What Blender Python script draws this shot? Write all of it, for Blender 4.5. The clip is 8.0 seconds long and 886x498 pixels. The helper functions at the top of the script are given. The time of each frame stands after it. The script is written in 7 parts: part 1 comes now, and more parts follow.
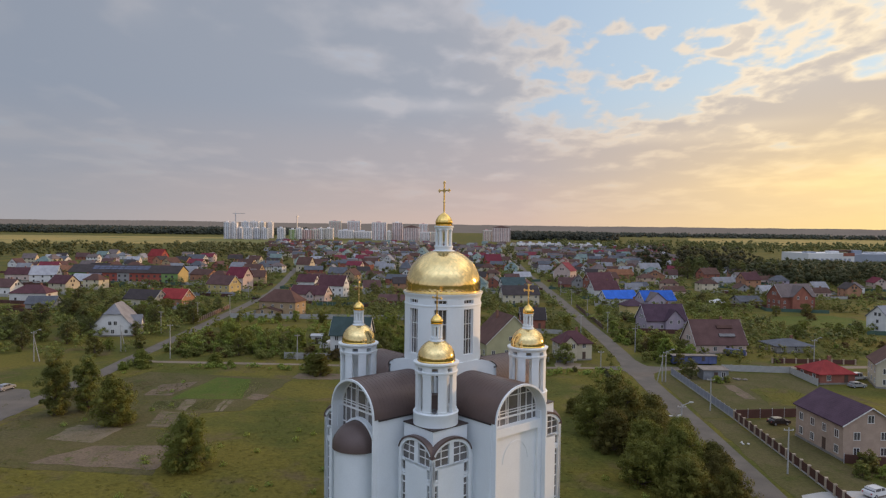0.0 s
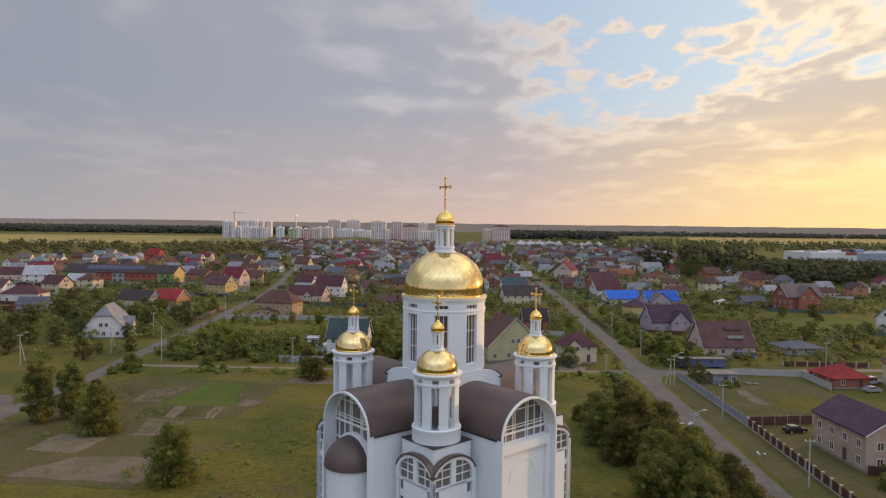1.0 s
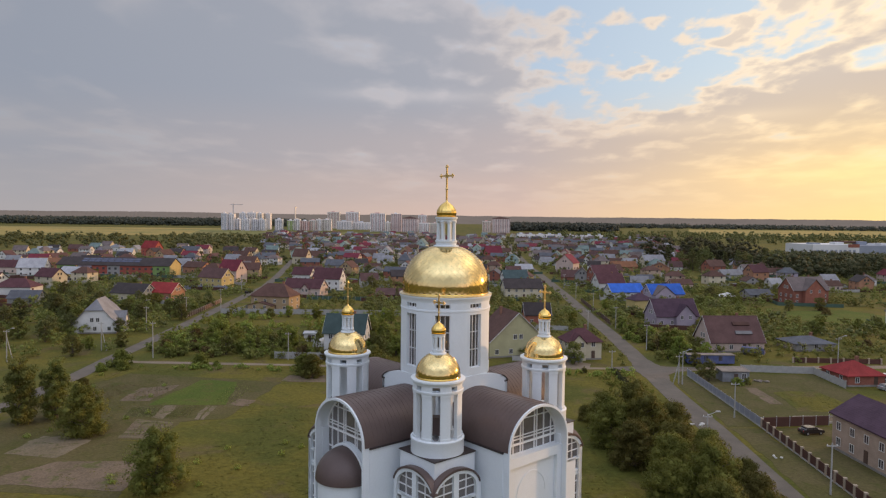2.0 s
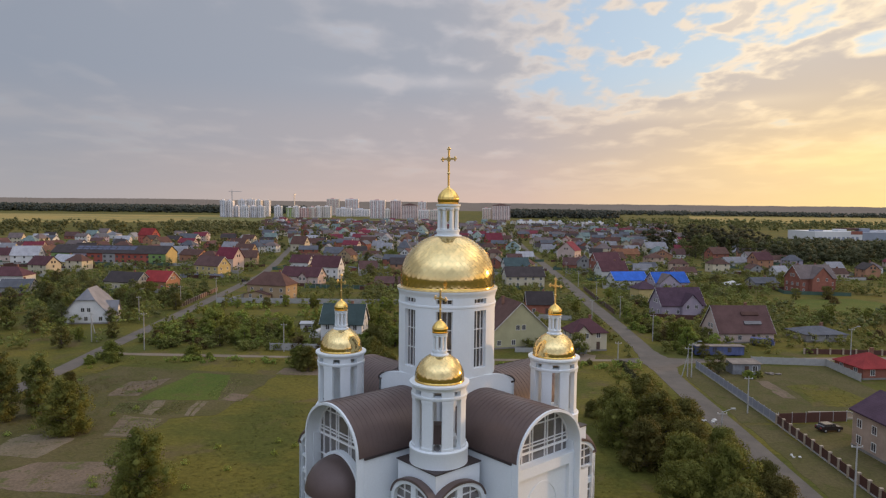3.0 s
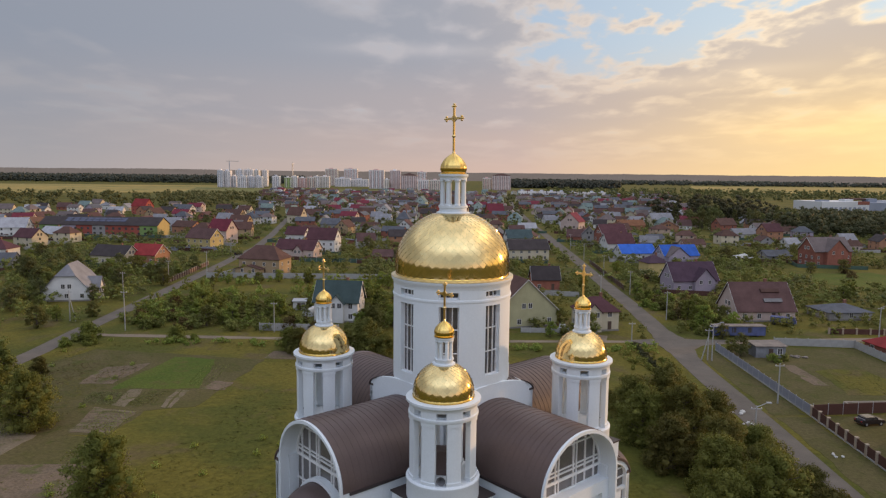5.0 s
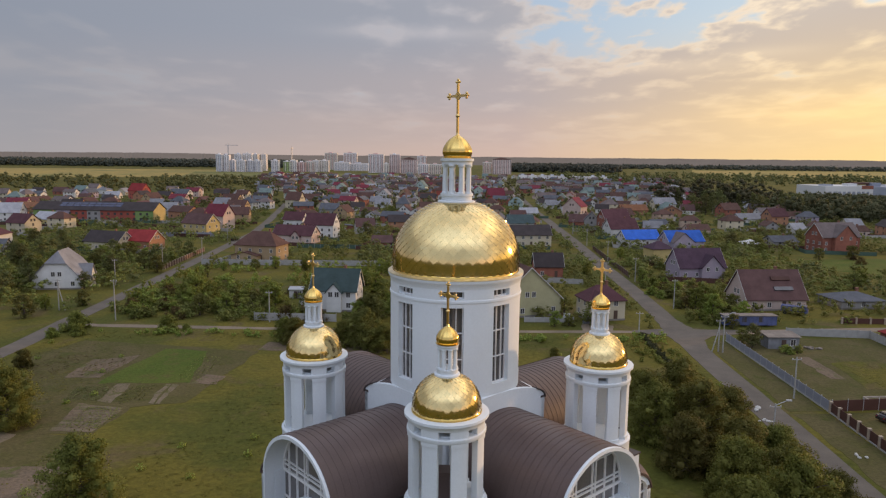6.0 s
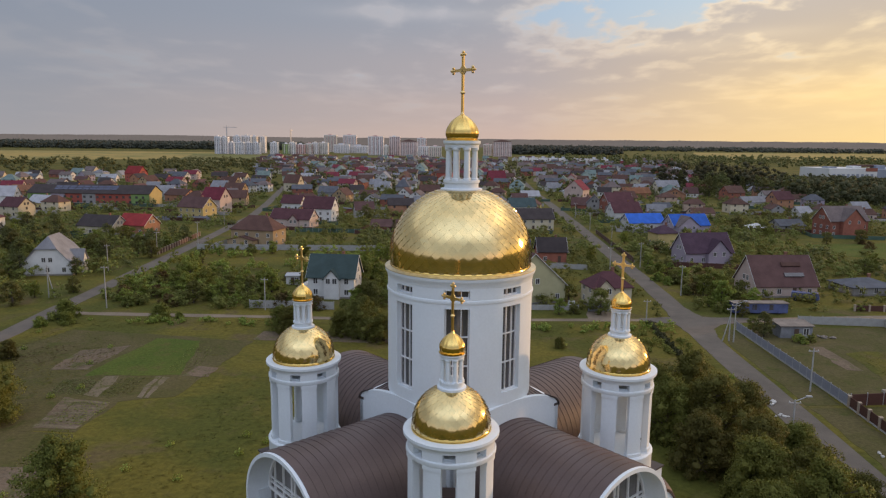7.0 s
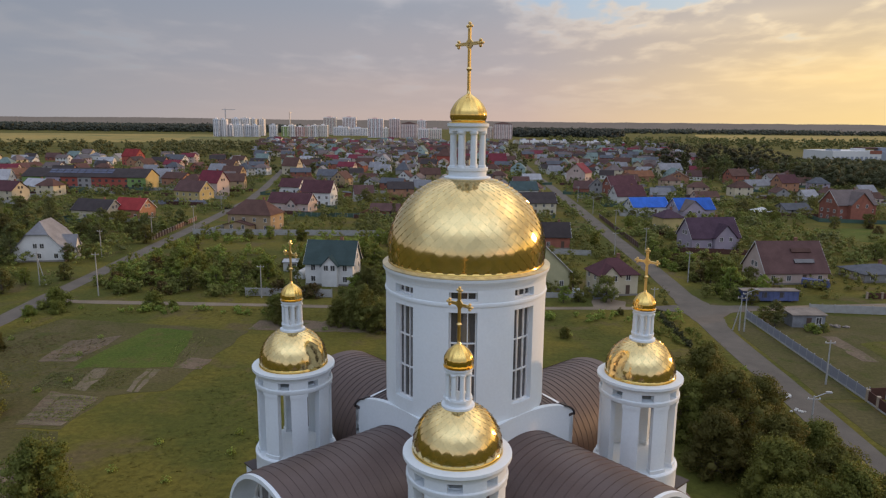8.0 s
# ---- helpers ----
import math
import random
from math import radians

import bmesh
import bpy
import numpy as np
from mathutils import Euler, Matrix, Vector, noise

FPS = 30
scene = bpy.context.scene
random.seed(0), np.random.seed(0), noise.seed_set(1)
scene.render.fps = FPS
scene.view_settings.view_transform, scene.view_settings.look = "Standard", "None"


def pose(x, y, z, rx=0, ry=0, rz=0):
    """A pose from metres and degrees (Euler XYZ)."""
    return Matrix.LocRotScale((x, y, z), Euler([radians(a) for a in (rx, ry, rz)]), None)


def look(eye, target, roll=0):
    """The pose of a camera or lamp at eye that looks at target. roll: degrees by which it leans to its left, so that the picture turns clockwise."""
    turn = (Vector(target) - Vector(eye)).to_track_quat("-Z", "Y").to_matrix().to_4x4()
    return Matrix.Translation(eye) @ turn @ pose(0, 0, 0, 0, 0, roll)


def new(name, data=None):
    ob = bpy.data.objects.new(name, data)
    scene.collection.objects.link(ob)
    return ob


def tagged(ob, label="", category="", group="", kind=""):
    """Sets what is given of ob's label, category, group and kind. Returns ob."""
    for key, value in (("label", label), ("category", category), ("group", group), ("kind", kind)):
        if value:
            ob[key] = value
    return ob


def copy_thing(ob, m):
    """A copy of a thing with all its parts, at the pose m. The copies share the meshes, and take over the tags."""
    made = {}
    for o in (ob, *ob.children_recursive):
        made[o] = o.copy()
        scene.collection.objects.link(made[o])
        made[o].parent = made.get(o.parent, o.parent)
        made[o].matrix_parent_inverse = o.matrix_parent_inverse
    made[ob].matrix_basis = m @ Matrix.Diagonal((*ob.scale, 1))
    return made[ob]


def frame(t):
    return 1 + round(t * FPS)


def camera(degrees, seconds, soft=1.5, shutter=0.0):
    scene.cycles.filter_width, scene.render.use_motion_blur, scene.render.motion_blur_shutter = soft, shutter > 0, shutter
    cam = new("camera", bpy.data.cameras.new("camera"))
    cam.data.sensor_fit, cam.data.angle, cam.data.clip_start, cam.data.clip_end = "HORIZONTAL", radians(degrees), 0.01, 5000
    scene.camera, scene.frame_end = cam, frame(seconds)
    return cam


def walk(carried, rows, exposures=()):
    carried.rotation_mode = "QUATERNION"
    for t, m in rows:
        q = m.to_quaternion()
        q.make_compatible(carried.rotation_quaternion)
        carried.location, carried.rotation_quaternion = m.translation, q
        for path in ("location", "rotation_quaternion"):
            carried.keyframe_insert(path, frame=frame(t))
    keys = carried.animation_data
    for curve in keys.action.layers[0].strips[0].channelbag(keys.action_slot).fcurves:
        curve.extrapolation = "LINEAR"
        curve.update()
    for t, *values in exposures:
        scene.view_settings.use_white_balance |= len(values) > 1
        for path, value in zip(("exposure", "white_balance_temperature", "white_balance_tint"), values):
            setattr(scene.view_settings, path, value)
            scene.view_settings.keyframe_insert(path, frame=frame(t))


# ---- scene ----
cam = camera(66.0, 8.0, soft=1.25)
# seconds, x, y, z, pitch, lean, yaw
ROWS = [
    (0, 2.897, -88.165, 39.528, -1.956, -0.71, 1.971),
    (0.5, 2.693, -84.997, 39.529, -1.935, -0.70, 1.947),
    (1, 2.492, -81.924, 39.531, -2.043, -0.69, 1.924),
    (1.5, 2.293, -78.882, 39.533, -2.305, -0.69, 1.902),
    (3, 1.705, -69.628, 39.537, -3.802, -0.66, 1.847),
    (3.5, 1.512, -66.487, 39.539, -4.422, -0.66, 1.832),
    (4, 1.320, -63.341, 39.541, -5.053, -0.65, 1.818),
    (4.5, 1.128, -60.220, 39.542, -5.684, -0.64, 1.806),
    (6, 0.556, -51.320, 39.547, -7.631, -0.62, 1.779),
    (6.5, 0.366, -48.603, 39.549, -8.346, -0.61, 1.773),
    (7, 0.175, -46.043, 39.550, -9.100, -0.60, 1.768),
    (7.5, -0.016, -43.643, 39.552, -9.859, -0.59, 1.766),
    (8, -0.207, -41.389, 39.554, -10.539, -0.58, 1.764),
]
walk(cam, [(t, pose(x, y, z, 90 + pitch, 0, yaw) @ pose(0, 0, 0, 0, 0, -lean)) for t, x, y, z, pitch, lean, yaw in ROWS],
     [(0, 0.04, 6500, 10), (0.5, 0.09, 6650, 11), (1.0, 0.12, 6800, 12.5), (1.5, 0.12, 6800, 12.5), (3.0, 0.09, 6650, 11), (3.5, 0.06, 6550, 10.5), (4.0, 0.03, 6550, 10.5),
      (4.5, 0.05, 6750, 12), (6.0, 0.0, 6700, 12), (6.5, -0.02, 6550, 10.5), (7.0, -0.04, 6550, 10.5), (8.0, -0.06, 6450, 10)])

# ---- sky and sun ----
SUN_AZ, SUN_EL = 63.0, 5.5          # degrees to the right of the way ahead, and above the horizon
world = bpy.data.worlds.new("evening_sky")
scene.world = world
world.use_nodes = True
wn, wl = world.node_tree.nodes, world.node_tree.links
wn.clear()


def wnode(kind):
    return wn.new(kind)


sky = wnode("ShaderNodeTexSky")
sky.sky_type, sky.sun_disc = "NISHITA", False
sky.sun_elevation, sky.sun_rotation = radians(SUN_EL), radians(SUN_AZ)
sky.air_density, sky.dust_density, sky.ozone_density = 1.0, 1.5, 1.5
coord = wnode("ShaderNodeTexCoord")
split = wnode("ShaderNodeSeparateXYZ")
wl.new(coord.outputs["Generated"], split.inputs[0])


def wmath(op, a, b=None, clamp=False):
    n = wnode("ShaderNodeMath")
    n.operation, n.use_clamp = op, clamp
    for i, v in enumerate((a, b)):
        if v is None:
            continue
        if isinstance(v, (int, float)):
            n.inputs[i].default_value = v
        else:
            wl.new(v, n.inputs[i])
    return n.outputs[0]


def wramp(fac, stops, mode="LINEAR"):
    n = wnode("ShaderNodeValToRGB")
    n.color_ramp.interpolation = mode
    while len(n.color_ramp.elements) < len(stops):
        n.color_ramp.elements.new(0.5)
    for e, (p, c) in zip(n.color_ramp.elements, stops):
        e.position, e.color = p, (*c, 1)
    wl.new(fac, n.inputs[0])
    return n.outputs[0]


def wmix(fac, a, b, mode="MIX"):
    n = wnode("ShaderNodeMix")
    n.data_type, n.blend_type = "RGBA", mode
    for sock, v in ((n.inputs["Factor"], fac), (n.inputs["A"], a), (n.inputs["B"], b)):
        if isinstance(v, (int, float)):
            sock.default_value = v
        elif isinstance(v, tuple):
            sock.default_value = (*v, 1)
        else:
            wl.new(v, sock)
    return n.outputs["Result"]


up = wmath("MAXIMUM", split.outputs[2], 0.0)
# the cloud deck is a flat layer seen from below: far clouds crowd towards the horizon
deck = wmath("ADD", up, 0.14)
cx = wmath("DIVIDE", split.outputs[0], deck)
cy = wmath("DIVIDE", split.outputs[1], deck)
flat = wnode("ShaderNodeCombineXYZ")
wl.new(cx, flat.inputs[0])
wl.new(wmath("MULTIPLY", cy, 1.0), flat.inputs[1])


def wnoise(scale, detail, rough, offset, stretch=(1, 1, 1), distort=0.0):
    m = wnode("ShaderNodeMapping")
    m.inputs["Location"].default_value = offset
    m.inputs["Scale"].default_value = stretch
    wl.new(flat.outputs[0], m.inputs[0])
    n = wnode("ShaderNodeTexNoise")
    n.inputs["Scale"].default_value = scale
    n.inputs["Detail"].default_value = detail
    n.inputs["Roughness"].default_value = rough
    n.inputs["Distortion"].default_value = distort
    wl.new(m.outputs[0], n.inputs["Vector"])
    return n.outputs[0]


# 1 towards the sun, 0 away from it
aim = Vector((math.sin(radians(SUN_AZ)), math.cos(radians(SUN_AZ)), 0.06)).normalized()
dot = wnode("ShaderNodeVectorMath")
dot.operation = "DOT_PRODUCT"
wl.new(coord.outputs["Generated"], dot.inputs[0])
dot.inputs[1].default_value = aim
sunward = wmath("MULTIPLY", wmath("ADD", dot.outputs["Value"], 1.0), 0.5)
az = wmath("ARCTAN2", split.outputs[0], split.outputs[1])
el = wmath("ARCSINE", up)


def blob(az0, el0, wide, high, ragged=0.0):
    """1 in the middle of a soft oval of sky (degrees to the right of the way ahead, degrees up), 0 far from it."""
    a = wmath("DIVIDE", wmath("SUBTRACT", az, radians(az0)), radians(wide))
    e = wmath("DIVIDE", wmath("SUBTRACT", el, radians(el0)), radians(high))
    d = wmath("ADD", wmath("MULTIPLY", a, a), wmath("MULTIPLY", e, e))
    if ragged:
        d = wmath("ADD", d, wmath("MULTIPLY", wmath("SUBTRACT", fine, 0.5), ragged))
    return wmath("POWER", 0.5, wmath("MAXIMUM", d, 0.0))


big = wnoise(0.8, 5.0, 0.5, (1.5, 7.4, 0), (1, 0.8, 1), 0.35)
fine = wnoise(3.4, 5.0, 0.45, (4.1, 2.6, 0), (1, 0.8, 1), 0.3)
cover = wmath("ADD", wmath("MULTIPLY", big, 0.45), wmath("MULTIPLY", fine, 0.42))
cover = wmath("ADD", cover, 0.115)
puff = wnoise(7.6, 5.0, 0.5, (2.3, 5.2, 0), (1, 0.62, 1), 0.2)
puffy = wmath("ADD", blob(17.0, 14.5, 13.0, 6.0), 0.12)
cover = wmath("ADD", cover, wmath("MULTIPLY", wmath("SUBTRACT", puff, 0.5), wmath("MULTIPLY", puffy, 0.78)))
for az0, el0, wide, high, depth in ((18.0, 12.6, 8.0, 2.6, -0.115), (14.0, 9.4, 6.0, 1.3, -0.075), (14.5, 16.6, 5.0, 2.0, -0.10), (25.0, 19.0, 9.0, 3.0, -0.055), (4.0, 18.8, 3.5, 2.2, -0.10), (7.5, 14.5, 4.5, 3.6, -0.035), (10.5, 18.8, 2.5, 1.6, 0.06), (19.0, 14.6, 2.6, 0.8, 0.09),
                                    (29.0, 9.3, 7.5, 1.9, 0.10), (-3.0, 13.0, 8.0, 4.0, 0.05), (-26.0, 12.0, 16.0, 9.0, 0.045), (-7.5, 16.4, 2.6, 1.3, -0.085)):
    cover = wmath("ADD", cover, wmath("MULTIPLY", blob(az0, el0, wide, high), depth))
mask = wramp(cover, [(0.39, (0, 0, 0)), (0.50, (1, 1, 1))], "EASE")
lit = wramp(cover, [(0.43, (1, 1, 1)), (0.60, (0, 0, 0))], "EASE")
lit = wmath("ADD", lit, wmath("MULTIPLY", blob(17.0, 15.5, 11.0, 5.0), 0.65), True)
# thin bright streaks where the deck opens at a low angle
for az0, el0, wide, high, amount in ((-4.5, 9.9, 5.5, 0.42, 0.75), (-34.5, 5.9, 3.2, 0.5, 0.7), (15.5, 7.2, 5.0, 0.4, 0.45), (23.0, 8.0, 2.4, 0.35, 0.35), (-26.0, 16.2, 1.6, 1.3, 0.45)):
    lit = wmath("ADD", lit, wmath("MULTIPLY", blob(az0, el0, wide, high, 2.5), amount), True)
CLEAR_GAIN = 0.22
clear = wmix(1.0, sky.outputs[0], (CLEAR_GAIN, CLEAR_GAIN, CLEAR_GAIN * 1.05), "MULTIPLY")
low = wramp(sunward, [(0.45, (0.345, 0.335, 0.352)), (0.76, (0.60, 0.45, 0.385)), (0.92, (0.96, 0.69, 0.31)), (1.0, (1.4, 1.0, 0.38))])
cloud_dark = wramp(sunward, [(0.45, (0.255, 0.292, 0.36)), (0.70, (0.318, 0.345, 0.405)), (0.82, (0.40, 0.395, 0.425)), (0.97, (0.55, 0.48, 0.43))])
cloud_lit = wramp(sunward, [(0.45, (0.315, 0.335, 0.385)), (0.72, (0.46, 0.46, 0.50)), (0.80, (0.66, 0.60, 0.55)), (0.88, (0.88, 0.75, 0.58)), (0.95, (1.0, 0.83, 0.57))])
clear_high = wramp(sunward, [(0.45, (0.285, 0.33, 0.43)), (0.78, (0.42, 0.53, 0.68)), (0.97, (0.62, 0.74, 0.80))])
clear = wmix(0.8, clear, clear_high)
cloud = wmix(lit, cloud_dark, cloud_lit)
above = wmix(mask, clear, cloud)
# haze of the evening near the horizon
haze = wramp(up, [(0.0, (1, 1, 1)), (0.07, (0.62, 0.62, 0.62)), (0.21, (0, 0, 0))], "EASE")
thin_haze = wramp(up, [(0.0, (1, 1, 1)), (0.04, (0.72, 0.72, 0.72)), (0.09, (0.36, 0.36, 0.36)), (0.18, (0, 0, 0))], "EASE")
haze = wmix(wramp(sunward, [(0.74, (0, 0, 0)), (0.93, (1, 1, 1))], "EASE"), thin_haze, haze)
whole = wmix(haze, above, low)
# the gap under the cloud bank on the sun's side
whole = wmix(wmath("MULTIPLY", blob(31.0, 3.4, 9.0, 1.2, 0.8), 0.55), whole, (1.15, 0.80, 0.34))
# the open sky overhead and behind is brighter than the cloud bank ahead
over = wramp(up, [(0.0, (0, 0, 0)), (0.36, (0, 0, 0)), (0.7, (1, 1, 1))], "EASE")
whole = wmix(over, whole, wmix(1.0, whole, (2.2, 2.2, 2.25), "MULTIPLY"))
behind = wramp(wmath("MULTIPLY", wmath("SUBTRACT", 1.0, split.outputs[1]), 0.5), [(0.5, (0, 0, 0)), (0.85, (1, 1, 1))], "EASE")
whole = wmix(behind, whole, wmix(1.0, whole, (1.6, 1.65, 1.75), "MULTIPLY"))
back = wnode("ShaderNodeBackground")
wl.new(whole, back.inputs[0])
back.inputs[1].default_value = 1.07
out = wnode("ShaderNodeOutputWorld")
wl.new(back.outputs[0], out.inputs[0])

sun = new("sun", bpy.data.lights.new("sun", "SUN"))
sun.data.energy, sun.data.angle, sun.data.color = 2.0, radians(2.0), (1.0, 0.58, 0.28)
s_az, s_el = radians(SUN_AZ), radians(SUN_EL)
sun.matrix_world = look((0, 0, 200), (-math.sin(s_az) * math.cos(s_el), -math.cos(s_az) * math.cos(s_el), 200 - math.sin(s_el)))
scene.view_settings.exposure = 0.0

# ---- materials ----
MATS = {}


def material(name, color, rough=0.8, metal=0.0, vary=0.18, scale=1.0, bump=0.15, second=None, grain=14.0, random_tint=0.0, spec=0.4,
             bands=None, coat=0.0):
    """A surface with colour drift at a large and a small scale, fine relief, and optional courses (bands = (axis, per metre, depth))."""
    if name in MATS:
        return MATS[name]
    m = bpy.data.materials.new(name)
    m.use_nodes = True
    n, l = m.node_tree.nodes, m.node_tree.links
    b = n["Principled BSDF"]
    b.inputs["Roughness"].default_value, b.inputs["Metallic"].default_value = rough, metal
    b.inputs["Specular IOR Level"].default_value = spec
    b.inputs["Coat Weight"].default_value = coat
    tc = n.new("ShaderNodeTexCoord")
    a = n.new("ShaderNodeTexNoise")
    a.inputs["Scale"].default_value, a.inputs["Detail"].default_value, a.inputs["Roughness"].default_value = 0.35 * scale, 6, 0.6
    c = n.new("ShaderNodeTexNoise")
    c.inputs["Scale"].default_value, c.inputs["Detail"].default_value = grain * scale, 4
    l.new(tc.outputs["Object"], a.inputs["Vector"])
    l.new(tc.outputs["Object"], c.inputs["Vector"])
    mix = n.new("ShaderNodeMath")
    mix.operation = "MULTIPLY_ADD"
    l.new(a.outputs[0], mix.inputs[0])
    mix.inputs[1].default_value = 0.65
    half = n.new("ShaderNodeMath")
    half.operation = "MULTIPLY"
    l.new(c.outputs[0], half.inputs[0])
    half.inputs[1].default_value = 0.35
    l.new(half.outputs[0], mix.inputs[2])
    ramp = n.new("ShaderNodeValToRGB")
    dark = tuple(x * (1 - vary) for x in color)
    light = second if second else tuple(min(1, x * (1 + vary)) for x in color)
    ramp.color_ramp.elements[0].position, ramp.color_ramp.elements[0].color = 0.36, (*dark, 1)
    ramp.color_ramp.elements[1].position, ramp.color_ramp.elements[1].color = 0.64, (*light, 1)
    l.new(mix.outputs[0], ramp.inputs[0])
    col = ramp.outputs[0]
    if random_tint:
        info = n.new("ShaderNodeObjectInfo")
        hsv = n.new("ShaderNodeHueSaturation")
        mr = n.new("ShaderNodeMapRange")
        mr.inputs["To Min"].default_value, mr.inputs["To Max"].default_value = 1 - random_tint, 1 + random_tint
        l.new(info.outputs["Random"], mr.inputs[0])
        l.new(mr.outputs[0], hsv.inputs["Value"])
        l.new(col, hsv.inputs["Color"])
        col = hsv.outputs[0]
    height = c.outputs[0]
    if bands:
        axis, per, depth = bands
        sep = n.new("ShaderNodeSeparateXYZ")
        l.new(tc.outputs["Object"], sep.inputs[0])
        saw = n.new("ShaderNodeMath")
        saw.operation = "MULTIPLY"
        l.new(sep.outputs["XYZ".index(axis)], saw.inputs[0])
        saw.inputs[1].default_value = per
        fr = n.new("ShaderNodeMath")
        fr.operation = "FRACT"
        l.new(saw.outputs[0], fr.inputs[0])
        dk = n.new("ShaderNodeMapRange")
        dk.inputs["From Max"].default_value = 0.22
        dk.inputs["To Min"].default_value = 1 - depth
        l.new(fr.outputs[0], dk.inputs[0])
        mm = n.new("ShaderNodeMix")
        mm.data_type, mm.blend_type = "RGBA", "MULTIPLY"
        mm.inputs["Factor"].default_value = 1
        l.new(col, mm.inputs["A"])
        l.new(dk.outputs[0], mm.inputs["B"])
        col = mm.outputs["Result"]
        height = fr.outputs[0]
    l.new(col, b.inputs["Base Color"])
    bp = n.new("ShaderNodeBump")
    bp.inputs["Strength"].default_value, bp.inputs["Distance"].default_value = bump, 0.03
    l.new(height, bp.inputs["Height"])
    l.new(bp.outputs[0], b.inputs["Normal"])
    MATS[name] = m
    return m


PLASTER = material("white_plaster", (0.695, 0.74, 0.765), 0.72, vary=0.05, scale=0.5, bump=0.06)
GOLD = material("gold_leaf", (0.83, 0.63, 0.29), 0.115, 1.0, vary=0.06, bump=0.02, random_tint=0.08)
GOLD_SMOOTH = material("gold_sheet", (0.85, 0.58, 0.18), 0.13, 1.0, vary=0.06, bump=0.02)
GOLD_PALE = material("pale_gilded_sheet", (0.78, 0.66, 0.42), 0.38, 0.85, vary=0.22, scale=3, bump=0.15)
GLASS_PALE = material("hazy_window_glass", (0.135, 0.125, 0.12), 0.15, 0.0, vary=0.3, spec=0.8, bump=0.01)
GOLD_CROSS = material("gilded_cross", (0.80, 0.58, 0.24), 0.32, 1.0, vary=0.1, bump=0.02)
ROOF_METAL = material("brown_metal_roof", (0.110, 0.076, 0.068), 0.44, 0.15, vary=0.16, scale=0.8, bump=0.08)
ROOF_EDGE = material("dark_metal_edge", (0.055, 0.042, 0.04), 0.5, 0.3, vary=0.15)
GLASS_DARK = material("dark_window_glass", (0.07, 0.065, 0.068), 0.08, 0.0, vary=0.3, spec=0.9, bump=0.01)
WHITE_FRAME = material("white_window_frame", (0.78, 0.78, 0.78), 0.45, vary=0.05)
CONCRETE = material("grey_concrete", (0.36, 0.35, 0.33), 0.9, vary=0.2, scale=2)
ASPHALT = material("worn_asphalt", (0.125, 0.104, 0.083), 0.9, vary=0.22, scale=0.6, grain=40, bump=0.2)
DIRT = material("dry_dirt", (0.20, 0.155, 0.11), 0.95, vary=0.3, scale=0.4, bump=0.4)
BARK = material("tree_bark", (0.10, 0.08, 0.06), 0.95, vary=0.3, scale=4, bump=0.5)
HORN_GREY = material("dark_grey_paint", (0.13, 0.13, 0.135), 0.5, 0.1)
METAL_GREY = material("galvanised_metal", (0.42, 0.43, 0.45), 0.5, 0.4, vary=0.12)


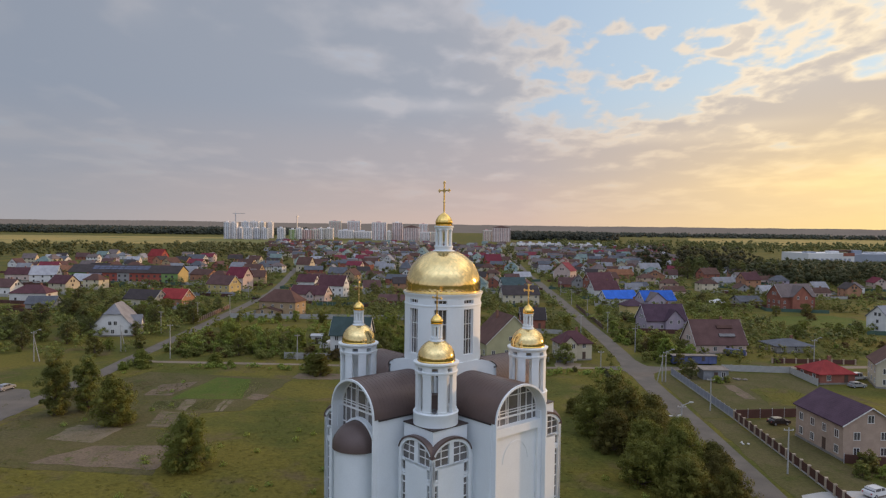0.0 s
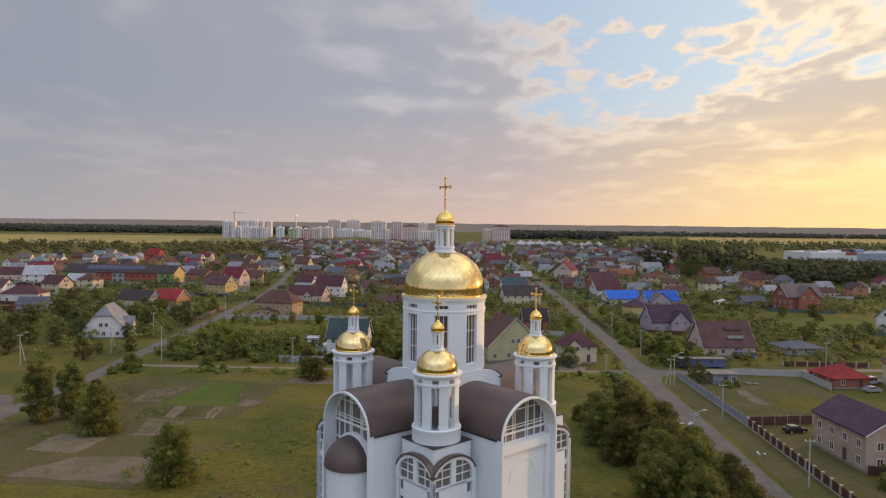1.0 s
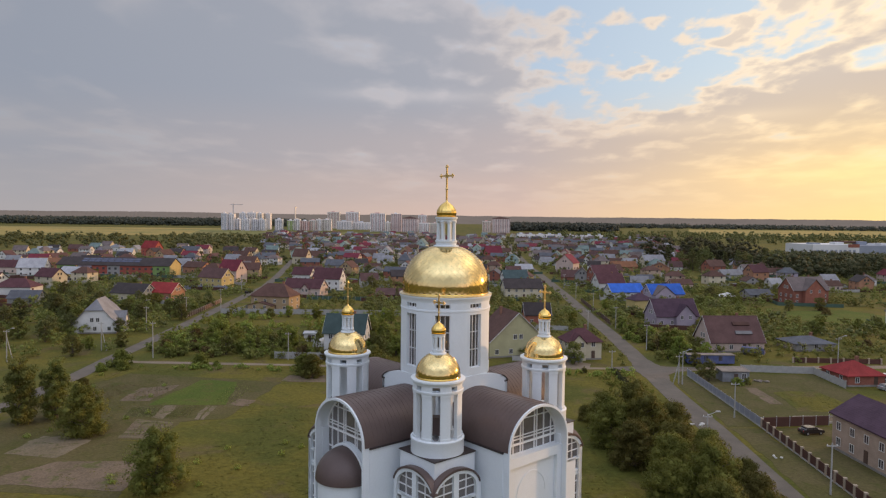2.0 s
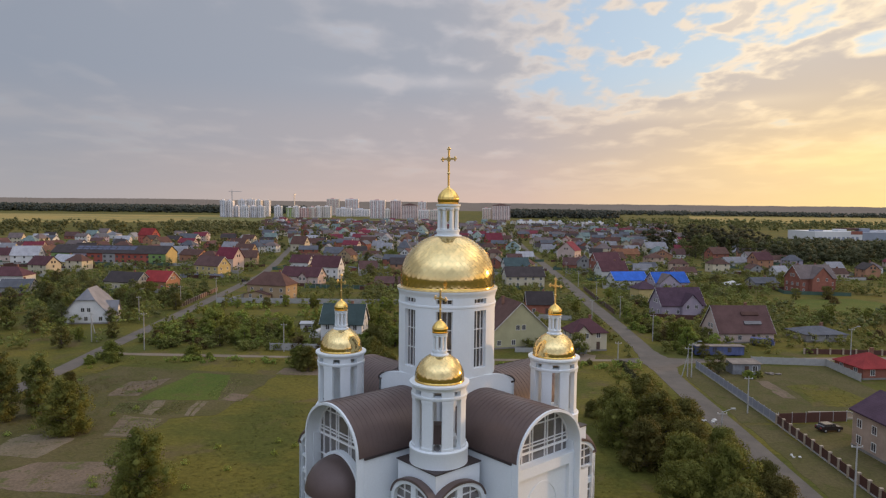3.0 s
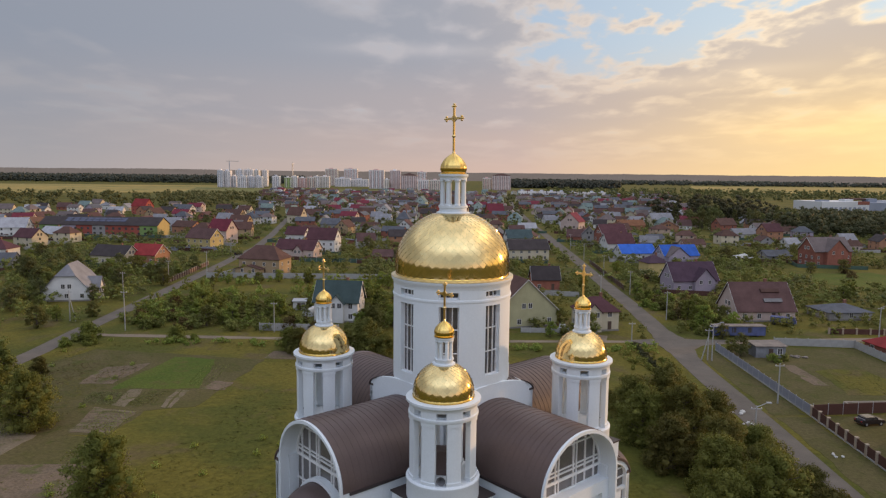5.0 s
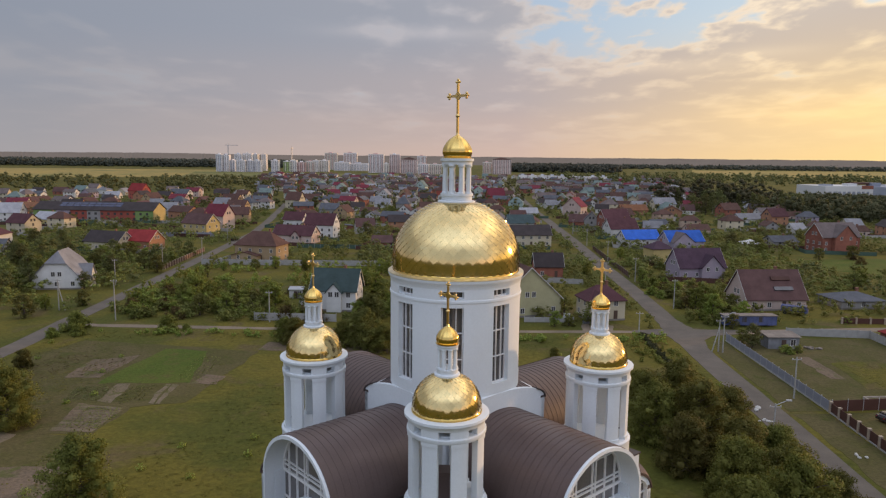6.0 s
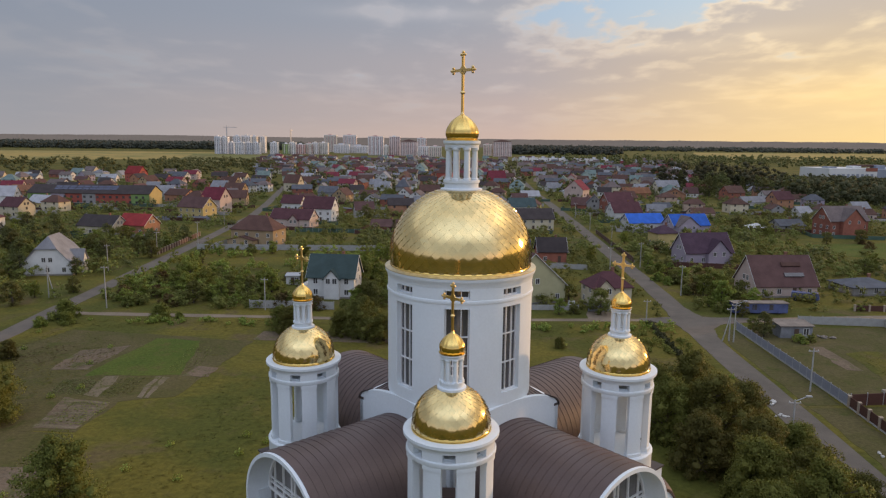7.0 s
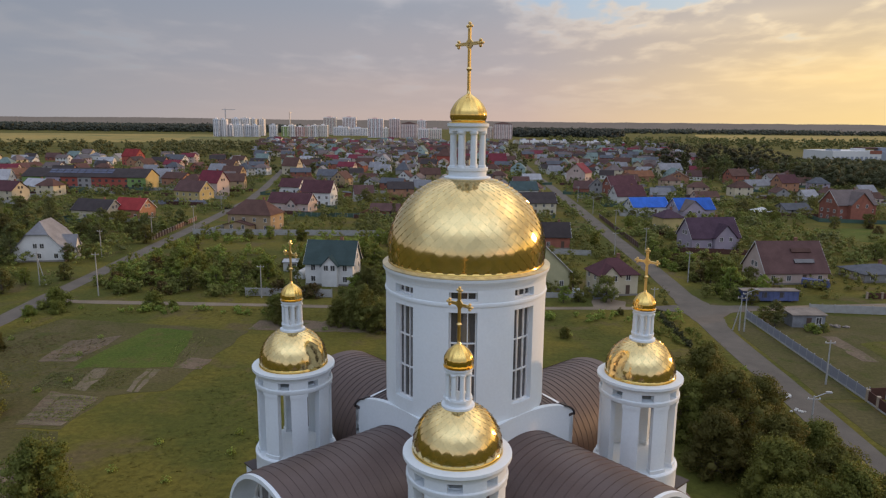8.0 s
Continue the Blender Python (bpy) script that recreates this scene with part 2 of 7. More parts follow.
# ---- mesh helpers ----
class Geo:
    """Collects vertices and faces for one mesh."""

    def __init__(self):
        self.v, self.f = [], []

    def add(self, verts, faces, m=None):
        k = len(self.v)
        self.v += [tuple(m @ Vector(p)) if m else tuple(p) for p in verts]
        self.f += [tuple(i + k for i in f) for f in faces]
        return self

    def box(self, x0, x1, y0, y1, z0, z1, m=None):
        vs = [(x, y, z) for z in (z0, z1) for x, y in ((x0, y0), (x1, y0), (x1, y1), (x0, y1))]
        return self.add(vs, [(3, 2, 1, 0), (4, 5, 6, 7), (0, 1, 5, 4), (1, 2, 6, 5), (2, 3, 7, 6), (3, 0, 4, 7)], m)

    def solid(self, ring, way, m=None):
        """A planar outline pushed along way."""
        n = len(ring)
        vs = [tuple(p) for p in ring] + [tuple(Vector(p) + Vector(way)) for p in ring]
        fs = [tuple(reversed(range(n))), tuple(range(n, 2 * n))] + [(i, (i + 1) % n, n + (i + 1) % n, n + i) for i in range(n)]
        return self.add(vs, fs, m)

    def strip(self, inner, outer, way, m=None, closed=False):
        """A band between two outlines of equal count, pushed along way."""
        n = len(inner)
        way = Vector(way)
        vs = [tuple(p) for p in inner] + [tuple(p) for p in outer]
        vs += [tuple(Vector(p) + way) for p in inner] + [tuple(Vector(p) + way) for p in outer]
        fs = []
        for i in range(n if closed else n - 1):
            j = (i + 1) % n
            fs += [(i, j, n + j, n + i), (2 * n + i, 3 * n + i, 3 * n + j, 2 * n + j),
                   (i, 2 * n + i, 2 * n + j, j), (n + i, n + j, 3 * n + j, 3 * n + i)]
        if not closed:
            fs += [(0, n, 3 * n, 2 * n), (n - 1, 3 * n - 1, 4 * n - 1, 2 * n - 1)]
        return self.add(vs, fs, m)

    def lathe(self, profile, n=32, m=None, a0=0.0, a1=360.0, cap=True):
        """profile: (radius, z) from below to above."""
        whole = abs(a1 - a0) > 359.9
        cols = n if whole else n + 1
        vs, fs = [], []
        for i in range(cols):
            a = radians(a0 + (a1 - a0) * i / n)
            vs += [(r * math.cos(a), r * math.sin(a), z) for r, z in profile]
        k = len(profile)
        for i in range(n):
            j = (i + 1) % cols
            for q in range(k - 1):
                fs.append((i * k + q, j * k + q, j * k + q + 1, i * k + q + 1))
        if cap and whole:
            fs.append(tuple(i * k for i in reversed(range(cols))))
            fs.append(tuple(i * k + k - 1 for i in range(cols)))
        return self.add(vs, fs, m)

    def wedge(self, r0, r1, a0, a1, z0, z1, n=6, m=None):
        """A piece of a thick ring."""
        vs, fs = [], []
        for i in range(n + 1):
            a = radians(a0 + (a1 - a0) * i / n)
            c, s = math.cos(a), math.sin(a)
            vs += [(r0 * c, r0 * s, z0), (r1 * c, r1 * s, z0), (r1 * c, r1 * s, z1), (r0 * c, r0 * s, z1)]
        for i in range(n):
            p, q = 4 * i, 4 * i + 4
            fs += [(p, q, q + 1, p + 1), (p + 1, q + 1, q + 2, p + 2), (p + 2, q + 2, q + 3, p + 3), (p + 3, q + 3, q, p)]
        fs += [(0, 1, 2, 3), (4 * n + 3, 4 * n + 2, 4 * n + 1, 4 * n)]
        return self.add(vs, fs, m)

    def tube(self, a, b, r0, r1=None, n=6):
        a, b = Vector(a), Vector(b)
        q = (b - a).to_track_quat("Z", "Y").to_matrix().to_4x4()
        m = Matrix.Translation(a) @ q
        return self.lathe([(r0, 0), (r1 if r1 is not None else r0, (b - a).length)], n, m)

    def mesh(self, name, mat, smooth=False):
        me = bpy.data.meshes.new(name)
        me.from_pydata(self.v, [], self.f)
        bm = bmesh.new()
        bm.from_mesh(me)
        bmesh.ops.recalc_face_normals(bm, faces=bm.faces)
        bm.to_mesh(me)
        bm.free()
        if mat:
            me.materials.append(mat)
        if smooth:
            me.polygons.foreach_set("use_smooth", [True] * len(me.polygons))
            me.set_sharp_from_angle(angle=radians(35))
        return me


def part(name, geo, mat, parent, label="", smooth=False):
    ob = new(name, geo.mesh(name, mat, smooth) if isinstance(geo, Geo) else geo)
    ob.parent = parent
    if label:
        tagged(ob, label)
    return ob


def thing(name, x, y, z=0.0, turn=0.0, label="", category="", group="", kind=""):
    ob = new(name)
    ob.matrix_world = pose(x, y, z, 0, 0, turn)
    return tagged(ob, label, category, group, kind)


def arch(a, b, z, n=24, y=0.0, x=0.0):
    """Points of a half ellipse, from +y to -y."""
    return [(x, y + a * math.cos(math.pi * i / n), z + b * math.sin(math.pi * i / n)) for i in range(n + 1)]

# ---- the church ----
# own axes: +x is the arm with the porch, -y the arm with the apse
church = thing("church", -0.05, -0.1, 0, -46.6, "white plastered five-domed church with gold domes and brown metal vaults", "church")
C0 = 4.85          # half the crossing
ARM = 14.0         # arm length from the centre
BLOCK = 10.92       # outer face of the corner blocks
SPRING = 17.6      # springing of the large vaults
TOWER = 7.78       # tower axis in x and y


def rot(deg):
    return pose(0, 0, 0, 0, 0, deg)


def vault_arm(turn, front):
    m = rot(turn)
    # side walls and end pillars
    for s in (1, -1):
        part("arm_wall", Geo().box(C0, 13.3, s * 4.22 - 0.2, s * 4.22 + 0.16, 0, SPRING - 0.05, m), PLASTER, church)
    # the vault: a thick curved shell with standing seams
    g = Geo().strip(arch(4.22, 3.76, SPRING, 32, 0, C0 - 0.3), arch(4.40, 3.94, SPRING - 0.02, 32, 0, C0 - 0.3), ((13.84 if front != "plain" else 14.15) - C0 + 0.3, 0, 0), m)
    roof = part("vault_roof", g, ROOF_METAL, church, "brown standing-seam metal vault", True)
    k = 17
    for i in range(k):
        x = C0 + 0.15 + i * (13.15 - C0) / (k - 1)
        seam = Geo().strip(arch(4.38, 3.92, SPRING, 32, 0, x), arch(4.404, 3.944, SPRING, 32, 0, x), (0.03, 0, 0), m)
        # plain back arms: darker seam colour stands in for shade under grazing light
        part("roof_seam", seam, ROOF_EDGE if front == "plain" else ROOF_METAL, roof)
    for s in (1, -1):
        part("eave_gutter", Geo().box(C0, 13.35, s * 4.46 - 0.08, s * 4.46 + 0.08, SPRING - 0.2, SPRING - 0.02, m), ROOF_EDGE, church)
    # white gable arch standing proud of the roof, running down as two pillars
    inner = [(13.3, 4.14, 0)] + arch(4.14, 3.63, SPRING, 32, 0, 13.3) + [(13.3, -4.14, 0)]
    o = (4.33, 3.88) if front != "plain" else (4.22, 3.82)
    outer = [(13.3, o[0], 0)] + arch(*o, SPRING, 32, 0, 13.3) + [(13.3, -o[0], 0)]
    part("gable_arch", Geo().strip(inner, outer, (0.75, 0, 0), m), PLASTER, church, smooth=True)
    # deep reveal
    inner = [(12.3, 4.14, 0)] + arch(4.14, 3.63, SPRING, 32, 0, 12.3) + [(12.3, -4.14, 0)]
    outer = [(12.3, 4.36, 0)] + arch(4.36, 3.82, SPRING, 32, 0, 12.3) + [(12.3, -4.36, 0)]
    part("gable_reveal", Geo().strip(inner, outer, (1.05, 0, 0), m), PLASTER, church, smooth=True)
    low = 16.7 if front == "porch" else 12.8
    sill = Geo().box(12.25, 12.6, -4.16, 4.16, 0, low, m)
    part("gable_wall", sill, PLASTER, church)
    pane = Geo().solid([(12.42, 4.17, low)] + arch(4.17, 3.65, SPRING, 32, 0, 12.42) + [(12.42, -4.17, low)], (0.06, 0, 0), m)
    win = part("gable_window", pane, GLASS_PALE, church, "tall arched window with thin white bars")
    ys = (-3.35, -2.25, -1.2, -0.85, 0.85, 1.2, 2.25, 3.35)
    for y in ys:
        top = SPRING + 3.6 * math.sqrt(1 - (y / 4.14) ** 2)
        part("window_bar", Geo().box(12.47, 12.60, y - 0.042, y + 0.042, low, top, m), WHITE_FRAME, win)
    for z, w in ((SPRING - 0.05, 0.10), (SPRING + 0.42, 0.045), (SPRING + 0.72, 0.035), (SPRING + 2.35, 0.045), (15.6, 0.05)):
        if z - w > low:
            half = 4.14 * math.sqrt(max(0, 1 - (max(0, z - SPRING) / 3.6) ** 2))
            part("window_bar", Geo().box(12.465, 12.595, -half, half, z - w, z + w, m), WHITE_FRAME, win)
    g = Geo().strip(arch(4.0, 3.46, SPRING, 32, 0, 12.45), arch(4.14, 3.6, SPRING, 32, 0, 12.45), (0.16, 0, 0), m)
    part("window_frame", g, WHITE_FRAME, win)
    if front == "porch":
        # tall framed panel under the window
        g = Geo().box(12.6, 13.05, -3.85, 3.85, 0, 16.35, m)
        panel = part("portal_panel", g, PLASTER, church)
        g = Geo()
        g.box(13.05, 13.42, -4.12, -3.4, 0, 16.65, m).box(13.05, 13.42, 3.4, 4.12, 0, 16.65, m).box(13.05, 13.42, -3.4, 3.4, 15.7, 16.65, m)
        g.box(12.6, 13.05, -4.12, 4.12, 16.35, 16.65, m)
        part("portal_frame", g, PLASTER, panel)
        arc = Geo().strip(arch(2.0, 2.2, 12.4, 20, 0, 13.05), arch(2.2, 2.4, 12.4, 20, 0, 13.05), (0.05, 0, 0), m)
        part("portal_arch", arc, PLASTER, panel, smooth=True)
    if front == "apse":
        mm = m @ Matrix.Translation((13.0, 0, 0))
        g = Geo().lathe([(2.84, 0), (2.84, 13.35), (2.98, 13.4), (2.98, 13.55), (2.7, 13.6)], 28, mm, -90, 90)
        apse = part("apse", g, PLASTER, church, "half-round white apse", True)
        prof = [(3.1 * math.cos(radians(e)) ** 0.92, 13.5 + 2.95 * math.sin(radians(e))) for e in range(0, 90, 9)] + [(0.02, 16.45)]
        part("apse_roof", Geo().lathe(prof, 28, mm, -90, 90), ROOF_METAL, apse, "brown metal half dome", True)
        rim = Geo().strip(arch(3.14, 3.04, 13.5, 20, 0, 12.5), arch(3.38, 3.3, 13.5, 20, 0, 12.5), (0.6, 0, 0), m)
        part("apse_arch", rim, PLASTER, apse, smooth=True)


for turn, front in ((0, "porch"), (-90, "apse"), (90, "plain"), (180, "plain")):
    vault_arm(turn, front)

# crossing with four arched tops round the drum
part("crossing_wall", Geo().box(-4.6, 4.6, -4.6, 4.6, 10, 20.7), PLASTER, church)
for turn in (0, 90, 180, 270):
    m = rot(turn)
    rise = 1.42 if turn in (0, 270) else 0.7
    top = [(4.95 * math.cos(math.pi * i / 24), 21.32 + rise * math.sin(math.pi * i / 24)) for i in range(25)]
    ring = [(4.6, 4.95, 16)] + [(4.6, y, z) for y, z in top] + [(4.6, -4.95, 16)]
    part("crossing_gable", Geo().solid(ring, (0.35, 0, 0), m), PLASTER, church)
    # the small roof rises from behind the arch to the drum
    g = Geo()
    n = len(top)
    for drop in (0.0, 0.1):
        g.v += [tuple(m @ Vector((4.59, y * 0.995, z - 0.14 - drop))) for y, z in top] + [tuple(m @ Vector((2.5, y * 0.8, z + 0.75 - drop))) for y, z in top]
    for i in range(n - 1):
        g.f += [(i, i + 1, n + i + 1, n + i), (2 * n + i, 3 * n + i, 3 * n + i + 1, 2 * n + i + 1)]
    g.f += [(i, 2 * n + i, 2 * n + i + 1, i + 1) for i in range(n - 1)]
    saddle = part("crossing_roof", g, ROOF_METAL, church, "small brown standing-seam roof", True)
    for i in list(range(1, 9)) + list(range(16, 24)):
        (y, z) = top[i]
        part("roof_seam", Geo().tube(m @ Vector((4.59, y * 0.995, z - 0.13)), m @ Vector((2.5, y * 0.8, z + 0.76)), 0.03, 0.03, 4), ROOF_EDGE, saddle)
    for end in (slice(0, 6), slice(19, 25)):
        lip = Geo().strip([(4.5, y, z - 0.02) for y, z in top[end]], [(4.5, y * 1.012, z + 0.07) for y, z in top[end]], (0.56, 0, 0), m)
        part("wall_capping", lip, ROOF_EDGE, saddle, "dark metal capping")

# drum with eight tall windows
g = Geo()
HALF = 9.3
for k in range(8):
    a = k * 45 + 0.0
    g.wedge(4.4, 4.93, a + HALF, a + 45 - HALF, 20.6, 31.0, 8)
    for z0, z1 in ((20.6, 23.55), (29.2, 29.85), (30.35, 31.0)):
        g.wedge(4.4, 4.93, a - HALF, a + HALF, z0, z1, 5)
drum = part("drum", g, PLASTER, church, "round white drum", True)
part("string_course", Geo().lathe([(4.8, 29.42), (4.97, 29.5), (5.0, 29.62), (4.97, 29.72), (4.8, 29.78)], 64, cap=False), PLASTER, drum, smooth=True)
g = Geo().lathe([(4.82, 30.45), (4.95, 30.5), (4.98, 30.7), (5.08, 30.85), (5.12, 30.95), (5.12, 31.12), (4.4, 31.16)], 64, cap=False)
part("cornice", g, PLASTER, drum, smooth=True)
part("flashing", Geo().lathe([(5.13, 31.09), (5.13, 31.14), (4.95, 31.19), (4.55, 31.27)], 64, cap=False), GOLD_PALE, drum, "pale gilded sheet flashing", True)
for k in range(8):
    a = k * 45
    m = rot(a)
    glass = Geo().wedge(4.5, 4.55, -HALF, HALF, 23.55, 29.2, 4, m)
    glass.wedge(4.5, 4.55, -HALF, HALF, 29.85, 30.35, 4, m)
    part("drum_pane", glass, GLASS_DARK, drum, "dark window glass")
    for z0, z1 in ((23.55, 29.2), (29.85, 30.35)):
        for q in (-HALF + 0.5, -3.1, 3.1, HALF - 0.5):
            part("window_bar", Geo().wedge(4.55, 4.66, q - 0.32, q + 0.32, z0, z1, 1, m), WHITE_FRAME, drum)
    for z in (23.58, 25.45, 27.35, 29.17, 29.88, 30.32):
        part("window_bar", Geo().wedge(4.55, 4.65, -HALF, HALF, z - 0.035, z + 0.035, 4, m), WHITE_FRAME, drum)


def scale_mesh(name, radius, z, way, size, mat, mid_z):
    """One lozenge-shaped gold shingle lying on the dome at azimuth 0, with a lifted lower point."""
    n = Vector((way[0], 0, way[1])).normalized()
    t = Vector((-n.z, 0, n.x))
    c = Vector((radius, 0, z))
    w, h = size
    s = Vector((0, 1, 0))
    top, low = c + t * h * 0.56, c - t * h * 0.56 + n * 0.034
    l, r = c - s * w / 2 + n * 0.010 - n * (w * w / 8 / max(radius, 0.3)), c + s * w / 2 + n * 0.010 - n * (w * w / 8 / max(radius, 0.3))
    mid = c + n * 0.009
    under = [p - n * 0.035 for p in (low, l, r)]
    g = Geo().add([top, l, low, r, mid, *under], [(0, 1, 4), (1, 2, 4), (2, 3, 4), (3, 0, 4), (1, 6, 5, 2), (2, 5, 7, 3)])
    # shading follows the dome's curve, each shingle tipped out a little at its point
    curve = way[0] / max(radius, 0.01), way[1] / max(abs(z - mid_z), 0.01)
    nor = []
    for q in g.v:
        nn = Vector((q[0] * curve[0], q[1] * curve[0], (q[2] - mid_z) * curve[1])).normalized()
        nor.append((nn * 0.72 + n * 0.28 - t * 0.01).normalized())
    me = bpy.data.meshes.new(name)
    me.from_pydata(g.v, [], g.f)
    me.materials.append(mat)
    me.polygons.foreach_set("use_smooth", [True] * len(me.polygons))
    me.normals_split_custom_set_from_vertices(nor)
    return me, g, nor


def gold_dome(name, x, y, zc, radius, tall, cut, top_r, count, near, label):
    """Ellipsoid dome of gold shingles over a smooth shell; near: only those within this azimuth span stay single tiles."""
    base = pose(x, y, 0)
    lo = math.asin(max(-1, (cut - zc) / tall))
    hi = math.acos(top_r / radius)
    prof = [((radius - 0.03) * math.cos(lo + (hi - lo) * i / 24), zc + (tall - 0.03) * math.sin(lo + (hi - lo) * i / 24)) for i in range(25)]
    shell = part(name, Geo().lathe(prof, 64, base), GOLD_SMOOTH, church, label, True)
    ring = [(radius * math.cos(lo) - 0.02, cut - 0.12), (radius * math.cos(lo) + 0.07, cut - 0.1), (radius * math.cos(lo) + 0.07, cut + 0.02),
            (radius * math.cos(lo) + 0.02, cut + 0.1)]
    part("dome_ring", Geo().lathe(ring, 64, base, cap=False), GOLD_SMOOTH, shell, smooth=True)
    rows = max(7, int(1.12 * radius * tall * (hi - lo) / (radius * 2 * math.pi / count) / radius * 1.25 * 1.55))
    rest, rest_n = Geo(), []
    tiles = 0
    for i in range(rows):
        e = lo + 0.035 + (hi - lo - 0.055) * (i + 0.5) / rows
        r, z = radius * math.cos(e), zc + tall * math.sin(e)
        way = (math.cos(e) / radius, math.sin(e) / tall)
        h = 2.0 * (hi - lo - 0.055) * tall / rows * 1.06
        w = 2 * math.pi * r / count * 1.02
        me, g, nor = scale_mesh("gold_scale", r, z, way, (w, h), GOLD, zc)
        for k in range(count):
            a = 360 * (k + 0.5 * (i % 2)) / count
            off = (a - 46.6 + 90 + 180) % 360 - 180
            # each shingle sits a little out of true
            q = 0.7 * noise.noise(Vector((k * 1.7, i * 2.3, radius))), 0.7 * noise.noise(Vector((k * 2.1, i * 1.9, radius + 7)))
            c = Matrix.Translation((r, 0, z))
            m = base @ rot(a) @ c @ pose(0, 0, 0, 0, 1.5 * q[0], 1.8 * q[1]) @ c.inverted()
            if abs(off) < near and tiles < 300 and i < rows - 1:
                ob = new("gold_scale", me)
                ob.parent = shell
                ob.matrix_local = m
                tiles += 1
            else:
                rest.add(g.v, g.f, m)
                rest_n += [m.to_3x3() @ q for q in nor]
    me = bpy.data.meshes.new("scale_cladding")
    me.from_pydata(rest.v, [], rest.f)
    me.materials.append(GOLD)
    me.polygons.foreach_set("use_smooth", [True] * len(me.polygons))
    me.normals_split_custom_set_from_vertices(rest_n)
    ob = part("scale_cladding", me, None, shell)
    tagged(ob, kind="stuff")
    return shell


def cross(name, x, y, z, tall, span, w, label):
    """Orthodox-style cross: round knob, shaft, level arm, trefoil ends and a small upper bar."""
    m = pose(x, y, z)
    g = Geo()
    t = w * 0.6
    g.lathe([(w * 0.95, 0), (w * 0.75, tall * 0.03), (w * 0.5, tall * 0.07)], 10, m)
    za = tall * 0.72
    # shaft and arm are each a pair of tubes on a thin web
    g.box(-w * 0.3, w * 0.3, -t / 5, t / 5, 0, tall * 0.95, m)
    g.box(-span / 2, span / 2, -t / 5, t / 5, za - w * 0.3, za + w * 0.3, m)
    for q in (-0.36, 0.36):
        g.box(w * (q - 0.15), w * (q + 0.15), -t / 2, t / 2, 0, tall * 0.95, m)
        g.box(-span / 2, span / 2, -t / 2, t / 2, za + w * (q - 0.15), za + w * (q + 0.15), m)
    for cx, cz in ((-span / 2, za), (span / 2, za), (0, tall * 0.965)):
        for dx, dz in ((0, 0), (w * 0.9, 0), (-w * 0.9, 0), (0, w * 0.9), (0, -w * 0.9)):
            q = m @ Matrix.Translation((cx + dx, 0, cz + dz))
            g.lathe([(0.01, -w * 0.55), (w * 0.48, -w * 0.3), (w * 0.55, 0), (w * 0.48, w * 0.3), (0.01, w * 0.55)], 8, q)
    for s in (1, -1):
        for u in (1, -1):
            g.solid([(s * w / 2, -t / 3, za + u * w / 2), (s * w * 1.6, -t / 3, za + u * w / 2), (s * w / 2, -t / 3, za + u * w * 1.6)], (0, t / 1.5, 0), m)
    g.lathe([(w * 0.5, tall * 0.37 - w * 0.7), (w * 0.98, tall * 0.37), (w * 0.5, tall * 0.37 + w * 0.7)], 10, m)
    return part(name, g, GOLD_CROSS, church, label)


def cupola(name, x, y, z, r, tall):
    """Small gold cupola of pleated gores over a thin ring."""
    m = pose(x, y, z)
    prof = [(0.84, 0.0), (0.93, 0.09), (0.985, 0.19), (1.0, 0.29), (0.97, 0.41), (0.875, 0.53), (0.75, 0.66), (0.58, 0.78), (0.37, 0.885), (0.17, 0.955), (0.07, 1.0)]
    gores, n = 14, 84
    vs, fs, k = [], [], len(prof)
    for i in range(n):
        a = 2 * math.pi * i / n
        dip = 1 - 0.035 * abs(math.cos(gores * a / 2)) ** 3
        vs += [(r * p * dip * math.cos(a), r * p * dip * math.sin(a), tall * q) for p, q in prof]
        j = (i + 1) % n
        fs += [(i * k + q, j * k + q, j * k + q + 1, i * k + q + 1) for q in range(k - 1)]
    fs.append(tuple(i * k + k - 1 for i in range(n)))
    ob = part(name, Geo().add(vs, fs, m), GOLD_SMOOTH, church, "small gold pleated cupola", True)
    part("cupola_ring", Geo().lathe([(r * 0.8, -0.02), (r * 1.0, -0.01), (r * 1.02, 0.03 * tall), (r * 0.86, 0.05 * tall)], 40, m, cap=False), GOLD_SMOOTH, ob, smooth=True)
    return ob


def lantern(name, x, y, z0, z1, r, n, col):
    m = pose(x, y, 0)
    h = z1 - z0
    g = Geo().lathe([(r * 1.38, z0), (r * 1.38, z0 + 0.07 * h), (r * 1.12, z0 + 0.09 * h), (r * 1.12, z0 + 0.17 * h), (r * 1.2, z0 + 0.19 * h), (r * 1.2, z0 + 0.24 * h), (0.02, z0 + 0.24 * h)], 32, m)
    ob = part(name, g, PLASTER, church, "white columned lantern", True)
    for k in range(n):
        q = m @ rot(360 * (k + 0.5) / n) @ Matrix.Translation((r * 0.92, 0, 0))
        prof = [(col * 1.25, z0 + 0.235 * h), (col * 1.25, z0 + 0.27 * h), (col, z0 + 0.28 * h), (col * 0.92, z0 + 0.80 * h), (col * 1.3, z0 + 0.83 * h), (col * 1.3, z0 + 0.87 * h)]
        part("column", Geo().lathe(prof, 12, q), PLASTER, ob, smooth=True)
    g = Geo().lathe([(r * 0.75, z0 + 0.86 * h), (r * 1.1, z0 + 0.865 * h), (r * 1.12, z0 + 0.92 * h), (r * 1.22, z0 + 0.95 * h), (r * 1.22, z1), (0.02, z1)], 32, m)
    part("lantern_cap", g, PLASTER, ob, smooth=True)
    return ob


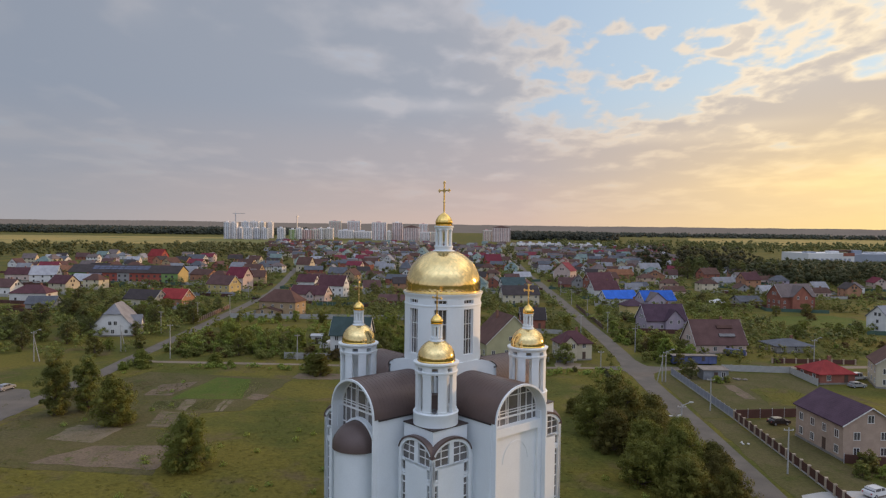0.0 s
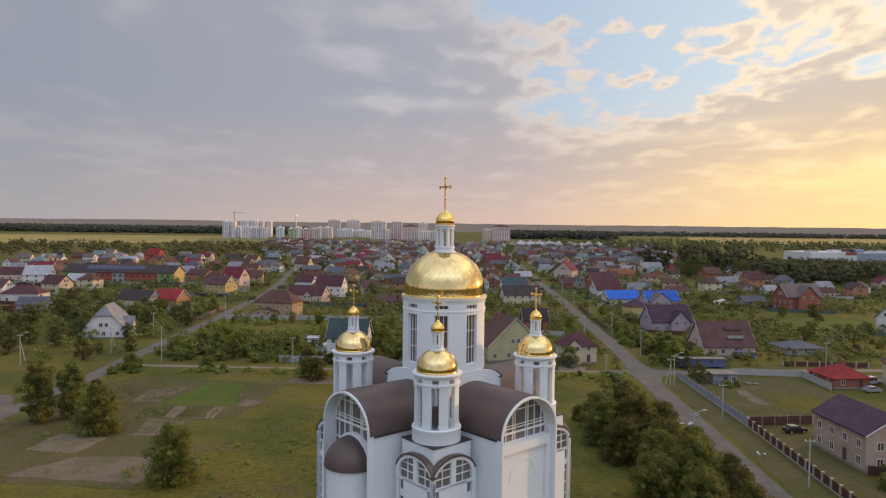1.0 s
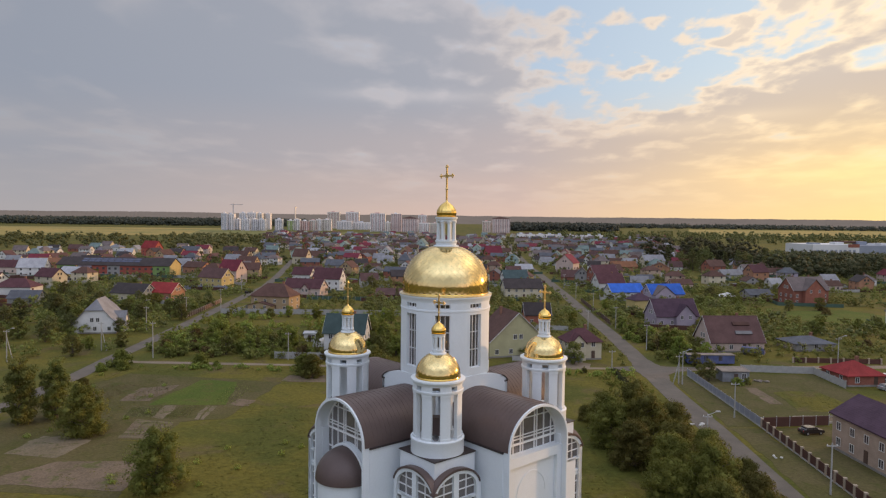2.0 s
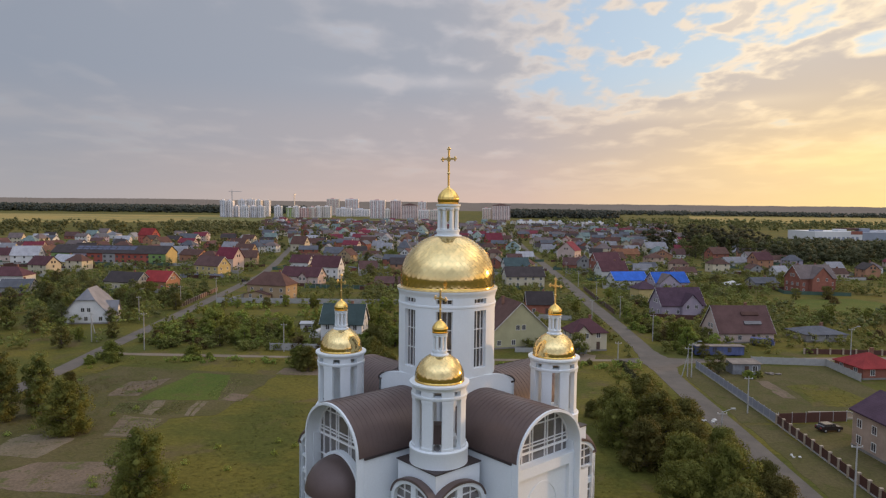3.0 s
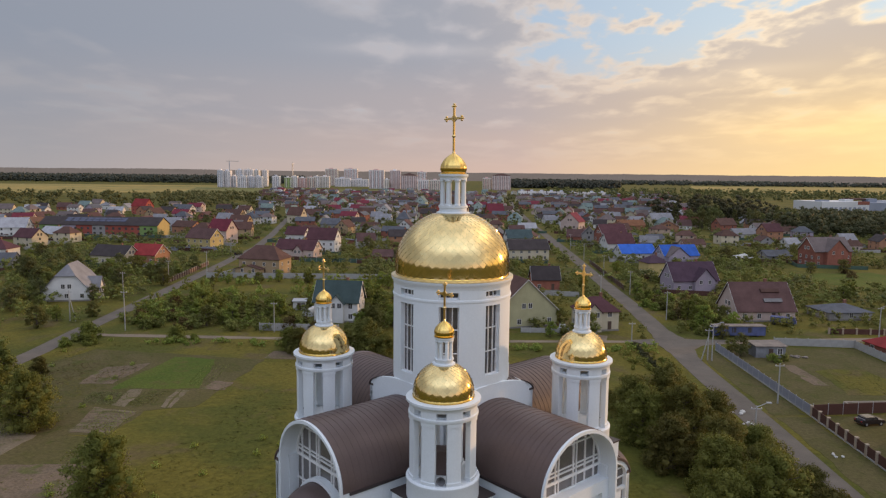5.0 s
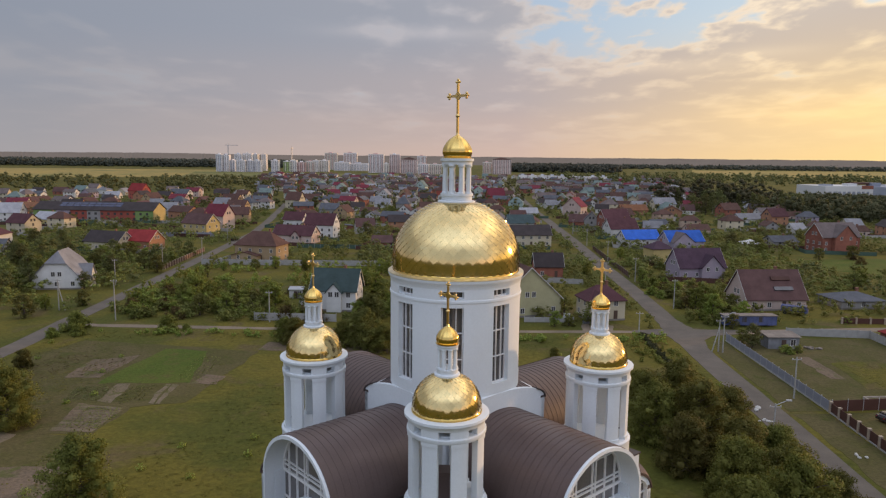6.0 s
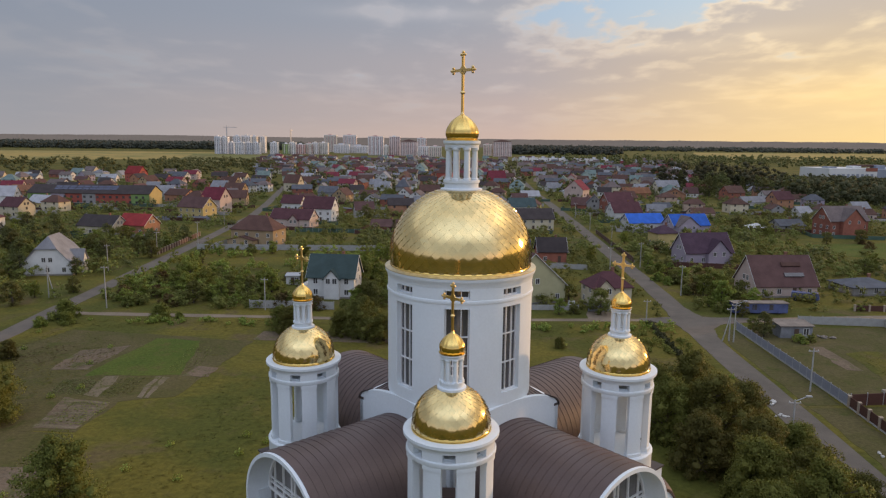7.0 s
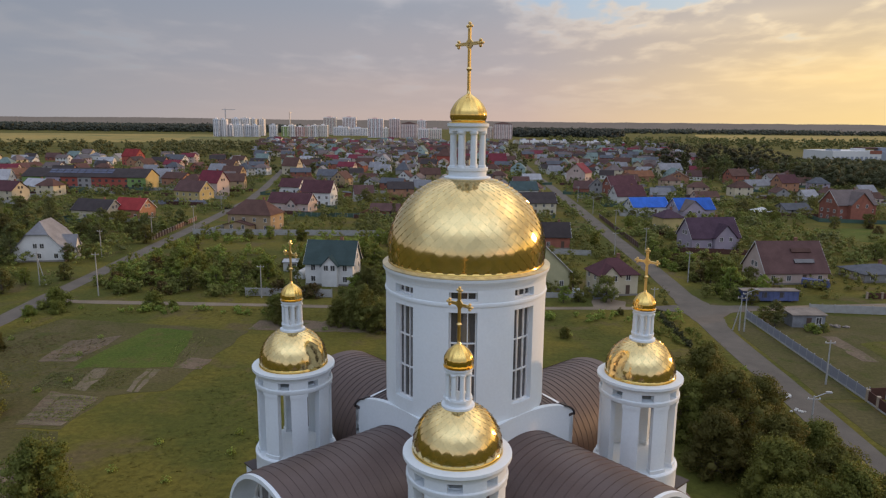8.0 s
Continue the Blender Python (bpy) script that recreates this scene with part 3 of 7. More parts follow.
gold_dome("main_dome", 0, 0, 32.0, 4.80, 4.45, 31.25, 1.25, 44, 62, "large gold dome of lozenge shingles")
lantern("main_lantern", 0, 0, 36.1, 39.5, 1.02, 8, 0.195)
cupola("main_cupola", 0, 0, 39.5, 1.12, 1.75)
cross("main_cross", 0, 0, 41.1, 4.1, 1.85, 0.18, "tall gold cross with trefoil ends")


def corner(sx, sy):
    """Corner block with two small arched fronts and a round bell tower."""
    mirror = Matrix.Diagonal((sx, sy, 1, 1))
    mid, half, spring, rise = (BLOCK + 5.1) / 2, (BLOCK - 5.1) / 2, 13.95, 2.0
    g = Geo().box(4.3, BLOCK - 0.45, 4.3, BLOCK - 0.45, 0, 14.0, mirror)
    block = part("corner_block", g, PLASTER, church)
    for swap in (False, True):
        m = mirror @ (Matrix(((0, 1, 0, 0), (1, 0, 0, 0), (0, 0, 1, 0), (0, 0, 0, 1))) if swap else Matrix())
        # front: outer arch, central pier and the strips between the slit windows
        inner = [(BLOCK - 0.45, mid + half * 0.86, 0)] + arch(half * 0.87, rise * 0.84, spring, 20, mid, BLOCK - 0.45) + [(BLOCK - 0.45, mid - half * 0.86, 0)]
        outer = [(BLOCK - 0.45, mid + half, 0)] + arch(half, rise, spring, 20, mid, BLOCK - 0.45) + [(BLOCK - 0.45, mid - half, 0)]
        part("front_arch", Geo().strip(inner, outer, (0.45, 0, 0), m), PLASTER, block, smooth=True)
        glass = Geo().solid([(BLOCK - 0.42, mid + half * 0.9, 0)] + arch(half * 0.9, rise * 0.9, spring, 20, mid, BLOCK - 0.42) + [(BLOCK - 0.42, mid - half * 0.9, 0)], (0.05, 0, 0), m)
        part("front_glass", glass, GLASS_PALE, block, "dark arched window glass")
        p = Geo().box(BLOCK - 0.4, BLOCK - 0.12, mid - half * 0.66, mid + half * 0.66, 0, 13.15, m)
        p.box(BLOCK - 0.4, BLOCK - 0.1, mid - 0.32, mid + 0.32, 13.15, spring + rise * 0.87, m)
        p.box(BLOCK - 0.4, BLOCK - 0.12, mid - half * 0.88, mid + half * 0.88, 12.9, 13.17, m)
        for z in (11.65, 11.3):
            p.box(BLOCK - 0.4, BLOCK - 0.14, mid - half * 0.88, mid + half * 0.88, z - 0.14, z + 0.14, m)
        part("front_panel", p, PLASTER, block)
        for q in (-0.48, 0.48):
            y = mid + half * q
            part("window_bar", Geo().box(BLOCK - 0.38, BLOCK - 0.24, y - 0.035, y + 0.035, 13.15, spring + rise * 0.86 * math.sqrt(1 - (q / 0.88) ** 2), m), WHITE_FRAME, block)
        for z in (spring + 0.05, spring + 0.85):
            w = half * 0.87 * math.sqrt(1 - (max(0, z - spring) / (rise * 0.88)) ** 2)
            part("window_bar", Geo().box(BLOCK - 0.385, BLOCK - 0.235, mid - w, mid + w, z - 0.035, z + 0.035, m), WHITE_FRAME, block)
        for z in (2, 3.4, 4.8, 6.2, 7.6, 9.0, 10.4):
            part("window_bar", Geo().box(BLOCK - 0.38, BLOCK - 0.24, mid - half * 0.87, mid + half * 0.87, z - 0.05, z + 0.05, m), WHITE_FRAME, block)
        # little barrel roof behind the arch, and its brown front edge along the arch
        span = [(math.cos(radians(q)), math.sin(radians(q))) for q in range(38, 168, 8)]
        a = [(6.2, mid + (half - 0.03) * c, spring + (rise - 0.02) * s) for c, s in span]
        o = [(6.2, mid + (half + 0.05) * c, spring + (rise + 0.12) * s) for c, s in span]
        part("arch_roof", Geo().strip(a, o, (BLOCK - 6.2 - 0.3, 0, 0), m), ROOF_METAL, block, "brown metal barrel roof", True)
        span = [(math.cos(radians(q)), math.sin(radians(q))) for q in range(8, 175, 6)]
        a = [(BLOCK - 0.44, mid + (half + 0.004) * c, spring + (rise + 0.004) * s) for c, s in span]
        o = [(BLOCK - 0.44, mid + (half + 0.10) * c, spring + (rise + 0.24) * s) for c, s in span]
        part("arch_edge", Geo().strip(a, o, (0.56, 0, 0), m), ROOF_METAL, block, "brown metal edge over the arch", True)
    # plinth of the tower
    g = Geo().box(5.1, 10.2, 5.1, 10.2, 13.8, 17.0, mirror)
    part("tower_plinth", g, PLASTER, block)
    g = Geo().box(5.0, 10.3, 5.0, 10.3, 17.0, 17.1, mirror)
    part("plinth_roof", g, ROOF_EDGE, block)
    x, y = sx * TOWER, sy * TOWER
    m = pose(x, y, 0)
    g = Geo().lathe([(2.56, 17.1), (2.56, 18.3), (2.6, 18.38), (2.6, 18.52), (2.5, 18.62), (0.02, 18.62)], 40, m)
    tower = part("bell_tower", g, PLASTER, church, "round white bell tower with eight piers", True)
    for k in range(8):
        # openings face along the diagonals and the axes, piers stand between them
        q = m @ rot(45 * k + 22.5)
        pier = Geo().wedge(1.95, 2.36, -12.3, 12.3, 18.6, 22.95, 4, q)
        pier.wedge(1.92, 2.44, -13.2, 13.2, 18.6, 18.85, 4, q).wedge(1.92, 2.42, -13.0, 13.0, 22.72, 22.95, 4, q)
        part("pier", pier, PLASTER, tower, smooth=True)
        part("upper_block", Geo().wedge(1.95, 2.38, -14.0, 14.0, 23.25, 23.72, 4, q), PLASTER, tower, smooth=True)
    part("ring_beam", Geo().lathe([(1.9, 22.95), (2.42, 22.95), (2.46, 23.02), (2.46, 23.2), (2.42, 23.25), (1.9, 23.25)], 40, m, cap=False), PLASTER, tower, smooth=True)
    part("cornice", Geo().lathe([(1.9, 23.7), (2.4, 23.7), (2.43, 23.85), (2.54, 23.98), (2.61, 24.02), (2.61, 24.18), (2.0, 24.24), (0.02, 24.24)], 40, m), PLASTER, tower, smooth=True)
    part("belfry_ceiling", Geo().lathe([(0.02, 23.2), (2.0, 23.2), (2.0, 23.3), (0.02, 23.3)], 24, m), PLASTER, tower)
    if sx > 0 and sy < 0:
        # tapered brown block added for the dark form inside the front belfry
        part("hatch_hood", Geo().solid([(-0.7, -0.55, 18.62), (0.7, -0.55, 18.62), (0.55, -0.4, 20.3), (-0.55, -0.4, 20.3)], (0, 1.1, 0), m @ rot(45)), ROOF_METAL, tower, "brown tapered block standing inside the front belfry")
    a = math.atan2(sy, sx)
    q = pose(x + 1.75 * math.cos(a), y + 1.75 * math.sin(a), 18.98, 0, 0, math.degrees(a)) @ pose(0, 0, 0, 0, 90, 0)
    horn = Geo().lathe([(0.06, 0), (0.09, 0.2), (0.2, 0.42), (0.3, 0.5), (0.31, 0.53), (0.24, 0.5), (0.07, 0.22)], 20, q)
    part("loudspeaker_horn", horn, HORN_GREY, tower, "dark grey round loudspeaker horn", True)
    gold_dome("tower_dome", x, y, 24.5, 2.12, 2.07, 24.3, 0.58, 26, 80 if sx > 0 and sy < 0 else 50, "gold dome of lozenge shingles on a bell tower")
    lantern("tower_lantern", x, y, 26.4, 28.4, 0.57, 8, 0.122)
    cupola("tower_cupola", x, y, 28.4, 0.71, 1.1)
    cross("tower_cross", x, y, 29.4, 2.7, 1.36, 0.135, "gold cross with trefoil ends on a bell tower")


for sx, sy in ((1, -1), (-1, -1), (1, 1), (-1, 1)):
    corner(sx, sy)

# ---- the ground ----
def ground_material(name, colors, scales, rough=0.95):
    """Three colours blended by drifts, patches and tufts."""
    m = bpy.data.materials.new(name)
    m.use_nodes = True
    n, l = m.node_tree.nodes, m.node_tree.links
    b = n["Principled BSDF"]
    b.inputs["Roughness"].default_value = rough
    b.inputs["Specular IOR Level"].default_value = 0.15
    tc = n.new("ShaderNodeTexCoord")
    outs = []
    for s, d in scales:
        t = n.new("ShaderNodeTexNoise")
        t.inputs["Scale"].default_value, t.inputs["Detail"].default_value, t.inputs["Roughness"].default_value = s, d, 0.62
        t.inputs["Distortion"].default_value = 0.4
        l.new(tc.outputs["Object"], t.inputs["Vector"])
        outs.append(t.outputs[0])

    def ramp(src, lo, hi):
        r = n.new("ShaderNodeMapRange")
        r.interpolation_type = "SMOOTHSTEP"
        r.inputs["From Min"].default_value, r.inputs["From Max"].default_value = lo, hi
        l.new(src, r.inputs[0])
        return r.outputs[0]

    def mix(f, a, c, mode="MIX"):
        x = n.new("ShaderNodeMix")
        x.data_type, x.blend_type = "RGBA", mode
        if isinstance(f, float):
            x.inputs["Factor"].default_value = f
        else:
            l.new(f, x.inputs["Factor"])
        for sock, v in ((x.inputs["A"], a), (x.inputs["B"], c)):
            if isinstance(v, tuple):
                sock.default_value = (*v, 1)
            else:
                l.new(v, sock)
        return x.outputs["Result"]

    c = mix(ramp(outs[0], 0.40, 0.60), colors[0], colors[1])
    c = mix(ramp(outs[1], 0.52, 0.68), c, colors[2])
    v = n.new("ShaderNodeMapRange")
    v.inputs["From Min"].default_value, v.inputs["From Max"].default_value = 0.3, 0.7
    v.inputs["To Min"].default_value, v.inputs["To Max"].default_value = 0.72, 1.24
    l.new(outs[2], v.inputs[0])
    c = mix(1.0, c, v.outputs[0], "MULTIPLY")
    l.new(c, b.inputs["Base Color"])
    bp = n.new("ShaderNodeBump")
    bp.inputs["Strength"].default_value, bp.inputs["Distance"].default_value = 0.45, 0.2
    l.new(outs[2], bp.inputs["Height"])
    l.new(bp.outputs[0], b.inputs["Normal"])
    return m


MEADOW = ground_material("meadow_grass", ((0.076, 0.080, 0.015), (0.130, 0.108, 0.019), (0.115, 0.087, 0.035)), ((0.035, 5), (0.10, 6), (1.3, 6)))
LAWN = ground_material("fresh_lawn", ((0.070, 0.098, 0.015), (0.086, 0.106, 0.018), (0.10, 0.095, 0.025)), ((0.1, 4), (0.3, 5), (2.0, 5)))
PLOT = ground_material("weedy_plot", ((0.105, 0.086, 0.036), (0.088, 0.078, 0.026), (0.072, 0.074, 0.018)), ((0.12, 5), (0.3, 6), (1.8, 6)))
SOIL = ground_material("tilled_soil", ((0.17, 0.125, 0.085), (0.14, 0.105, 0.068), (0.10, 0.10, 0.035)), ((0.15, 5), (0.35, 5), (2.2, 5)))
STRAW = ground_material("dry_straw_strip", ((0.185, 0.148, 0.10), (0.155, 0.125, 0.078), (0.105, 0.098, 0.036)), ((0.2, 5), (0.5, 5), (2.6, 5)))
WHEAT = ground_material("ripe_field", ((0.33, 0.24, 0.075), (0.26, 0.21, 0.07), (0.16, 0.16, 0.05)), ((0.004, 4), (0.008, 5), (0.06, 5)))
PASTURE = ground_material("far_pasture", ((0.15, 0.155, 0.05), (0.20, 0.17, 0.06), (0.10, 0.11, 0.04)), ((0.006, 4), (0.012, 5), (0.08, 5)))
g = Geo().add([(-4800, -1200, 0), (4800, -1200, 0), (4800, 4800, 0), (-4800, 4800, 0)], [(0, 1, 2, 3)])
tagged(part("ground", g, MEADOW, None), "wide meadow ground of dry and green grass", "ground", kind="structure")

# ---- kit for the town ----
WALLS = {
    "white": (0.60, 0.59, 0.57), "cream": (0.50, 0.44, 0.32), "beige": (0.43, 0.32, 0.245), "tan": (0.36, 0.26, 0.15), "yellow": (0.47, 0.37, 0.16),
    "orange": (0.36, 0.185, 0.11), "brick": (0.27, 0.10, 0.068), "red": (0.36, 0.09, 0.065), "pinkcream": (0.50, 0.39, 0.34), "lilac": (0.34, 0.29, 0.35),
    "grey": (0.29, 0.28, 0.27), "teal": (0.38, 0.47, 0.43), "green": (0.20, 0.30, 0.10), "lime": (0.43, 0.40, 0.235)}
ROOFS = {
    "dark": (0.055, 0.045, 0.045), "slate": (0.10, 0.105, 0.12), "grey": (0.23, 0.23, 0.245), "greywhite": (0.34, 0.34, 0.36), "greybrown": (0.15, 0.12, 0.115),
    "brown": (0.10, 0.055, 0.045), "brownred": (0.10, 0.056, 0.052), "maroon": (0.095, 0.042, 0.048), "crimson": (0.17, 0.035, 0.05), "red": (0.25, 0.035, 0.035),
    "orangeroof": (0.24, 0.11, 0.06), "purple": (0.07, 0.042, 0.06), "blue": (0.035, 0.12, 0.46), "green": (0.05, 0.075, 0.073), "teal": (0.15, 0.20, 0.19),
    "tealdark": (0.055, 0.082, 0.085)}
WORDS = {
    "white": "white plastered", "cream": "cream plastered", "beige": "beige brick", "tan": "tan plastered", "yellow": "yellow plastered", "orange": "orange brick",
    "brick": "red brick", "red": "red plastered", "pinkcream": "pale pink", "lilac": "lilac grey", "grey": "grey plastered", "teal": "pale teal", "green": "green plastered", "lime": "pale yellow-green plastered",
    "dark": "near-black", "slate": "slate grey", "greywhite": "pale metal", "greybrown": "grey-brown", "brown": "dark brown", "brownred": "brown", "maroon": "maroon",
    "crimson": "crimson", "orangeroof": "orange", "purple": "dark purple", "blue": "bright blue", "tealdark": "dark teal"}


def wall_mat(k):
    if k in ("brick", "orange", "beige"):
        return material("wall_" + k, WALLS[k], 0.9, vary=0.2, scale=1.2, bands=("Z", 8.0, 0.12), random_tint=0.12)
    return material("wall_" + k, WALLS[k], 0.88, vary=0.13, scale=0.8, random_tint=0.1)


def roof_mat(k):
    return material("roof_" + k, ROOFS[k], 0.75, spec=0.12, vary=0.22, scale=0.9, bands=("Z", 4.5, 0.30), bump=0.5, random_tint=0.12)


PLINTH = material("stone_plinth", (0.22, 0.20, 0.18), 0.9, vary=0.2, scale=2)
TRIM = material("white_trim", (0.70, 0.69, 0.66), 0.6, vary=0.06)
DOOR = material("dark_door", (0.09, 0.055, 0.04), 0.6, vary=0.2)
CHIMNEY = material("chimney_brick", (0.24, 0.12, 0.08), 0.9, vary=0.25, scale=3, bands=("Z", 8.0, 0.2))
FRAME_MESH = Geo()
for a, b, c, d in ((-0.58, 0.58, 0.64, 0.71), (-0.64, 0.64, -0.72, -0.64), (-0.58, -0.51, -0.64, 0.64), (0.51, 0.58, -0.64, 0.64), (-0.03, 0.03, -0.64, 0.64)):
    FRAME_MESH.box(a, b, -0.06, 0.05, c, d)
FRAME_MESH = FRAME_MESH.mesh("window_frame", TRIM)
PANE_MESH = Geo().box(-0.52, 0.52, -0.02, 0.04, -0.64, 0.64).mesh("pane", GLASS_DARK)


def window(parent, m, frame_too=True):
    ob = new("window", FRAME_MESH if frame_too else PANE_MESH)
    ob.parent = parent
    ob.matrix_local = m
    if frame_too:
        p = new("pane", PANE_MESH)
        p.parent = ob


def house(x, y, turn, L, W, wall_h, roof_h, wall, roof, kind="gable", storeys=1, detail=2, label="", chimney=True, wing=None):
    """A house with its ridge along its own x axis."""
    words = label or f"{WORDS[wall]} house with a {WORDS.get(roof, roof)} {'hipped' if kind == 'hip' else 'gabled'} roof"
    h = thing("house", x, y, 0, turn, words, "house", "houses of the town")
    wm, rm = wall_mat(wall), roof_mat(roof)
    a, b = L / 2, W / 2
    over = 0.45 if detail else 0.3
    top = wall_h + roof_h
    if kind == "hip":
        part("wall", Geo().box(-a, a, -b, b, 0, wall_h), wm, h)
        k = max(0.4, a - b * 0.95)
        ao, bo = a + over, b + over
        e = wall_h - 0.12
        vs = [(-ao, -bo, e), (ao, -bo, e), (ao, bo, e), (-ao, bo, e), (-k, 0, top), (k, 0, top)]
        vs += [(px, py, e - 0.16) for px, py in ((-ao, -bo), (ao, -bo), (ao, bo), (-ao, bo))]
        part("roof", Geo().add(vs, [(0, 1, 5, 4), (1, 2, 5), (2, 3, 4, 5), (3, 0, 4), (0, 6, 7, 1), (1, 7, 8, 2), (2, 8, 9, 3), (3, 9, 6, 0), (6, 9, 8, 7)]), rm, h)
    elif kind == "half_hip":
        # gables clipped by a small hip at both ends of the ridge
        cut = 0.55
        zc, yc = wall_h + cut * roof_h, b * (1 - cut)
        ring = [(-a, -b, 0), (-a, b, 0), (-a, b, wall_h), (-a, yc, zc - 0.1), (-a, -yc, zc - 0.1), (-a, -b, wall_h)]
        part("wall", Geo().solid(ring, (L, 0, 0)), wm, h)
        lo, ao, k = wall_h - over * roof_h / b, a + over, a - yc * 0.7
        g = Geo()
        for s in (1, -1):
            pts = [(-ao, s * (b + over), lo), (ao, s * (b + over), lo), (ao, s * yc, zc), (k, 0, top), (-k, 0, top), (-ao, s * yc, zc)]
            g.solid(pts, (0, 0, 0.2))
            g.solid([(s * ao, -yc, zc), (s * ao, yc, zc), (s * k, 0, top)], (0, 0, 0.2))
        part("roof", g, rm, h)
    else:
        ring = [(-a, -b, 0), (-a, b, 0), (-a, b, wall_h), (-a, 0, top - 0.1), (-a, -b, wall_h)]
        part("wall", Geo().solid(ring, (L, 0, 0)), wm, h)
        slope = roof_h / b
        g = Geo()
        lo = wall_h - over * slope
        for s in (1, -1):
            pts = [(-a - over, s * (b + over), lo), (-a - over, 0, top), (-a - over, 0, top + 0.2), (-a - over, s * (b + over), lo + 0.2)]
            g.solid(pts, (L + 2 * over, 0, 0))
        part("roof", g, rm, h)
        if detail > 1:
            for s in (1, -1):
                xs = s * (a + over)
                for q in (1, -1):
                    pts = [(xs, q * (b + over), lo - 0.03), (xs, 0, top - 0.03), (xs, 0, top + 0.16), (xs, q * (b + over), lo + 0.16)]
                    part("verge_board", Geo().solid(pts, (s * 0.05, 0, 0)), TRIM, h)
    if detail:
        part("foundation", Geo().box(-a - 0.08, a + 0.08, -b - 0.08, b + 0.08, 0, 0.45), PLINTH, h)
    if chimney:
        cxx = a * 0.35
        g = Geo().box(cxx - 0.35, cxx + 0.35, b * 0.2 - 0.3, b * 0.2 + 0.3, wall_h, top + 0.7).box(cxx - 0.42, cxx + 0.42, b * 0.2 - 0.37, b * 0.2 + 0.37, top + 0.7, top + 0.85)
        part("chimney", g, CHIMNEY, h)
    if wing:
        # a cross gable on the front: middle, width, depth, wall height, roof height, roof colour
        u, w, d, eh, gh, rk = wing
        part("wing_wall", Geo().solid([(u - w / 2, -b - d, 0), (u + w / 2, -b - d, 0), (u + w / 2, -b - d, eh), (u, -b - d, eh + gh - 0.1), (u - w / 2, -b - d, eh)], (0, d + b, 0)), wm, h)
        g = Geo()
        for s in (1, -1):
            g.solid([(u + s * (w / 2 + 0.35), -b - d - 0.4, eh - 0.35 * gh / (w / 2)), (u, -b - d - 0.4, eh + gh), (u, -b - d - 0.4, eh + gh + 0.18), (u + s * (w / 2 + 0.35), -b - d - 0.4, eh + 0.18 - 0.35 * gh / (w / 2))], (0, d + b + 0.4, 0))
        part("wing_roof", g, roof_mat(rk), h)
        for q in (-w * 0.22, w * 0.22):
            window(h, pose(u + q, -b - d - 0.005, max(1.5, eh - 0.6)), detail > 1)
    # windows on every side
    fl = [1.65] if storeys == 1 or wall_h < 4.6 else [1.65, 4.35]
    for z in fl:
        if z + 0.8 > wall_h:
            z = wall_h - 0.95
        for side, length, off in ((0, L, b), (180, L, b), (90, W, a), (-90, W, a)):
            n = max(1, int(length / (3.5 if detail > 1 else 4.8)))
            for i in range(n):
                u = -length / 2 + length * (i + 0.5) / n
                if side == 0 and z == fl[0] and i == n // 2 and detail > 1:
                    d = pose(0, 0, 0, 0, 0, side) @ pose(u, -off - 0.02, 1.45, 0, 0, 0)
                    part("door", Geo().box(-0.5, 0.5, -0.05, 0.08, -1.0, 1.1, d), DOOR, h)
                    continue
                window(h, pose(0, 0, 0, 0, 0, side) @ pose(u, -off - 0.005, z), detail > 1)
    if kind != "hip" and roof_h > 2.2:
        for side in (90, -90):
            for u in ((-0.9, 0.9) if W > 8 and roof_h > 3 else (0,)):
                window(h, pose(0, 0, 0, 0, 0, side) @ pose(u, -a - 0.005, wall_h + min(1.1, roof_h * 0.33)), detail > 1)
    return h


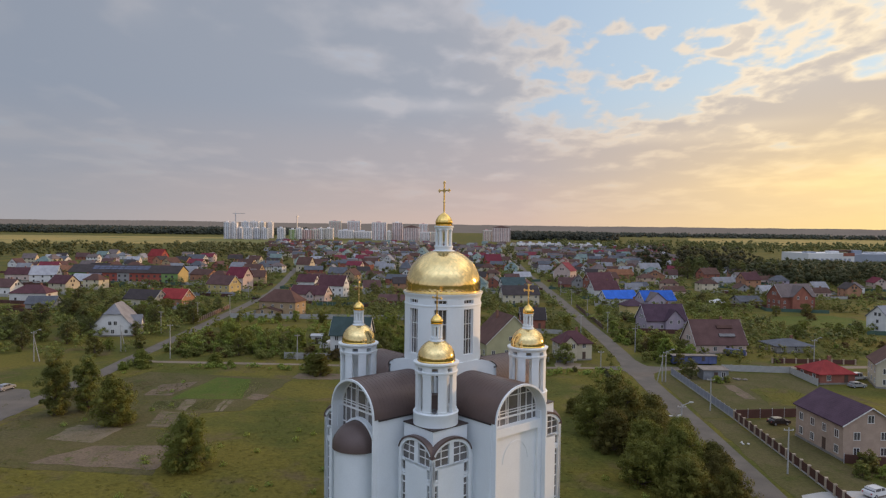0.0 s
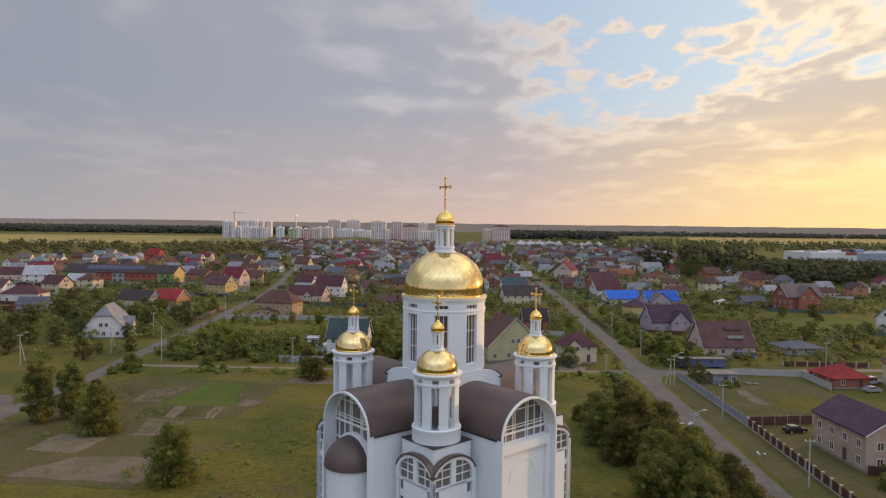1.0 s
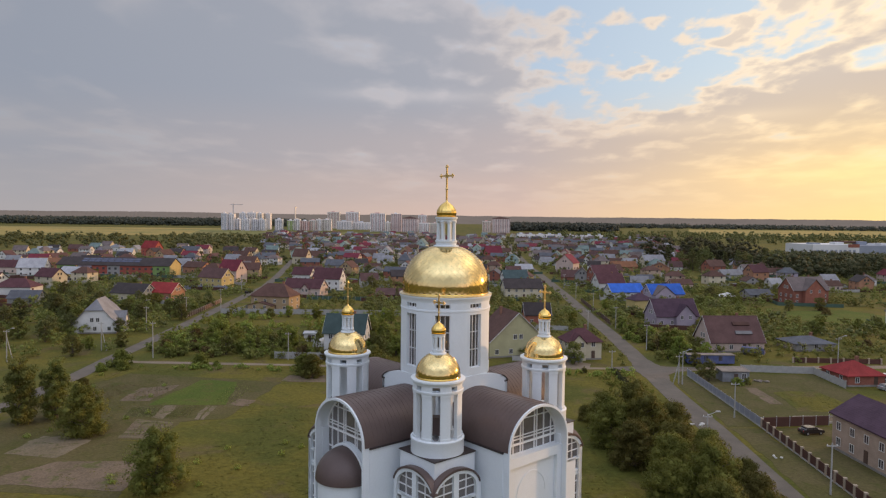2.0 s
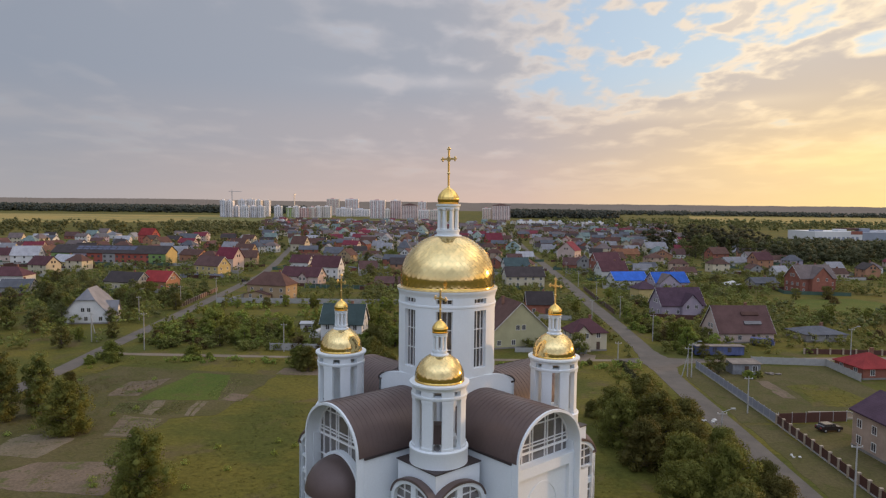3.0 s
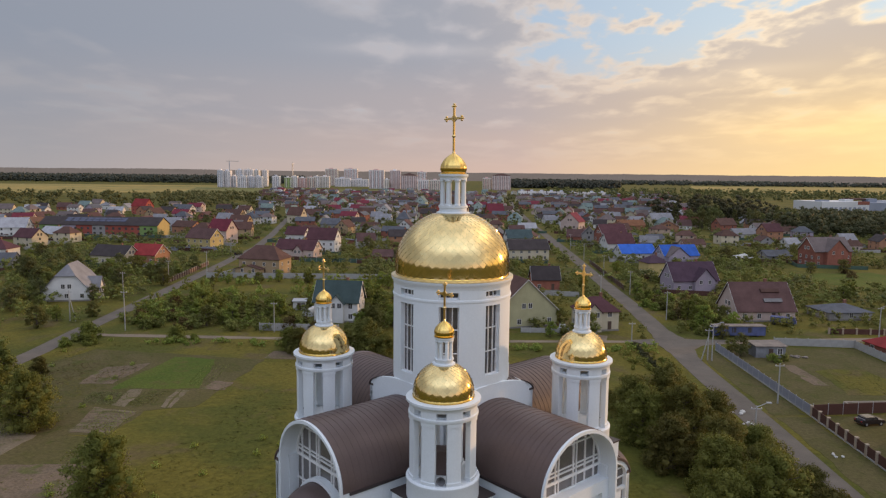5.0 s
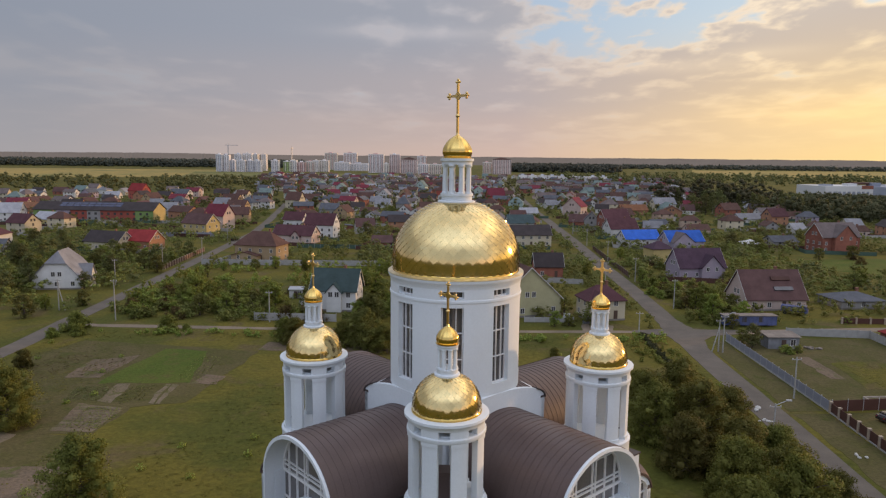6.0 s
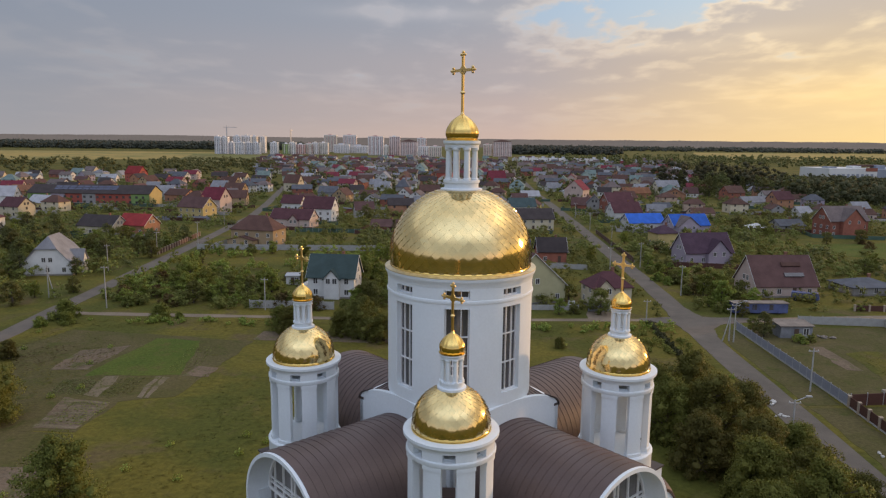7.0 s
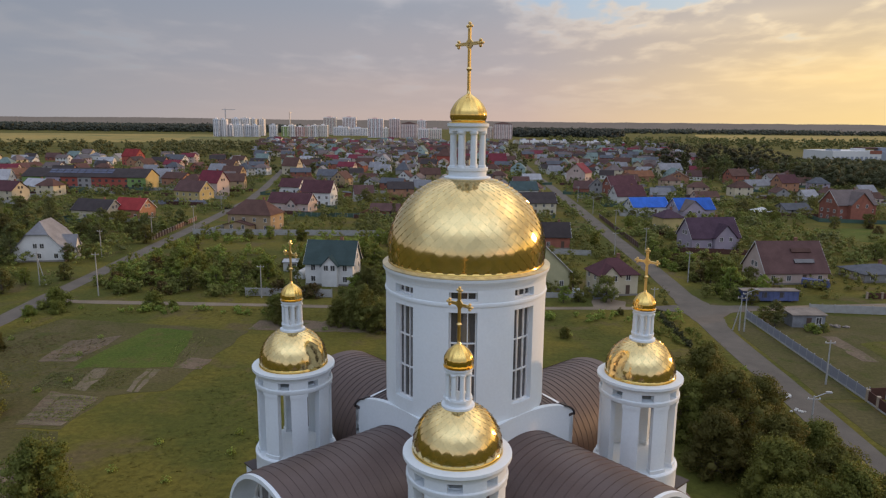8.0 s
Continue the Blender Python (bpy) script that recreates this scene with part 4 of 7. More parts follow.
# ---- plants ----
def leaf_material(name, dark, light):
    m = bpy.data.materials.new(name)
    m.use_nodes = True
    n, l = m.node_tree.nodes, m.node_tree.links
    b = n["Principled BSDF"]
    b.inputs["Roughness"].default_value = 0.65
    b.inputs["Specular IOR Level"].default_value = 0.25
    geo = n.new("ShaderNodeNewGeometry")
    info = n.new("ShaderNodeObjectInfo")
    r = n.new("ShaderNodeValToRGB")
    r.color_ramp.elements[0].color, r.color_ramp.elements[1].color = (*dark, 1), (*light, 1)
    # half by the leaf, half by the plant it grows on
    tc = n.new("ShaderNodeTexCoord")
    ns = n.new("ShaderNodeTexNoise")
    ns.inputs["Scale"].default_value, ns.inputs["Detail"].default_value = 0.22, 3
    l.new(tc.outputs["Object"], ns.inputs["Vector"])
    wide = n.new("ShaderNodeMapRange")
    wide.inputs["From Min"].default_value, wide.inputs["From Max"].default_value = 0.33, 0.67
    l.new(ns.outputs[0], wide.inputs[0])
    half = n.new("ShaderNodeMix")
    half.inputs["Factor"].default_value = 0.62
    l.new(geo.outputs["Random Per Island"], half.inputs["A"])
    l.new(wide.outputs[0], half.inputs["B"])
    l.new(half.outputs["Result"], r.inputs[0])
    hs = n.new("ShaderNodeHueSaturation")
    mr = n.new("ShaderNodeMapRange")
    mr.inputs["To Min"].default_value, mr.inputs["To Max"].default_value = 0.75, 1.25
    l.new(info.outputs["Random"], mr.inputs[0])
    l.new(mr.outputs[0], hs.inputs["Value"])
    mh = n.new("ShaderNodeMapRange")
    mh.inputs["To Min"].default_value, mh.inputs["To Max"].default_value = 0.475, 0.515
    l.new(info.outputs["Random"], mh.inputs[0])
    l.new(mh.outputs[0], hs.inputs["Hue"])
    l.new(r.outputs[0], hs.inputs["Color"])
    l.new(hs.outputs[0], b.inputs["Base Color"])
    # thin leaves let some light through
    tr = n.new("ShaderNodeBsdfTranslucent")
    l.new(hs.outputs[0], tr.inputs["Color"])
    both = n.new("ShaderNodeMixShader")
    both.inputs[0].default_value = 0.38
    l.new(b.outputs[0], both.inputs[1])
    l.new(tr.outputs[0], both.inputs[2])
    l.new(both.outputs[0], n["Material Output"].inputs["Surface"])
    return m


LEAF = leaf_material("green_leaves", (0.122, 0.136, 0.032), (0.225, 0.228, 0.058))
LEAF_LIGHT = leaf_material("light_green_leaves", (0.155, 0.20, 0.034), (0.29, 0.325, 0.07))
LEAF_DARK = leaf_material("dark_leaves", (0.098, 0.112, 0.036), (0.178, 0.185, 0.062))
LEAF_WARM = leaf_material("yellow_green_leaves", (0.115, 0.122, 0.022), (0.205, 0.195, 0.045))
LEAF_PINE = leaf_material("dark_pine_needles", (0.056, 0.061, 0.027), (0.095, 0.097, 0.042))
# far woods: pine-dark leaves, greyed with the haze of distance in the colour
LEAF_FAR_HAZE = leaf_material("far_forest_hazed_leaves", (0.052, 0.060, 0.044), (0.085, 0.090, 0.064))
LEAF_RUST = leaf_material("rusty_leaves", (0.08, 0.06, 0.018), (0.17, 0.125, 0.045))


ICO = [(0, 0, 1)] + [(0.894 * math.cos(radians(72 * k)), 0.894 * math.sin(radians(72 * k)), 0.447) for k in range(5)] + \
      [(0.894 * math.cos(radians(72 * k + 36)), 0.894 * math.sin(radians(72 * k + 36)), -0.447) for k in range(5)] + [(0, 0, -1)]
ICO_F = [(0, 1 + k, 1 + (k + 1) % 5) for k in range(5)] + [(1 + k, 6 + k, 1 + (k + 1) % 5) for k in range(5)] + \
        [(1 + (k + 1) % 5, 6 + k, 6 + (k + 1) % 5) for k in range(5)] + [(11, 6 + (k + 1) % 5, 6 + k) for k in range(5)]


def leaves(rng, count, size, clumps, spread, core=0.0):
    """Leaf quads round clump centres, and a rough leafy core in each clump: arrays of vertices and faces (the cores' triangles as quads with a doubled corner left out)."""
    which = rng.integers(0, len(clumps), count)
    cen = np.array(clumps)[which]
    p = rng.normal(0, 1, (count, 3))
    p /= np.linalg.norm(p, axis=1)[:, None] + 1e-9
    p *= (rng.random(count) ** (0.36 if core else 0.45))[:, None] * spread * cen[:, 3:4]
    p = cen[:, :3] + p * np.array((1, 1, 0.8))
    u = rng.normal(0, 1, (count, 3))
    u /= np.linalg.norm(u, axis=1)[:, None]
    w = np.cross(u, rng.normal(0, 1, (count, 3)))
    w /= np.linalg.norm(w, axis=1)[:, None] + 1e-9
    s = size * (0.6 + 0.8 * rng.random(count))[:, None]
    u, w = u * s, w * s * 0.7
    # leaves turn their upper side outwards and to the sky
    away = p - cen[:, :3]
    away /= np.linalg.norm(away, axis=1)[:, None] + 1e-9
    away = away * 0.62 + rng.normal(0, 0.22, (count, 3)) + np.array((0, 0, 0.42))
    away /= np.linalg.norm(away, axis=1)[:, None] + 1e-9
    w *= np.where((np.cross(u, w) * away).sum(1) > 0, -1.0, 1.0)[:, None]
    v = np.stack((p - u, p + w, p + u, p - w), 1).reshape(-1, 3)
    f = np.arange(count * 4).reshape(-1, 4)
    if not core:
        return v, f, np.repeat(away, 4, 0)
    c = np.array(clumps)
    ico = np.array(ICO)[None] * (c[:, 3] * core * spread)[:, None, None] * (0.75 + 0.5 * rng.random((len(c), 12, 1))) * np.array((1, 1, 0.8)) + c[:, None, :3]
    k = len(v)
    tri = np.array(ICO_F)[None] + (np.arange(len(c)) * 12)[:, None, None] + k
    out = np.broadcast_to(np.array(ICO)[None], ico.shape).reshape(-1, 3) * 0.7 + np.array((0, 0, 0.3))
    nor = np.concatenate((np.repeat(away, 4, 0), out))
    return np.concatenate((v, ico.reshape(-1, 3))), list(f.tolist()) + tri.reshape(-1, 3).tolist(), nor


def crown_clumps(rng, r, h, base, n, shape):
    out = []
    for i in range(n):
        t = (i + rng.random()) / n
        z = base + (h - base) * t
        if shape == "column":
            k = 0.55 + 0.45 * math.sin(math.pi * min(1, t * 1.1))
        elif shape == "bush":
            k = math.sqrt(max(0.05, 1 - t ** 1.6))
        else:
            k = math.sqrt(max(0.08, 1 - (2 * t - 0.85) ** 2 * 0.85))
        a = i * 2.4 + rng.random() * 0.9
        d = r * k * (0.25 + 0.75 * rng.random())
        out.append((d * math.cos(a), d * math.sin(a), z + r * 0.12 * rng.normal(), r * (0.15 + 0.24 * rng.random() ** 1.5)))
    return out


def mesh_np(name, v, f, mat, nor=None):
    me = bpy.data.meshes.new(name)
    me.from_pydata(v.tolist(), [], f if isinstance(f, list) else f.tolist())
    me.materials.append(mat)
    if nor is not None:
        me.polygons.foreach_set("use_smooth", [True] * len(me.polygons))
        me.normals_split_custom_set_from_vertices(nor.tolist())
    return me


def tree(seed, r, h, base, n, count, size, mat, shape, label, name="tree"):
    """A template tree: tapered trunk with limbs, and a crown of leaf clumps."""
    rng = np.random.default_rng(seed)
    clumps = crown_clumps(rng, r, h - r * 0.25, base, n, shape)
    t = new(name)
    tagged(t, label, "bush" if name == "bush" else "tree")
    g = Geo()
    tr = 0.03 * h + 0.05
    g.tube((0, 0, 0), (0.05 * r, 0.03 * r, base + (h - base) * 0.5), tr, tr * 0.4, 7)
    for c in clumps[::2]:
        z = max(base * 0.6, c[2] - 0.6 * math.hypot(c[0], c[1]))
        g.tube((0.03 * r, 0.02 * r, z), c[:3], tr * 0.35, tr * 0.08, 5)
    part("trunk", g, BARK, t)
    v, f, nor = leaves(rng, count, size, clumps, 1.12, 0.36)
    part("crown", mesh_np("crown", v, f, mat, nor), None, t)
    return t


PROTO = {}


def proto(key, *args, **kw):
    PROTO[key] = tree(*args, **kw)
    return PROTO[key]


FIRST = {}


def plant(key, x, y, s=1.0, turn=0.0, sz=None):
    """Puts the template down once, then copies it."""
    m = pose(x, y, 0, 0, 0, turn)
    if key not in FIRST:
        ob = PROTO[key]
        ob.scale = (s, s, sz or s)
        ob.matrix_world = m @ Matrix.Diagonal((s, s, sz or s, 1))
        FIRST[key] = s
        return ob
    ob = copy_thing(PROTO[key], m)
    ob.scale = (s, s, sz or s)
    return ob


proto("near_a", 1, 3.5, 7.6, 0.3, 90, 25000, 0.09, LEAF_WARM, "round", "dense olive green deciduous tree in the meadow")
proto("near_b", 2, 3.3, 6.8, 0.2, 90, 25000, 0.09, LEAF_WARM, "bush", "broad green tree by the road")
proto("near_c", 3, 2.6, 9.0, 0.6, 70, 19000, 0.09, LEAF, "column", "tall narrow green tree in the meadow")
proto("near_d", 13, 2.7, 3.7, 0.1, 60, 9000, 0.10, LEAF_LIGHT, "bush", "bright yellow-green bush beside the dirt track", name="bush")
proto("near_e", 17, 3.4, 7.8, 0.4, 90, 25000, 0.09, LEAF, "round", "drooping green willow behind the church")
proto("mid_a", 4, 3.0, 7.0, 1.0, 34, 3000, 0.16, LEAF, "round", "green leafy garden tree between houses")
proto("mid_b", 5, 2.5, 6.0, 0.8, 32, 2800, 0.16, LEAF_LIGHT, "round", "light green leafy garden tree")
proto("mid_c", 6, 3.4, 8.5, 1.2, 38, 3400, 0.17, LEAF_DARK, "round", "dark green tree among houses")
proto("mid_d", 7, 1.6, 8.5, 0.8, 30, 2400, 0.15, LEAF_DARK, "column", "slim dark poplar among houses")
proto("bush_a", 8, 1.9, 2.6, 0.1, 24, 1700, 0.12, LEAF, "bush", "low green bush of the meadow edge", name="bush")
proto("bush_b", 9, 1.7, 2.2, 0.1, 22, 1500, 0.12, LEAF_LIGHT, "bush", "low light green bush by the track", name="bush")
proto("bush_c", 10, 2.3, 3.2, 0.1, 24, 1800, 0.12, LEAF_RUST, "bush", "rust-brown shrub among green bushes", name="bush")

# ---- the houses that stand out, from the church outwards ----
house(113.9, 89.1, 70, 10.9, 12.0, 6.2, 4.5, "cream", "brown", "gable", 2, 2)
house(98.0, 94.2, 8, 9.6, 9.7, 2.8, 2.6, "brick", "red", "hip", 1, 2)
house(35.1, 118.3, 12, 9.8, 7.5, 5.2, 3.2, "cream", "maroon", "hip", 2, 2, wing=(-2.2, 4.2, 1.0, 5.0, 2.2, "maroon"))
house(-32.6, 124.1, -4, 11.8, 8.4, 5.6, 4.8, "white", "green", "gable", 2, 2, wing=(0.4, 3.8, 1.2, 5.2, 2.2, "green"))
big = house(83.4, 135.3, 6, 16.4, 11.5, 3.3, 6.8, "pinkcream", "brownred", "gable", 1, 2, "unfinished brick house under a huge brown roof")
for u, w, z in ((2.5, 2.6, 2.2), (2.5, 2.6, 4.6)):
    part("skylight", Geo().box(u - w, u + w, -0.55, 0.55, 0.12, 0.5, pose(0, -5.75 * (1 - z / 6.8), 3.3 + z, 49.7)), GLASS_DARK if z < 3 else roof_mat("brown"), big)
house(108.3, 138.4, 8, 12.7, 10.0, 2.4, 1.6, "grey", "slate", "hip", 1, 2)
house(-119.6, 147.6, 100, 12.0, 13.2, 3.4, 7.6, "white", "grey", "half_hip", 1, 2, "white attic house with a steep pale metal roof", False, wing=(0.5, 4.5, 1.2, 3.0, 3.6, "grey"))
house(15.2, 123.5, 110, 13.0, 17.2, 4.6, 7.9, "lime", "brown", "gable", 1, 2, "large pale yellow-green attic house with a dark brown roof")
house(28.8, 177.2, 4, 9.3, 6.5, 4.2, 3.9, "brick", "dark", "gable", 1, 2)
house(79.6, 181.5, 12, 16.6, 9.5, 4.2, 5.6, "lilac", "purple", "gable", 1, 2, wing=(2.6, 7.4, 1.5, 4.2, 3.9, "purple"))
house(169.7, 185.0, 20, 13.1, 9.5, 6.0, 4.3, "white", "grey", "gable", 2, 1)
house(-76.5, 204.3, -12, 17.0, 10.0, 6.4, 4.7, "tan", "brown", "hip", 2, 2, wing=(-3.0, 10.5, 3.2, 2.7, 1.3, "brown"))
house(76.5, 216.0, 16, 8.4, 7.4, 5.6, 2.6, "yellow", "purple", "hip", 1, 2)
house(-146.9, 225.3, -14, 16.7, 9.5, 4.1, 3.8, "cream", "dark", "gable", 1, 2)
house(-133.7, 228.7, -14, 13.0, 9.5, 4.3, 3.9, "orange", "red", "gable", 1, 2)
house(-33.6, 246.7, -3, 12.1, 8.2, 2.7, 2.5, "brick", "brownred", "gable", 1, 1)
house(164.0, 255.0, 14, 19.0, 10.5, 7.2, 5.6, "brick", "greybrown", "gable", 2, 2, wing=(0.5, 10.5, 2.0, 7.2, 5.0, "greybrown"))
house(97.0, 253.4, 14, 17.0, 9.5, 4.4, 4.2, "lilac", "blue", "gable", 1, 2, wing=(-3.0, 10.0, 3.0, 4.2, 4.0, "greybrown"))
house(-76.5, 258.0, -12, 19.1, 9.5, 4.2, 3.9, "pinkcream", "maroon", "gable", 1, 2, wing=(2.0, 4.4, 1.0, 3.6, 2.4, "maroon"))
house(29.9, 258.8, 10, 18.6, 9.5, 5.6, 4.0, "cream", "dark", "gable", 2, 2)
house(81.1, 265.0, 14, 17.0, 9.5, 3.8, 3.6, "white", "blue", "gable", 1, 2)
house(149.2, 272.7, 10, 12.5, 9.5, 2.5, 2.3, "grey", "slate", "gable", 1, 1)
house(-69.1, 279.6, -10, 14.6, 9.5, 6.9, 5.0, "white", "maroon", "gable", 2, 2)
house(-220.0, 282.1, -18, 12.6, 9.4, 5.5, 4.0, "cream", "maroon", "gable", 2, 1)
house(-131.4, 285.0, -22, 15.8, 9.5, 6.1, 4.4, "yellow", "brownred", "gable", 2, 2)
house(80.4, 299.1, 15, 15.2, 9.5, 5.0, 4.6, "white", "maroon", "gable", 1, 2)
house(-132.2, 313.4, -20, 12.6, 9.5, 7.7, 5.6, "pinkcream", "crimson", "gable", 2, 1)
house(-230.9, 320.3, -20, 12.8, 9.5, 3.8, 3.6, "yellow", "greywhite", "gable", 1, 1)
house(31.1, 327.2, 12, 14.4, 9.5, 4.5, 4.1, "white", "tealdark", "gable", 1, 1)
house(182.2, 327.6, 20, 8.8, 6.8, 3.1, 2.9, "white", "greywhite", "gable", 1, 1)
house(83.3, 329.5, 20, 15.9, 9.5, 7.0, 5.1, "brick", "maroon", "gable", 2, 2)
house(-94.9, 331.0, -10, 11.5, 8.7, 4.3, 4.0, "white", "maroon", "gable", 1, 1)
house(72.3, 334.9, 80, 7.4, 8.2, 5.9, 4.3, "grey", "slate", "gable", 2, 1)
house(193.1, 377.7, 18, 12.3, 9.5, 6.1, 4.4, "orange", "maroon", "gable", 2, 1)
house(179.5, 384.7, 20, 19.1, 9.5, 3.5, 3.2, "white", "grey", "gable", 1, 1)
house(-289.9, 395.5, -14, 18.6, 9.5, 3.8, 3.5, "orange", "orangeroof", "gable", 1, 1)
house(75.3, 414.0, 60, 11.9, 12.9, 8.0, 5.8, "pinkcream", "crimson", "gable", 2, 1)
house(-91.5, 414.1, -8, 12.9, 9.5, 4.0, 3.7, "grey", "slate", "gable", 1, 1)
house(145.4, 430.9, 75, 12.7, 14.1, 4.1, 3.8, "orange", "brown", "gable", 1, 1)
house(185.4, 433.6, 20, 14.0, 9.5, 5.8, 4.2, "brick", "brown", "gable", 2, 1)
house(121.0, 442.6, 12, 19.7, 9.5, 3.9, 3.6, "orange", "orangeroof", "gable", 1, 1)
house(-158.2, 446.6, -12, 10.5, 10.0, 5.5, 4.0, "white", "slate", "hip", 2, 1)
house(-178.0, 448.5, -12, 11.5, 9.0, 4.4, 4.0, "lilac", "grey", "gable", 1, 1)
house(-44.6, 452.6, -8, 9.7, 8.2, 5.7, 5.3, "grey", "slate", "hip", 1, 1)
house(-126.5, 456.9, -15, 11.8, 9.1, 7.5, 5.5, "cream", "brown", "gable", 2, 1)
house(153.4, 481.3, 14, 17.9, 9.5, 6.2, 4.5, "cream", "grey", "gable", 2, 1)
house(-287.8, 545.8, -25, 17.5, 9.5, 8.1, 5.9, "red", "red", "gable", 2, 1)
house(27.7, 557.0, 15, 14.9, 9.5, 6.9, 6.3, "red", "crimson", "gable", 1, 1)
house(-71.2, 560.1, 80, 9.2, 9.6, 6.4, 4.6, "white", "grey", "gable", 2, 1)
house(-259.4, 566.9, -12, 19.0, 9.5, 4.9, 3.6, "white", "slate", "gable", 2, 1)
house(192.9, 579.6, 10, 15.4, 9.5, 4.4, 4.1, "white", "greywhite", "gable", 1, 1)
house(-18.7, 593.9, -8, 13.6, 10.0, 9.1, 6.6, "red", "brown", "hip", 2, 1)
house(-357.5, 616.9, -10, 11.6, 10.0, 4.5, 3.3, "white", "grey", "hip", 2, 1)
house(-46.6, 694.5, 75, 10.7, 11.0, 8.5, 6.2, "teal", "teal", "gable", 2, 1)
house(72.0, 37.3, -85.6, 14.4, 9.6, 6.3, 2.9, "beige", "purple", "gable", 2, 2, "two-storey beige brick house with a dark maroon roof", False)
house(-265.5, 338.0, 12, 15.5, 11.0, 5.6, 5.2, "white", "greywhite", "gable", 2, 1)
house(-209.0, 238.5, 4, 17.5, 10.5, 4.6, 3.6, "white", "maroon", "hip", 1, 1)
house(-292.0, 353.0, 8, 15.0, 10.0, 4.4, 4.0, "pinkcream", "maroon", "gable", 1, 1)
house(-243.0, 268.0, -8, 13.0, 9.5, 4.4, 3.8, "white", "brownred", "gable", 1, 1)
house(-186.0, 210.0, 10, 12.0, 8.5, 3.0, 2.8, "grey", "slate", "gable", 1, 1)

# ---- roads ----
def ribbon(name, points, width, mat, z, label, category, rag=0.25):
    """A flat road along a line of points, with a slightly uneven edge."""
    pts = [Vector((px, py, 0)) for px, py in points]
    line = []
    for a, b in zip(pts, pts[1:]):
        n = max(1, int((b - a).length / 6))
        line += [a + (b - a) * i / n for i in range(n)]
    line.append(pts[-1])
    vs, fs = [], []
    for i, p in enumerate(line):
        d = (line[min(i + 1, len(line) - 1)] - line[max(i - 1, 0)]).normalized()
        s = Vector((-d.y, d.x, 0))
        e = rag * noise.noise(p * 0.23)
        vs += [p + s * (width / 2 + e), p - s * (width / 2 + e * 0.7)]
    vs = [(v.x, v.y, z) for v in vs]
    fs = [(2 * i, 2 * i + 1, 2 * i + 3, 2 * i + 2) for i in range(len(line) - 1)]
    k = len(vs)
    low = [(px, py, -0.1) for px, py, _ in vs]
    g = Geo().add(vs + low, fs + [(2 * i, 2 * i + 2, k + 2 * i + 2, k + 2 * i) for i in range(len(line) - 1)] + [(2 * i + 1, k + 2 * i + 1, k + 2 * i + 3, 2 * i + 3) for i in range(len(line) - 1)])
    return tagged(part(name, g, mat, None), label, category, kind="structure")


ROAD_MAIN = [(47.6, -20), (48.0, 8), (48.5, 22), (48.7, 32), (49.0, 42), (49.3, 52), (49.5, 64), (49.6, 76), (49.8, 86), (50.3, 96), (51.0, 106), (51.3, 118), (51.7, 132), (52.3, 158), (52.4, 200), (53.2, 245), (53.6, 275), (54.2, 377), (54, 490), (60, 747), (66, 900), (74, 1200)]
ROAD_LEFT = [(-91, 30), (-91, 62), (-91.5, 85), (-93.5, 104), (-94.5, 122), (-96, 143), (-98, 170), (-101, 211), (-104.5, 252), (-108, 296), (-121, 371), (-150, 520)]
ROAD_CROSS = [(49, 103.5), (72, 106.5), (95, 110), (150, 116), (260, 126)]
PATH_LEFT = [(51, 104), (38, 104), (16, 102.5), (-20, 100.5), (-43, 101), (-85, 101), (-94, 103)]
ribbon("road", ROAD_MAIN, 5.2, ASPHALT, 0.05, "worn grey asphalt street through the town", "road")
ribbon("road", ROAD_LEFT, 4.6, ASPHALT, 0.045, "narrow worn asphalt lane past the meadow", "road")
ribbon("road", ROAD_CROSS, 3.6, DIRT, 0.035, "dusty gravel side road", "road", 0.5)
ribbon("road", PATH_LEFT, 2.4, DIRT, 0.03, "dirt track behind the church", "road", 0.6)


def patch(name, pts, mat, z, label, category):
    """An irregular flat patch of ground with a wavering edge."""
    ring = []
    for (ax, ay), (bx, by) in zip(pts, pts[1:] + pts[:1]):
        n = max(2, int(math.hypot(bx - ax, by - ay) / 1.3))
        for i in range(n):
            px, py = ax + (bx - ax) * i / n, ay + (by - ay) * i / n
            q = 0.7 * noise.noise(Vector((px * 0.22, py * 0.22, z * 90))) + 0.3 * noise.noise(Vector((px * 0.9, py * 0.9, 5)))
            w = 0.7 * noise.noise(Vector((px * 0.22, py * 0.22, z * 90 + 20))) + 0.3 * noise.noise(Vector((px * 0.9, py * 0.9, 25)))
            ring.append((px + q, py + w, z))
    g = Geo().solid([(px, py, -0.05) for px, py, _ in ring], (0, 0, z + 0.05))
    return tagged(part(name, g, mat, None), label, category, kind="structure")


# ---- town filling ----
# mown yards in front of single houses, with no trees
OPEN = [(-41.5, 121, 7), (-44, 131, 5), (77.0, 210, 9), (78.5, 170, 8), (-31, 115, 6), (-115, 132, 8), (-75, 197, 7), (12, 111, 8), (157, 243, 9), (-55, 150, 9), (-68, 170, 10), (-20, 160, 8)]


def clear_of(x, y, roads, houses, road_gap, house_gap):
    for line in roads:
        for (ax, ay), (bx, by) in zip(line, line[1:]):
            dx, dy = bx - ax, by - ay
            t = max(0, min(1, ((x - ax) * dx + (y - ay) * dy) / (dx * dx + dy * dy)))
            if math.hypot(x - ax - t * dx, y - ay - t * dy) < road_gap:
                return False
    if any((x - cx) ** 2 + (y - cy) ** 2 < r * r for cx, cy, r in OPEN):
        return False
    return all((x - hx) ** 2 + (y - hy) ** 2 > house_gap ** 2 for hx, hy in houses)


